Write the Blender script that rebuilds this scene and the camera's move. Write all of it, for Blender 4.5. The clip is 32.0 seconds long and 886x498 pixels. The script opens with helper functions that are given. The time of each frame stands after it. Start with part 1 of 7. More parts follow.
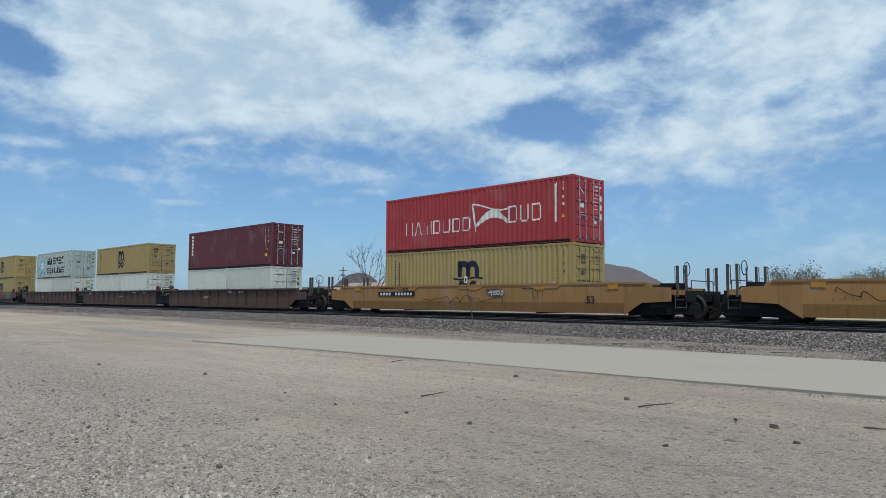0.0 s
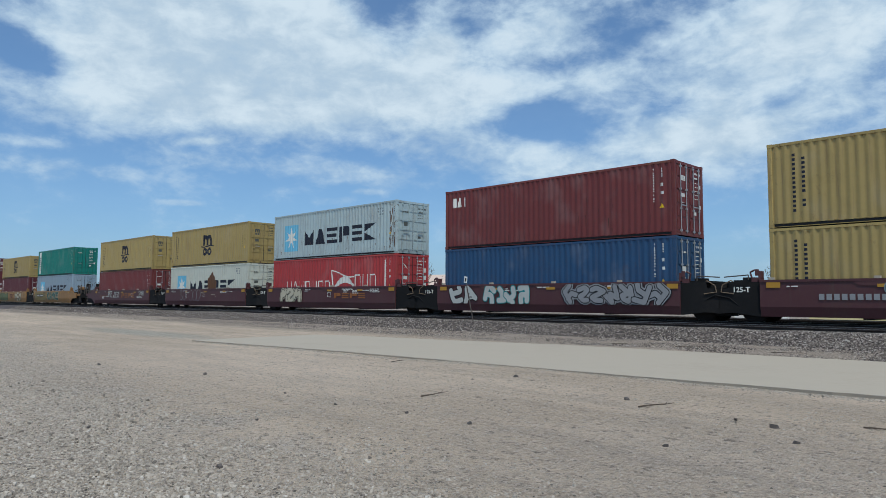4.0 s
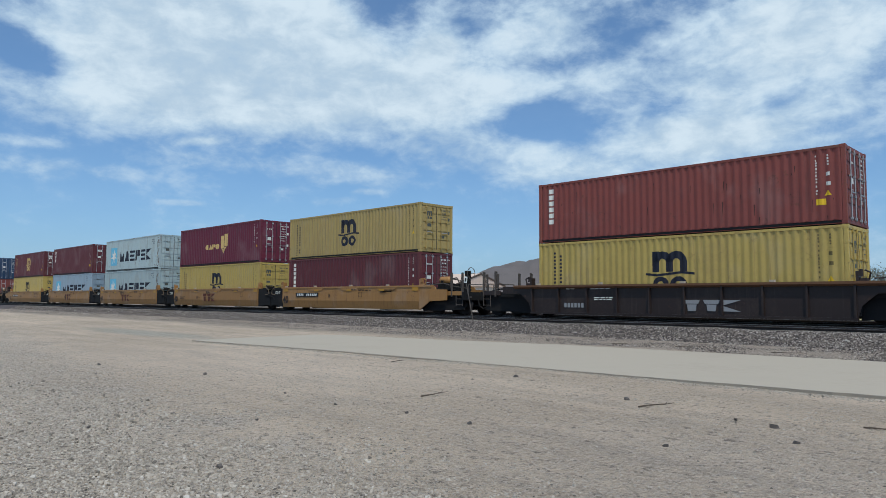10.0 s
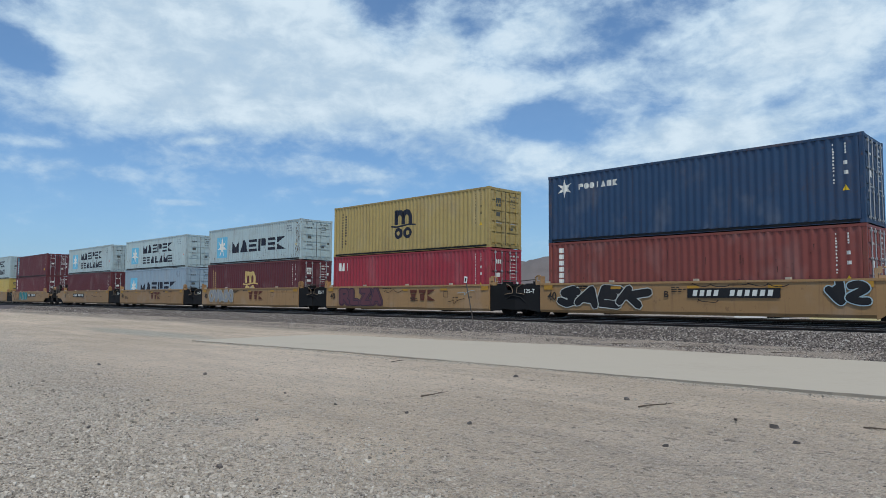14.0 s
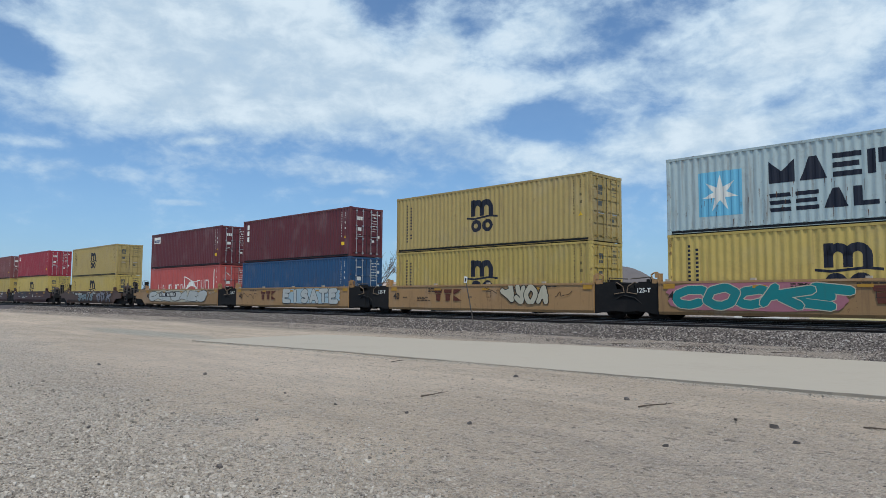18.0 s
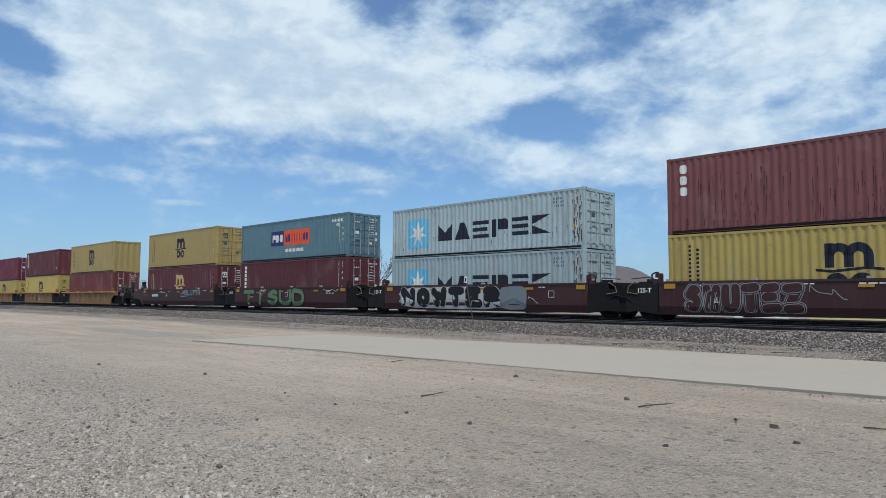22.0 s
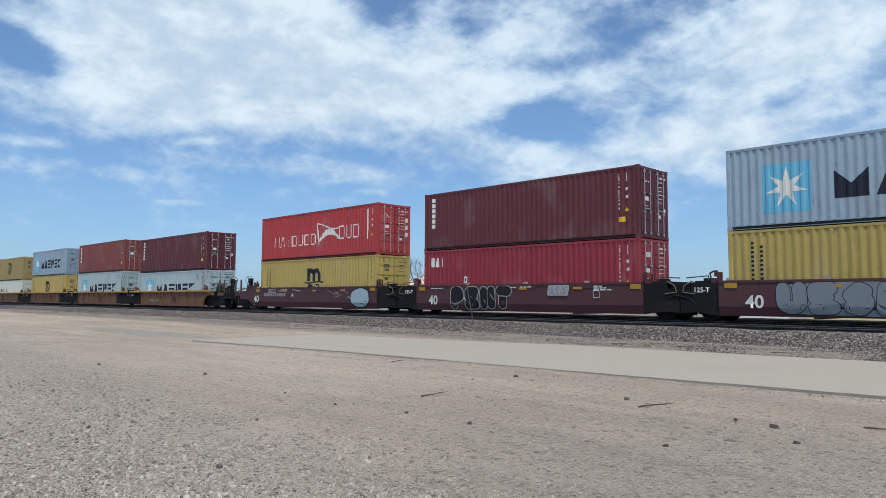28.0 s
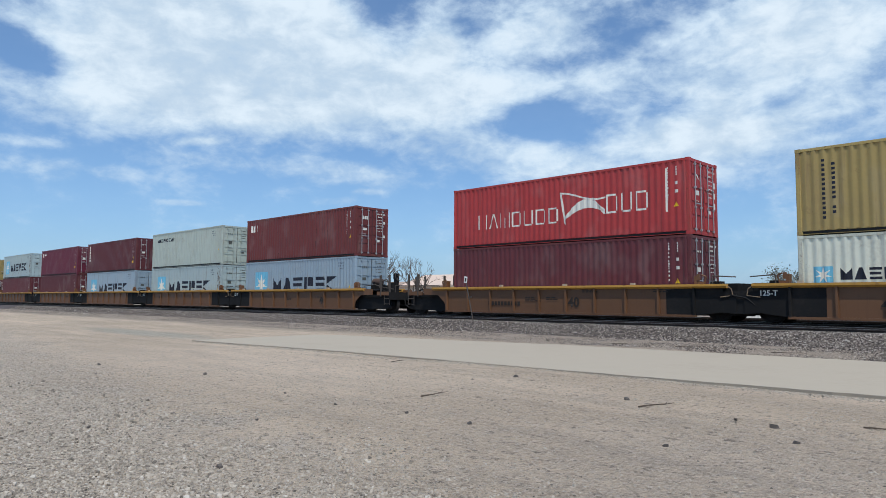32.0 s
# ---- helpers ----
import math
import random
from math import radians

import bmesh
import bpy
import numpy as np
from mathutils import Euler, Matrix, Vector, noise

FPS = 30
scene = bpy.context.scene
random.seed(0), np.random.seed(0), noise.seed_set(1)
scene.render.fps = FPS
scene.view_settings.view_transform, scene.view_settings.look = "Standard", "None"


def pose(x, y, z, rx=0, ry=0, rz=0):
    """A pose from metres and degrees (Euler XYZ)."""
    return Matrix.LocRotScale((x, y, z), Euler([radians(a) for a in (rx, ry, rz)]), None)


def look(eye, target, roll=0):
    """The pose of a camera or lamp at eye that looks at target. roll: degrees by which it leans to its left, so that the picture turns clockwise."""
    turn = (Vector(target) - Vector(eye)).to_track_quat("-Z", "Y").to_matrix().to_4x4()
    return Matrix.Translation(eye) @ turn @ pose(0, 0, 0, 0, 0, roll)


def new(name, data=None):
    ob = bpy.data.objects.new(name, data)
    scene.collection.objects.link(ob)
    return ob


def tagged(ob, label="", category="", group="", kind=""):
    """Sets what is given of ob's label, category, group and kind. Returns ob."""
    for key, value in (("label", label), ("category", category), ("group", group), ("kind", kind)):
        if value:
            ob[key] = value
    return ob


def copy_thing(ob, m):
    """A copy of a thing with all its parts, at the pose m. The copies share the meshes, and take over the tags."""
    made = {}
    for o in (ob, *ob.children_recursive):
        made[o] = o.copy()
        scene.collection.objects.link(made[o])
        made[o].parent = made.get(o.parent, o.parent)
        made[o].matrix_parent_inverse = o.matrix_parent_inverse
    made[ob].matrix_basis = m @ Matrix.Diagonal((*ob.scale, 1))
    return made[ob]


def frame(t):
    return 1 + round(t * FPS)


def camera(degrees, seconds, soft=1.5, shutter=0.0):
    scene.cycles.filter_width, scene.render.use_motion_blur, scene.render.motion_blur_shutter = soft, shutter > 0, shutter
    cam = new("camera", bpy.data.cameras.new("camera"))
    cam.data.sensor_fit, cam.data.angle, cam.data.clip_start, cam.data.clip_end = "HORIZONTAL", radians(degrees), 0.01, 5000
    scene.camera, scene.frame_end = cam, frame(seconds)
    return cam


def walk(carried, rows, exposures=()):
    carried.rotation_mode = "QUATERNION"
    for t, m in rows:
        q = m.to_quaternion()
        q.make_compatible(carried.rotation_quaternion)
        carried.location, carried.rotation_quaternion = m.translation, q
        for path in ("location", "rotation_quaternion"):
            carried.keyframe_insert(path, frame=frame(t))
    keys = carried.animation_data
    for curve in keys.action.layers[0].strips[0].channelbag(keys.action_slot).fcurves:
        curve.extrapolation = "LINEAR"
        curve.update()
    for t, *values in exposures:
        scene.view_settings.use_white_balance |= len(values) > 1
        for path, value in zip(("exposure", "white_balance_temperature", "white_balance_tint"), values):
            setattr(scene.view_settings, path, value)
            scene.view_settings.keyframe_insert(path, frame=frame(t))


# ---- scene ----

# The view stands still beside the line; the train rolls past on the second track.
cam = camera(65.0, 32.0, 0.6)
STAND = pose(0, 0, 1.4, 94.189, -0.320, 44.658)
walk(cam, [(0, STAND), (32, STAND)], [(0, -0.16, 6250, 5), (8, -0.12, 6250, 5), (16, -0.07, 6300, 6), (24, -0.01, 6350, 7), (32, 0.06, 6400, 8)])

# ---- light ----
SUN_EL, SUN_AZ = 63.0, 126.0          # degrees; the azimuth runs from +Y towards +X
sun_dir = Vector((math.sin(radians(SUN_AZ)) * math.cos(radians(SUN_EL)),
                  math.cos(radians(SUN_AZ)) * math.cos(radians(SUN_EL)), math.sin(radians(SUN_EL))))
sun = new("sun", bpy.data.lights.new("sun", "SUN"))
sun.data.energy, sun.data.angle, sun.data.color = 2.9, radians(0.6), (1.0, 0.95, 0.87)
sun.matrix_world = look(sun_dir * 100, (0, 0, 0))


class Nodes:
    """A small writer for node trees."""

    def __init__(self, tree):
        self.tree = tree
        tree.nodes.clear()

    def add(self, kind, inputs=None):
        return self.wire(self.tree.nodes.new(kind), inputs or {})

    def wire(self, n, inputs):
        for k, v in inputs.items():
            if isinstance(v, bpy.types.NodeSocket):
                self.tree.links.new(v, n.inputs[k])
            else:
                n.inputs[k].default_value = v
        return n

    def math(self, op, a, b=0.0, clamp=False):
        n = self.tree.nodes.new("ShaderNodeMath")
        n.operation, n.use_clamp = op, clamp
        return self.wire(n, {0: a, 1: b}).outputs[0]

    def vec(self, op, a, b):
        n = self.tree.nodes.new("ShaderNodeVectorMath")
        n.operation = op
        return self.wire(n, {0: a, 1: b}).outputs[0]

    def mix(self, fac, a, b, blend="MIX"):
        n = self.tree.nodes.new("ShaderNodeMix")
        n.data_type, n.blend_type = "RGBA", blend
        for key, v in ((0, fac), (6, a), (7, b)):
            if isinstance(v, bpy.types.NodeSocket):
                self.tree.links.new(v, n.inputs[key])
            else:
                n.inputs[key].default_value = v if key == 0 else (*v[:3], 1)
        return n.outputs[2]

    def noise(self, vec, scale, detail=4.0, rough=0.55, distort=0.0):
        return self.add("ShaderNodeTexNoise", {"Vector": vec, "Scale": scale, "Detail": detail,
                                               "Roughness": rough, "Distortion": distort}).outputs[0]

    def ramp(self, v, lo, hi):
        n = self.tree.nodes.new("ShaderNodeMapRange")
        n.interpolation_type = "SMOOTHSTEP"
        return self.wire(n, {0: v, 1: lo, 2: hi, 3: 0.0, 4: 1.0}).outputs[0]


def lin(r, g, b):
    """Linear colour from eight-bit values."""
    return tuple(((c / 255 + 0.055) / 1.055) ** 2.4 if c > 10 else c / 255 / 12.92 for c in (r, g, b))


def build_sky():
    world = bpy.data.worlds.new("sky")
    scene.world = world
    world.use_nodes = True
    n = Nodes(world.node_tree)
    way = n.add("ShaderNodeTexCoord").outputs["Generated"]
    sep = n.add("ShaderNodeSeparateXYZ", {0: way})
    x, y, z = sep.outputs
    sky = n.add("ShaderNodeTexSky")
    sky.sky_type, sky.sun_disc = "NISHITA", False
    sky.sun_elevation, sky.sun_rotation = radians(SUN_EL), radians(SUN_AZ)
    sky.dust_density, sky.ozone_density, sky.altitude = 1.6, 1.6, 600
    blue = n.mix(1.0, sky.outputs[0], (0.070, 0.100, 0.128), "MULTIPLY")
    # azimuth (0 at +Y, growing towards +X) and height, in degrees
    az = n.math("MULTIPLY", n.math("ARCTAN2", x, y), 57.2958)
    el = n.math("MULTIPLY", n.math("ARCSINE", z), 57.2958)
    flat = n.add("ShaderNodeCombineXYZ", {0: n.math("MULTIPLY", az, 0.11), 1: n.math("MULTIPLY", el, 0.19), 2: 0.3}).outputs[0]
    wisp = n.noise(flat, 1.0, 3.0, 0.5, 0.0)
    puff = n.noise(flat, 2.6, 9.0, 0.60, 0.2)
    grain = n.noise(flat, 7.0, 6.0, 0.6, 0.1)
    body = n.math("ADD", n.math("MULTIPLY", n.math("SUBTRACT", wisp, 0.5), 0.7),
                  n.math("ADD", n.math("MULTIPLY", n.math("SUBTRACT", puff, 0.5), 1.12), n.math("MULTIPLY", n.math("SUBTRACT", grain, 0.5), 0.46)))

    def bank(a0, e0, ra, re, lean, gain):
        """A cloud bank with a level middle, centred on an azimuth and height."""
        da, de = n.math("SUBTRACT", az, a0), n.math("SUBTRACT", el, e0)
        de = n.math("SUBTRACT", de, n.math("MULTIPLY", da, lean))
        q = n.math("ADD", n.math("POWER", n.math("ABSOLUTE", n.math("DIVIDE", da, ra)), 2.0),
                   n.math("POWER", n.math("ABSOLUTE", n.math("DIVIDE", de, re)), 2.0))
        return n.math("MULTIPLY", n.math("EXPONENT", n.math("MULTIPLY", n.math("POWER", q, 1.6), -1.0)), gain)

    total = None
    for b in CLOUDS:
        s = bank(*b)
        total = s if total is None else n.math("ADD", total, s)
    dens = n.math("ADD", body, n.math("MINIMUM", total, 1.05))
    cover = n.math("ADD", n.math("MULTIPLY", n.ramp(dens, -0.01, 0.75), 0.85), 0.10)
    thick = n.ramp(dens, 0.5, 1.05)
    shade = n.ramp(n.math("ADD", n.math("MULTIPLY", puff, 0.6), n.math("MULTIPLY", wisp, 0.4)), 0.38, 0.62)
    white = n.mix(shade, (0.47, 0.61, 0.78), (0.60, 0.735, 0.88))
    white = n.mix(thick, white, n.mix(shade, (0.55, 0.67, 0.80), (0.77, 0.865, 0.955)))
    haze = n.math("MULTIPLY", n.math("EXPONENT", n.math("MULTIPLY", n.math("ABSOLUTE", el), -0.15)), 0.48)
    blue = n.mix(haze, blue, (0.41, 0.56, 0.83))
    out = n.mix(cover, blue, white)
    bg = n.add("ShaderNodeBackground", {"Color": out, "Strength": 1.0})
    n.add("ShaderNodeOutputWorld", {"Surface": bg.outputs[0]})


# azimuth, height, half widths, lean, strength of the cloud banks
CLOUDS = [
    (-60.7, 18.68, 18.5, 5.82, 0.000, 1.0), (-63.5, 25.47, 15.5, 6.55, 0.000, 0.52), (-77.5, 25.0, 6.5, 5.0, 0.000, -0.40), (-71.9, 13.26, 6.3, 1.45, -0.056, 0.30), (-76.0, 17.13, 2.5, 1.67, -0.351, -0.75),
    (-49.0, 22.39, 3.7, 2.09, -0.301, -0.55), (-51.3, 23.78, 2.3, 1.85, 0.000, -0.30), (-45.5, 20.75, 2.3, 1.86, 0.000, 0.50), (-43.9, 16.38, 5.1, 3.03, 0.000, 0.50),
    (-38.4, 17.19, 3.2, 1.16, 0.101, 0.40), (-40.7, 11.85, 8.8, 1.76, -0.100, 0.50), (-37.0, 21.45, 3.9, 2.31, 0.101, 0.60), (-32.5, 17.42, 3.6, 1.27, 0.102, 0.45),
    (-20.7, 17.19, 10.1, 5.96, 0.109, 0.62), (-14.5, 20.66, 7.7, 4.43, 0.000, 0.45), (-27.3, 11.74, 8.1, 2.00, 0.105, 0.45), (-17.0, 12.01, 8.0, 2.47, 0.226, 0.30),
    (-29.0, 21.40, 3.9, 1.57, 0.104, -0.25), (-26.4, 15.15, 2.5, 0.97, -0.105, -0.40), (-36.3, 14.48, 3.2, 1.47, -0.051, -0.55), (-14.8, 12.65, 2.1, 0.57, 0.231, -0.30),
    (-18.4, 14.96, 2.6, 0.67, 0.446, -0.25), (-73.4, 9.20, 5.4, 0.82, -0.023, 0.28), (-64.9, 10.63, 4.9, 0.70, 0.000, 0.22), (-52.7, 10.11, 6.8, 1.20, -0.061, 0.36),
    (-65.5, 7.36, 1.8, 0.26, 0.000, 0.42), (-53.6, 8.00, 1.9, 0.37, 0.101, 0.38), (-51.1, 8.76, 1.8, 0.28, 0.000, 0.36), (-75.8, 11.05, 3.1, 0.40, 0.000, 0.25),
    (-64.1, 12.17, 1.7, 0.35, 0.106, 0.40), (-34.7, 9.81, 5.4, 0.83, -0.020, 0.30), (-55.0, 9.26, 13.5, 2.75, 0.000, 0.03), (-15.2, 5.04, 5.6, 2.84, 0.000, 0.12),
    (-60.0, 15.9, 15.5, 2.7, 0.000, 0.42), (-31.5, 22.2, 4.5, 3.0, 0.000, 0.36), (-25.0, 13.8, 5.0, 2.8, 0.000, 0.22), (-45.6, 20.2, 2.4, 1.3, 0.000, 0.25),
    (-76.1, 18.97, 1.4, 1.19, 0.000, 0.20), (-41.6, 23.25, 7.0, 1.02, 0.000, 0.15),
    (120, 35, 90, 18, 0.0, 0.30), (-150, 40, 60, 20, 0.0, 0.28), (-45, 60, 60, 25, 0.0, 0.3),
]
build_sky()


# ---- materials ----
MATS = {}


def surface(name, colour, rough=0.6, metal=0.0, dirt=0.25, dirt_colour=(0.09, 0.065, 0.05), scale=1.0,
            streak=0.0, bump=0.15, vary=0.12, chips=0.0, chip_colour=(0.10, 0.045, 0.025), island=0.0, spec=0.4, dents=0.0, fade=0.0):
    """A painted, metal or mineral surface with grain, stains and wear."""
    if name in MATS:
        return MATS[name]
    m = bpy.data.materials.new(name)
    m.use_nodes = True
    n = Nodes(m.node_tree)
    co = n.add("ShaderNodeTexCoord").outputs["Object"]
    info = n.add("ShaderNodeObjectInfo").outputs["Random"]
    shift = n.vec("ADD", co, n.add("ShaderNodeCombineXYZ", {0: n.math("MULTIPLY", info, 37.0), 1: n.math("MULTIPLY", info, 11.0), 2: 0.0}).outputs[0])
    big = n.noise(shift, 0.55 * scale, 5.0, 0.6)
    small = n.noise(shift, 9.0 * scale, 6.0, 0.65)
    tone = n.math("ADD", n.math("MULTIPLY", n.math("SUBTRACT", big, 0.5), vary * 1.6),
                  n.math("MULTIPLY", n.math("SUBTRACT", small, 0.5), vary))
    tone = n.math("ADD", n.math("ADD", tone, 1.0), n.math("MULTIPLY", n.math("SUBTRACT", info, 0.5), vary * 1.2))
    if island:
        tone = n.math("ADD", tone, n.math("MULTIPLY", n.math("SUBTRACT", n.add("ShaderNodeNewGeometry").outputs["Random Per Island"], 0.5), island))
    grey = n.add("ShaderNodeCombineColor", {0: tone, 1: tone, 2: tone}).outputs[0]
    col = n.mix(1.0, colour, grey, "MULTIPLY")
    if dirt:
        mask = n.math("MULTIPLY", n.ramp(n.math("ADD", n.math("MULTIPLY", big, 0.65), n.math("MULTIPLY", small, 0.35)), 0.46, 0.72), dirt)
        col = n.mix(mask, col, dirt_colour)
    if fade:
        tall = n.vec("MULTIPLY", shift, (0.9, 0.9, 0.6))
        col = n.mix(n.math("MULTIPLY", n.ramp(n.noise(tall, 1.0, 3.0, 0.5), 0.52, 0.72), fade), col, n.mix(0.5, col, (0.5, 0.46, 0.42)))
    if streak:
        tall = n.vec("MULTIPLY", shift, (7.0, 7.0, 0.35))
        lines = n.math("MULTIPLY", n.ramp(n.noise(tall, 1.0, 5.0, 0.65), 0.52, 0.74), streak)
        col = n.mix(lines, col, dirt_colour)
    if chips:
        spots = n.math("MULTIPLY", n.ramp(n.noise(shift, 3.2, 8.0, 0.72), 0.60, 0.66), chips)
        col = n.mix(spots, col, chip_colour)
    r = n.math("ADD", n.math("MULTIPLY", n.math("SUBTRACT", small, 0.5), 0.25), rough, True)
    b = n.add("ShaderNodeBump", {"Strength": bump, "Distance": 0.01, "Height": small})
    if dents:
        b = n.add("ShaderNodeBump", {"Strength": dents, "Distance": 0.06, "Height": n.noise(shift, 1.6, 3.0, 0.5), "Normal": b.outputs[0]})
    p = n.add("ShaderNodeBsdfPrincipled", {"Base Color": col, "Roughness": r, "Metallic": metal, "Normal": b.outputs[0], "Specular IOR Level": spec})
    n.add("ShaderNodeOutputMaterial", {0: p.outputs[0]})
    MATS[name] = m
    return m


def paint(name, rgb, **kw):
    base = dict(rough=0.55, dirt=0.22, streak=0.22, bump=0.08, vary=0.10)
    base.update(kw)
    return surface(name, lin(*rgb), **base)


def plain(name, rgb, rough=0.6):
    return surface(name, lin(*rgb), rough=rough, dirt=0.18, streak=0.12, bump=0.03, vary=0.06)


# ---- mesh writing ----
class Shape:
    """Gathers faces for one mesh."""

    def __init__(self):
        self.v, self.f = [], []

    def face(self, pts):
        i = len(self.v)
        self.v += [tuple(p) for p in pts]
        self.f.append(tuple(range(i, i + len(pts))))

    def box(self, x0, y0, z0, x1, y1, z1, c=0.0):
        """A box with its long vertical edges cut by c."""
        if c:
            p = [(x0 + c, y0), (x1 - c, y0), (x1, y0 + c), (x1, y1 - c), (x1 - c, y1), (x0 + c, y1), (x0, y1 - c), (x0, y0 + c)]
        else:
            p = [(x0, y0), (x1, y0), (x1, y1), (x0, y1)]
        return self.prism([(a, b) for a, b in p], "z", z0, z1)

    def prism(self, poly, axis, a, b):
        """Extrudes a closed outline. axis z: outline (x, y); axis x: outline (y, z); axis y: outline (x, z)."""
        def at(p, h):
            return {"z": (p[0], p[1], h), "x": (h, p[0], p[1]), "y": (p[0], h, p[1])}[axis]
        n, i = len(poly), len(self.v)
        area = sum(poly[k][0] * poly[(k + 1) % n][1] - poly[(k + 1) % n][0] * poly[k][1] for k in range(n))
        if (area < 0) != (axis == "y"):
            poly = poly[::-1]
        self.v += [at(p, a) for p in poly] + [at(p, b) for p in poly]
        for k in range(n):
            k2 = (k + 1) % n
            self.f.append((i + k, i + k2, i + n + k2, i + n + k))
        self.f.append(tuple(i + k for k in reversed(range(n))))
        self.f.append(tuple(i + n + k for k in range(n)))
        return self

    def rod(self, p0, p1, r, n=8, r1=None):
        p0, p1 = Vector(p0), Vector(p1)
        r1 = r if r1 is None else r1
        d = (p1 - p0).normalized()
        u = d.orthogonal().normalized()
        w = d.cross(u)
        i = len(self.v)
        for c, rr in ((p0, r), (p1, r1)):
            for k in range(n):
                a = 2 * math.pi * k / n
                self.v.append(tuple(c + u * (rr * math.cos(a)) + w * (rr * math.sin(a))))
        for k in range(n):
            k2 = (k + 1) % n
            self.f.append((i + k, i + k2, i + n + k2, i + n + k))
        self.f.append(tuple(i + k for k in reversed(range(n))))
        self.f.append(tuple(i + n + k for k in range(n)))
        return self

    def path(self, pts, r, n=6):
        for a, b in zip(pts, pts[1:]):
            self.rod(a, b, r, n)
        return self

    def lathe(self, prof, centre, axis="y", n=20):
        """Turns (radius, height) round an axis through centre."""
        i = len(self.v)
        for rr, h in prof:
            for k in range(n):
                a = 2 * math.pi * k / n
                u, w = rr * math.cos(a), rr * math.sin(a)
                q = {"y": (u, h, w), "z": (u, w, h), "x": (h, u, w)}[axis]
                self.v.append((q[0] + centre[0], q[1] + centre[1], q[2] + centre[2]))
        m = len(prof)
        for j in range(m - 1):
            for k in range(n):
                k2 = (k + 1) % n
                self.f.append((i + j * n + k, i + j * n + k2, i + (j + 1) * n + k2, i + (j + 1) * n + k))
        self.f.append(tuple(i + k for k in range(n)))
        self.f.append(tuple(i + (m - 1) * n + k for k in reversed(range(n))))
        return self

    def mesh(self, name, mat, smooth=False):
        me = bpy.data.meshes.new(name)
        me.from_pydata(self.v, [], self.f)
        bm = bmesh.new()
        bm.from_mesh(me)
        bmesh.ops.recalc_face_normals(bm, faces=bm.faces)
        bm.to_mesh(me)
        bm.free()
        if smooth:
            me.shade_smooth()
        me.materials.append(mat)
        return me


def part(name, shape, mat, parent, label="", at=None, smooth=False):
    """One mesh object under a thing or a part."""
    me = shape if isinstance(shape, bpy.types.Mesh) else shape.mesh(name, mat, smooth)
    ob = new(name, me)
    ob.parent = parent
    if at is not None:
        ob.matrix_basis = at
    if label:
        ob["label"] = label
    return ob


# ---- ground, tracks and distance ----
RAIL = 0.67                     # height of the rail heads
NEAR_TRACK, TRAIN_TRACK, BACK_TRACK = 22.10, 25.95, 31.2


def land(x, y):
    """Height of the ground."""
    z = 0.02 * max(0.0, min(y, 17.5) - 11.5)
    if y > 17.5:
        z += 0.10 * min(1.0, (y - 17.5) / 2.6)
    if y > 34:
        z += 0.2 * min(1.0, (y - 34) / 6)
    if y < 18:
        z += 0.035 * noise.noise((x * 0.16, y * 0.16, 1.0)) + 0.012 * noise.noise((x * 0.9, y * 0.9, 4.0))
    return z


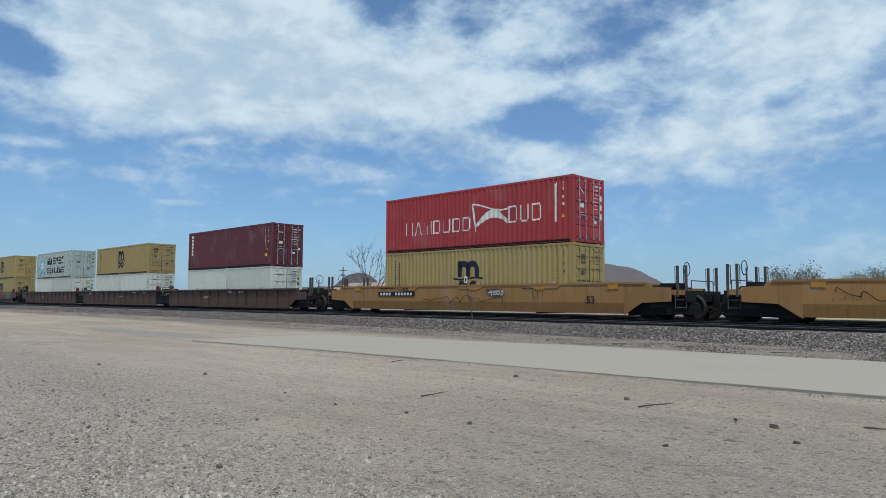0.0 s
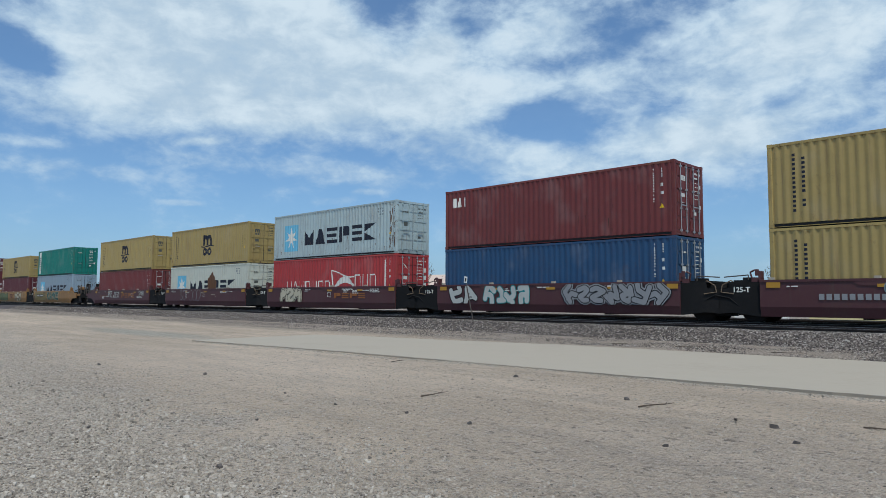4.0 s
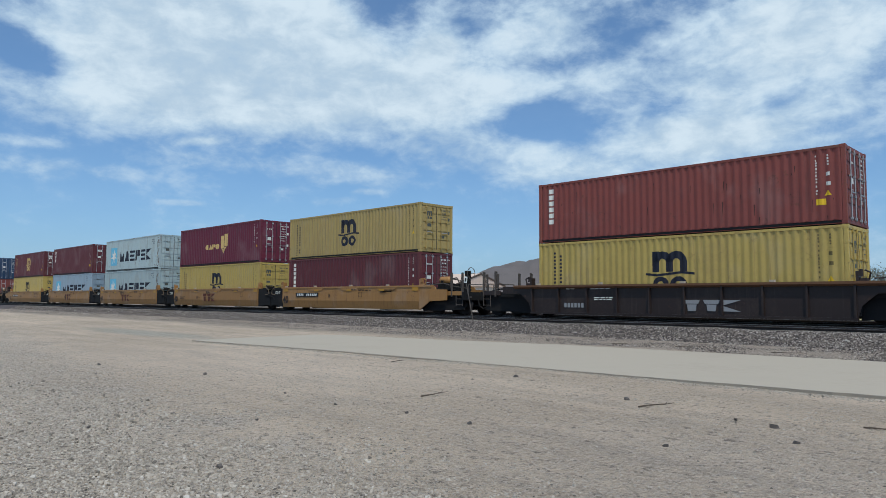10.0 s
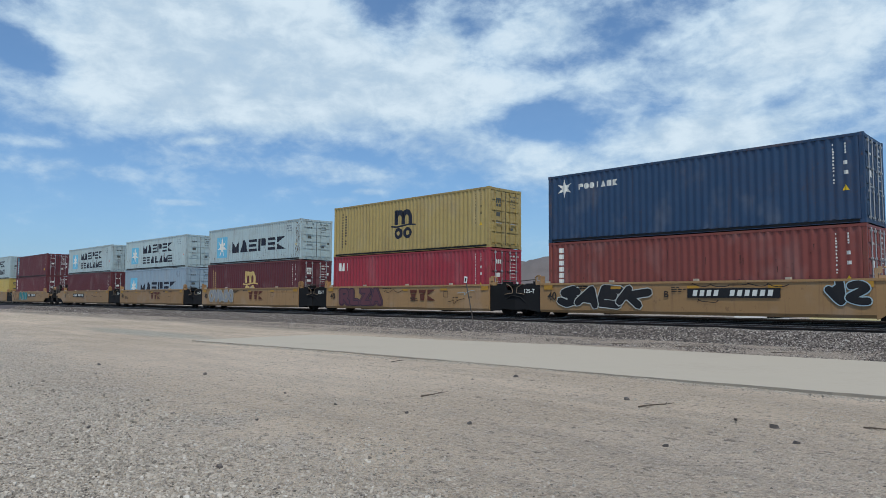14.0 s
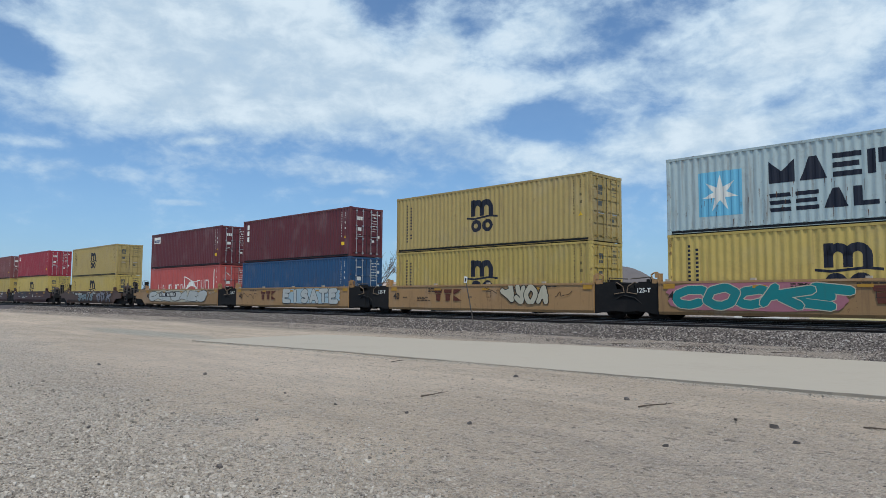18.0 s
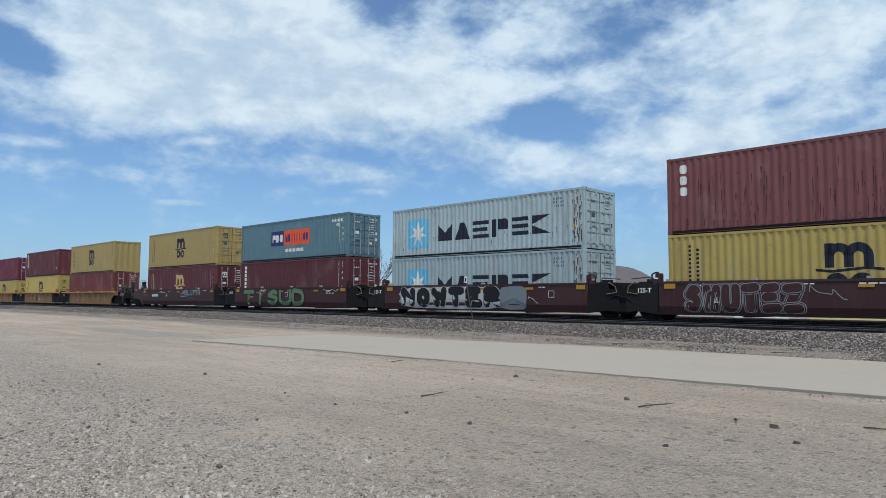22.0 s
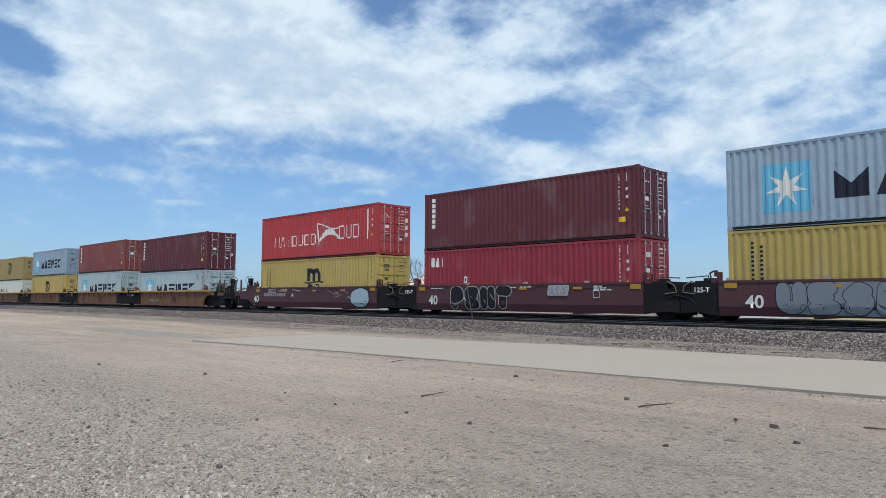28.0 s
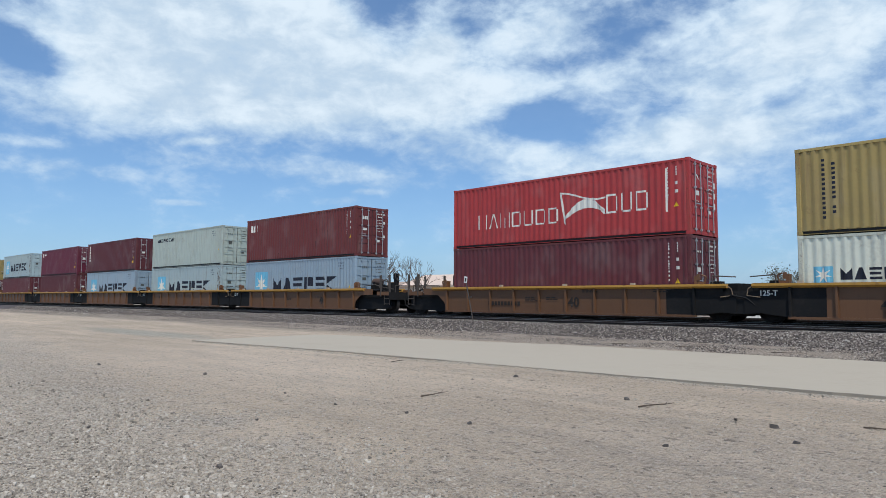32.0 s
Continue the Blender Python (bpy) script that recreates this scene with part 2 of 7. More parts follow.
def ground_material():
    m = bpy.data.materials.new("dusty_gravel")
    m.use_nodes = True
    n = Nodes(m.node_tree)
    co = n.add("ShaderNodeTexCoord").outputs["Object"]
    along = n.vec("MULTIPLY", co, (0.30, 1.0, 1.0))
    big = n.noise(along, 0.30, 5.0, 0.6)
    band = n.noise(n.vec("MULTIPLY", co, (0.22, 1.6, 1.0)), 1.0, 5.0, 0.65)
    mid = n.noise(co, 1.1, 6.0, 0.65)
    clump = n.noise(co, 6.0, 6.0, 0.72)
    fine = n.noise(co, 34.0, 5.0, 0.75)
    speck = n.noise(co, 90.0, 3.0, 0.7)
    cells = n.add("ShaderNodeTexVoronoi", {"Vector": co, "Scale": 32.0}).outputs["Color"]
    cv = n.add("ShaderNodeSeparateColor", {0: cells})
    vor = n.add("ShaderNodeTexVoronoi", {"Vector": co, "Scale": 42.0}).outputs["Distance"]
    col = n.mix(n.ramp(big, 0.35, 0.65), (0.52, 0.428, 0.318), (0.71, 0.592, 0.452))
    col = n.mix(n.math("MULTIPLY", n.ramp(band, 0.46, 0.66), 0.48), col, (0.39, 0.325, 0.25))
    col = n.mix(n.math("MULTIPLY", n.ramp(mid, 0.48, 0.72), 0.40), col, (0.36, 0.32, 0.265))
    # a stonier, greyer corner and looser patches elsewhere
    sep = n.add("ShaderNodeSeparateXYZ", {0: co})
    edge = n.math("SUBTRACT", n.math("ADD", n.math("MULTIPLY", sep.outputs[0], -0.16), 2.6), sep.outputs[1])
    stony = n.ramp(n.math("ADD", edge, n.math("MULTIPLY", n.math("SUBTRACT", mid, 0.5), 5.0)), -1.2, 1.0)
    col = n.mix(n.math("MULTIPLY", stony, 0.45), col, (0.40, 0.37, 0.315))
    # a darker stony patch, and a strip of pale green-grey gravel farther off
    def patch(cx, cy, rx, ry, lo, hi):
        dx, dy = n.math("DIVIDE", n.math("SUBTRACT", sep.outputs[0], cx), rx), n.math("DIVIDE", n.math("SUBTRACT", sep.outputs[1], cy), ry)
        d = n.math("ADD", n.math("MULTIPLY", dx, dx), n.math("MULTIPLY", dy, dy))
        return n.ramp(n.math("ADD", n.math("SUBTRACT", 1.0, d), n.math("MULTIPLY", n.math("SUBTRACT", clump, 0.5), 2.4)), lo, hi)
    col = n.mix(n.math("MULTIPLY", patch(-1.5, 5.6, 5.0, 3.6, 0.0, 1.3), 0.40), col, (0.29, 0.265, 0.24))
    col = n.mix(n.math("MULTIPLY", patch(-28.5, 11.6, 8.0, 1.3, 0.1, 1.0), 0.55), col, (0.27, 0.33, 0.31))
    col = n.mix(n.math("MULTIPLY", patch(-15.0, 7.2, 10.0, 4.6, 0.0, 1.3), 0.42), col, (0.74, 0.625, 0.495))
    shoulder = n.ramp(n.math("ADD", sep.outputs[1], n.math("MULTIPLY", mid, 1.2)), 16.6, 18.0)
    col = n.mix(n.math("MULTIPLY", shoulder, 0.75), col, (0.225, 0.195, 0.165))
    grit = n.math("ADD", n.math("MULTIPLY", n.math("MAXIMUM", stony, shoulder), 0.4), n.math("ADD", n.math("MULTIPLY", n.ramp(clump, 0.42, 0.6), 0.45), 0.25), True)
    col = n.mix(n.math("MULTIPLY", n.ramp(cv.outputs[0], 0.66, 0.94), n.math("MULTIPLY", grit, 0.65)), col, (0.10, 0.088, 0.073))
    col = n.mix(n.math("MULTIPLY", n.ramp(cv.outputs[1], 0.66, 0.95), n.math("MULTIPLY", grit, 0.8)), col, (0.66, 0.60, 0.52))
    # small dark blotches, painted in as the shade among clumps of grit
    col = n.mix(n.math("MULTIPLY", n.ramp(clump, 0.575, 0.64), 0.7), col, (0.12, 0.10, 0.08))
    col = n.mix(n.math("MULTIPLY", n.ramp(fine, 0.56, 0.66), 0.42), col, (0.14, 0.118, 0.095))
    col = n.mix(n.math("MULTIPLY", n.ramp(speck, 0.56, 0.66), 0.6), col, (0.62, 0.56, 0.48))
    # lumps of trodden grit, darker and paler
    lump = n.noise(n.vec("MULTIPLY", co, (0.8, 1.3, 1.0)), 15.0, 4.0, 0.7)
    chip = n.noise(n.vec("ADD", n.vec("MULTIPLY", co, (0.8, 1.3, 1.0)), (31.0, 7.0, 0.0)), 19.0, 4.0, 0.7)
    col = n.mix(n.math("MULTIPLY", n.ramp(lump, 0.55, 0.62), n.math("ADD", 0.42, n.math("MULTIPLY", stony, 0.4))), col, (0.17, 0.142, 0.115))
    col = n.mix(n.math("MULTIPLY", n.ramp(chip, 0.55, 0.62), n.math("ADD", 0.42, n.math("MULTIPLY", stony, 0.4))), col, (0.74, 0.65, 0.54))
    # iron-tinged dust over all of it
    col = n.mix(1.0, col, (1.04, 0.99, 0.975), "MULTIPLY")
    h = n.math("ADD", n.math("MULTIPLY", vor, -0.9), n.math("ADD", n.math("MULTIPLY", fine, 1.2), n.math("MULTIPLY", clump, 1.6)))
    b = n.add("ShaderNodeBump", {"Strength": 0.9, "Distance": 0.04, "Height": h})
    p = n.add("ShaderNodeBsdfPrincipled", {"Base Color": col, "Roughness": 0.95, "Normal": b.outputs[0], "Specular IOR Level": 0.15})
    n.add("ShaderNodeOutputMaterial", {0: p.outputs[0]})
    return m


def stone_material(name, tones):
    """Loose stones, each with its own tone out of a few."""
    m = bpy.data.materials.new(name)
    m.use_nodes = True
    n = Nodes(m.node_tree)
    pick = n.add("ShaderNodeNewGeometry").outputs["Random Per Island"]
    ramp = n.add("ShaderNodeValToRGB", {0: pick})
    e = ramp.color_ramp.elements
    while len(e) < len(tones):
        e.new(0.5)
    for k, (where, c) in enumerate(tones):
        e[k].position, e[k].color = where, (*c, 1)
    co = n.add("ShaderNodeTexCoord").outputs["Object"]
    small = n.noise(co, 60.0, 4.0, 0.7)
    col = n.mix(n.math("MULTIPLY", n.ramp(small, 0.45, 0.7), 0.35), ramp.outputs[0], (0.26, 0.225, 0.185))
    b = n.add("ShaderNodeBump", {"Strength": 0.6, "Distance": 0.01, "Height": small})
    p = n.add("ShaderNodeBsdfPrincipled", {"Base Color": col, "Roughness": 0.92, "Normal": b.outputs[0], "Specular IOR Level": 0.2})
    n.add("ShaderNodeOutputMaterial", {0: p.outputs[0]})
    return m


def axis_steps(near, far, step, grow):
    out, v, s = [0.0], 0.0, step
    while v < far:
        v += s
        out.append(v)
        if v > near:
            s *= grow
    return out


def build_ground():
    xs = axis_steps(30, 4200, 0.6, 1.25)
    xs = sorted({-a for a in xs} | set(xs))
    ys = axis_steps(44, 4200, 0.5, 1.25)
    ys = sorted({-a for a in axis_steps(4, 4200, 0.8, 1.4)} | set(ys))
    s = Shape()
    s.v = [(x, y, land(x, y)) for y in ys for x in xs]
    w = len(xs)
    s.f = [(j * w + i, j * w + i + 1, (j + 1) * w + i + 1, (j + 1) * w + i) for j in range(len(ys) - 1) for i in range(w - 1)]
    ob = new("ground", s.mesh("ground", ground_material(), True))
    tagged(ob, "dusty tan gravel lot with scattered stones", "ground", kind="structure")


def stone(s, x, y, z, r, rng):
    """One rough stone of eight to twelve faces."""
    a0 = rng.random() * 6.28
    i = len(s.v)
    n = 5
    for h, k in ((-0.35, 0.9), (0.35, 0.72)):
        for j in range(n):
            a = a0 + 6.283 * j / n + rng.uniform(-0.3, 0.3)
            q = r * k * rng.uniform(0.75, 1.2)
            s.v.append((x + q * math.cos(a), y + q * 0.85 * math.sin(a), z + r * h * rng.uniform(0.7, 1.3) + (0.2 * r * math.cos(a + a0) if h > 0 else 0)))
    for j in range(n):
        j2 = (j + 1) % n
        s.f.append((i + j, i + j2, i + n + j2, i + n + j))
    s.f.append(tuple(i + n + j for j in range(n)))


def raw_mesh(s, name, mat):
    me = bpy.data.meshes.new(name)
    me.from_pydata(s.v, [], s.f)
    me.materials.append(mat)
    return me


def ballast_height(y):
    """Cross-section of the stone bed under all tracks."""
    pts = [(19.4, 0.12), (20.0, 0.30), (20.75, 0.56), (21.3, 0.575), (21.5, 0.50), (22.7, 0.47), (23.2, 0.5), (24.0, 0.44),
           (24.9, 0.48), (27.0, 0.48), (28.4, 0.42), (29.6, 0.47), (32.8, 0.47), (34.2, 0.22), (35.5, 0.10)]
    for (a, p), (b, q) in zip(pts, pts[1:]):
        if a <= y <= b:
            return p + (q - p) * (y - a) / (b - a)
    return 0.0


def build_ballast():
    rng = random.Random(5)
    mat = stone_material("ballast_stone", [(0.0, (0.032, 0.026, 0.024)), (0.35, (0.120, 0.098, 0.085)), (0.65, (0.235, 0.195, 0.168)), (0.88, (0.41, 0.35, 0.305)), (1.0, (0.66, 0.60, 0.53))])
    s = Shape()
    ys = [19.4 + 0.25 * k for k in range(65)]
    xs = [-900, -500, -300, -200, -150, -120] + [-100 + 0.7 * k for k in range(158)] + [15, 25, 40, 80, 200, 500, 1300]
    xs = sorted(set(xs))
    for y in ys:
        for x in xs:
            wob = 0.03 * noise.noise((x * 0.7, y * 0.9, 2.0)) + (0.035 * noise.noise((x * 0.12, 0.0, 7.0)) if y < 21.4 else 0)
            s.v.append((x, y, ballast_height(y) + wob - 0.02))
    w = len(xs)
    s.f = [(j * w + i, j * w + i + 1, (j + 1) * w + i + 1, (j + 1) * w + i) for j in range(len(ys) - 1) for i in range(w - 1)]
    low = surface("ballast_bed", (0.085, 0.069, 0.066), rough=0.95, dirt=0.5, dirt_colour=(0.07, 0.06, 0.055), scale=6, bump=1.0, vary=0.6)
    bed = new("ballast_bed", raw_mesh(s, "ballast_bed", low))
    tagged(bed, "grey-brown crushed stone bed under the tracks", "ballast", kind="structure")
    st = Shape()
    for k in range(84000):
        x = -3 - 80 * rng.random() ** 1.9
        y = 21.25 - (4.0 * rng.random() ** 1.5 if k % 3 else 1.6 * rng.random())
        r = rng.uniform(0.017, 0.040) * (1.0 if y > 19.4 else 0.62)
        if y < 19.4 and 10 < y < 16.7 + 0.08 * (x + 12):
            continue
        stone(st, x, y, (ballast_height(y) if y > 19.4 else land(x, y)) + 0.03 * noise.noise((x * 0.7, y * 0.9, 2.0)) + 0.035 * noise.noise((x * 0.12, 0.0, 7.0)), r, rng)
    ob = new("ballast_stones", raw_mesh(st, "ballast_stones", mat))
    tagged(ob, "loose crushed railway ballast stones, grey and brown", "stones", kind="stuff")


def build_pebbles():
    rng = random.Random(8)
    mat = stone_material("pebble", [(0.0, (0.13, 0.112, 0.093)), (0.12, (0.33, 0.285, 0.235)), (0.5, (0.46, 0.398, 0.325)), (0.94, (0.53, 0.462, 0.385)), (1.0, (0.60, 0.54, 0.47))])
    s = Shape()
    for k in range(150000):
        d = 3.4 + 22 * rng.random() ** 2.2
        a = radians(-80 + 74 * rng.random()) if k % 5 < 3 else radians(-80 + 36 * rng.random())
        x, y = d * math.sin(a), d * math.cos(a)
        if 10.4 < y < 17.3 and x > -22.4 or y > 19.6:
            continue
        rough = noise.noise((x * 0.8, y * 0.8, 3.0))
        k2 = max(0.0, min(1.0, (2.6 - 0.16 * x - y + 1.6 * rough + 0.9) / 1.6))
        patch = noise.noise((x * 0.35, y * 0.8, 9.0)) + 0.6 * noise.noise((x * 1.7, y * 2.2, 5.0))
        if rng.random() > 0.17 + 0.46 * k2 + 0.40 * patch:
            continue
        r = (0.005 + 0.013 * rng.random() ** 2.0) * (1.0 + 0.35 * k2)
        if rng.random() < 0.02:
            r *= 1.8
        stone(s, x, y, land(x, y) + r * 0.1, r, rng)
    # coarser broken stone, in drifts
    for k in range(26000):
        d = 3.4 + 10 * rng.random() ** 1.5
        a = radians(-82 + 62 * rng.random())
        x, y = d * math.sin(a), d * math.cos(a)
        near = max(0.0, min(1.0, (3.3 - 0.16 * x - y + 1.8 * noise.noise((x * 0.8, y * 0.8, 3.0))) / 1.8))
        drift = noise.noise((x * 0.9, y * 1.6, 14.0)) + 0.7 * noise.noise((x * 2.6, y * 3.4, 6.0))
        if y > 10.2 or rng.random() > near * (0.30 + 0.9 * drift) + 0.02 * (drift > 0.35):
            continue
        r = 0.013 + 0.022 * rng.random() ** 1.8
        stone(s, x, y, land(x, y) + r * 0.12, r, rng)
    # grit swept up against the slab
    for k in range(9000):
        x = -22 + 23 * rng.random() ** 0.8
        y = 10.72 + (x + 22) * 0.053 + 0.08 * math.sin(x * 0.6) - abs(rng.gauss(0, 0.16)) + 0.07
        r = 0.006 + 0.016 * rng.random() ** 2
        stone(s, x, y, land(x, y) + r * 0.1, r, rng)
    ob = new("gravel_stones", raw_mesh(s, "gravel_stones", mat))
    tagged(ob, "small loose grey and tan stones on the lot", "stones", kind="stuff")


def build_slab():
    mat = surface("concrete", (0.405, 0.350, 0.276), rough=0.9, dirt=0.30, dirt_colour=(0.285, 0.235, 0.185), scale=0.8, bump=0.12, vary=0.10)
    near = [(-22.2, 10.65), (-15.0, 11.26), (-8.0, 11.45), (-2.6, 11.75), (14, 12.5)]
    far = [(14, 18.6), (-3.74, 17.06), (-8.2, 16.76), (-11.55, 16.65), (-15.35, 15.95), (-20.6, 15.3), (-21.3, 14.96)]
    def z(p, up):
        return 0.02 * (p[1] - 11.5) + up
    rng = random.Random(12)
    edge = []
    for (ax, ay), (bx, by) in zip(near, near[1:]):
        m = int((bx - ax) / 0.22)
        edge += [(ax + (bx - ax) * k / m, ay + (by - ay) * k / m + 0.05 * noise.noise((ax + (bx - ax) * k / m, 0.0, 2.0)) + rng.uniform(-0.02, 0.02)) for k in range(m)]
    edge.append(near[-1])
    ring = edge + far
    s = Shape()
    n = len(ring)
    s.v = [(p[0], p[1], z(p, 0.042)) for p in ring] + [(p[0], p[1] + (0.05 if k < len(edge) else 0.0), z(p, -0.25)) for k, p in enumerate(ring)]
    s.f = [tuple(range(n)), tuple(range(2 * n - 1, n - 1, -1))] + [(k, n + k, n + (k + 1) % n, (k + 1) % n) for k in range(n)]
    ob = new("pavement", s.mesh("pavement", mat))
    tagged(ob, "pale worn concrete slab path beside the tracks", "pavement", kind="structure")


def rail_outline(y, z):
    """Section of a flat-bottom rail with its head at z."""
    half = [(0.036, 0), (0.036, -0.03), (0.010, -0.05), (0.009, -0.14), (0.07, -0.16), (0.07, -0.175)]
    return [(y + a, z + b) for a, b in half] + [(y - a, z + b) for a, b in reversed(half)]


def build_tracks():
    steel = surface("rail_steel", (0.035, 0.028, 0.025), rough=0.7, metal=0.1, dirt=0.4, dirt_colour=(0.05, 0.03, 0.022), scale=2)
    shine = surface("rail_head", (0.42, 0.41, 0.40), rough=0.5, metal=0.9, dirt=0.0, vary=0.06)
    wood = surface("tie_wood", (0.045, 0.038, 0.034), rough=0.9, dirt=0.4, scale=3, bump=0.7, vary=0.3)
    for name, yc in (("near", NEAR_TRACK), ("train", TRAIN_TRACK), ("back", BACK_TRACK)):
        track = tagged(new("railway_track"), "steel rails on dark wooden ties in ballast", "track", "railway tracks", "structure")
        track.location = (0, yc, 0)
        top = RAIL
        for side in (-0.755, 0.755):
            s = Shape().prism(rail_outline(side, top), "x", -900, 1300)
            r = part("rail", s, steel, track)
            head = Shape().box(-900, side - 0.026, top, 1300, side + 0.026, top + 0.004)
            part("rail_head", head, shine, r, "polished running surface")
        tie = Shape().box(-0.11, -1.3, top - 0.36, 0.11, 1.3, top - 0.178).mesh("tie", wood)
        if name == "near":
            for k in range(150):
                part("tie", tie, wood, track, at=pose(8 - 0.55 * k, 0, 0))


# ---- far things ----
def build_hills():
    mat = surface("hill_scrub", (0.115, 0.098, 0.092), rough=1.0, dirt=0.6, dirt_colour=(0.075, 0.068, 0.066), scale=0.03, bump=0.9, vary=0.5)
    # each hill: its humps, as azimuth, height and half width
    hills = [[(-37.5, 97, 7.5), (-30.7, 85, 4.9), (-34.2, 93, 5.8)], [(-51.6, 66, 2.6), (-55.0, 32, 5.0), (-47.0, 32, 6.0)]]
    R, m = 1500, 22
    for humps in hills:
        lo, hi = min(a - w for a, h, w in humps), max(a + w for a, h, w in humps)
        n = int((hi - lo) * 7)
        s = Shape()
        for j in range(m + 1):
            v = -1 + 2 * j / m
            for i in range(n + 1):
                az = lo + (hi - lo) * i / n
                up = sum((h * max(0.0, 1 - ((az - a) / w) ** 2) ** 0.9) ** 6 for a, h, w in humps) ** (1 / 6)
                rough = 0.88 + 0.12 * noise.fractal((az * 0.35, v * 2.5, 1.3), 1.0, 2.0, 6)
                a, d = radians(az), R + v * 340
                s.v.append((d * math.sin(a), d * math.cos(a), up * max(0.0, 1 - v * v) * rough - 1))
        s.f = [(j * (n + 1) + i, j * (n + 1) + i + 1, (j + 1) * (n + 1) + i + 1, (j + 1) * (n + 1) + i) for j in range(m) for i in range(n)]
        ob = new("hill", s.mesh("hill", mat, True))
        tagged(ob, "bare reddish-brown desert hill on the skyline", "hill", "desert hills", "structure")


def grow(s, p, d, length, r, depth, rng, tips, spread=0.5, lift=0.12):
    q = p + d * length
    s.rod(p, q, r, 6 if r > 0.05 else 4, r * 0.68)
    if depth == 0:
        tips.append(q)
        return
    for k in range(rng.choice((2, 3, 3))):
        e = (d + Vector((rng.uniform(-1, 1), rng.uniform(-1, 1), rng.uniform(-0.5, 0.9))) * spread + Vector((0, 0, lift))).normalized()
        grow(s, p + d * length * rng.uniform(0.72, 1.0), e, length * rng.uniform(0.6, 0.86), r * 0.62, depth - 1, rng, tips, spread, lift)
        tips.append(q)


def build_bare_tree(x, y, z, h, seed, lean):
    rng = random.Random(seed)
    bark = surface("bark", (0.14, 0.105, 0.085), rough=0.95, dirt=0.3, scale=3, bump=0.8, vary=0.3)
    tree = tagged(new("bare_tree"), "leafless grey-brown tree with thin upright branches", "tree", "bare trees")
    tree.location = (x, y, z)
    tips = []
    trunk = Shape()
    base = Vector((0, 0, 0))
    top = Vector((lean * 0.12 * h, 0, h * 0.24))
    trunk.rod(base, top, 0.020 * h, 8, 0.014 * h)
    part("trunk", trunk, bark, tree)
    for k in range(5):
        s = Shape()
        a = k * 1.26 + rng.uniform(-0.3, 0.3)
        d = Vector((1.0 * math.cos(a) + lean * 0.5, 0.5 * math.sin(a), 0.9)).normalized()
        grow(s, top * rng.uniform(0.5, 1.0), d, h * rng.uniform(0.18, 0.28), 0.0075 * h, 4, rng, tips, 0.72, 0.10)
        part("branch", s, bark, tree)


def build_leafy_tree(x, y, z, h, seed):
    rng = random.Random(seed)
    bark = surface("bark", (0.14, 0.105, 0.085))
    leaf = surface("leaf", (0.24, 0.26, 0.22), rough=0.8, dirt=0.2, bump=0.0, vary=0.35, island=0.8)
    tree = tagged(new("tree"), "sparse grey-green desert tree beyond the tracks", "tree", "trees beyond the tracks")
    tree.location = (x, y, z)
    tips = []
    s = Shape().rod((0, 0, 0), (0.1, 0, h * 0.32), 0.03 * h, 8, 0.02 * h)
    for k in range(6):
        a = k * 1.05 + rng.uniform(-0.3, 0.3)
        d = Vector((math.cos(a) * 0.8, math.sin(a) * 0.8, rng.uniform(0.5, 1.1))).normalized()
        grow(s, Vector((0.1, 0, h * rng.uniform(0.2, 0.32))), d, h * 0.27, 0.012 * h, 3, rng, tips, 0.6, 0.05)
    part("trunk", s, bark, tree)
    c = Shape()
    for q in tips:
        if rng.random() < 0.5:
            continue
        for k in range(18):
            o = q + Vector((rng.gauss(0, 1), rng.gauss(0, 1), rng.gauss(0, 0.8))) * (0.075 * h)
            a = Vector((rng.uniform(-1, 1), rng.uniform(-1, 1), rng.uniform(-1, 1))) * 0.015 * h
            b = Vector((rng.uniform(-1, 1), rng.uniform(-1, 1), rng.uniform(-1, 1))) * 0.015 * h
            c.face([o - a, o + b, o + a, o - b])
    me = raw_mesh(c, "crown", leaf)
    part("crown", me, leaf, tree)


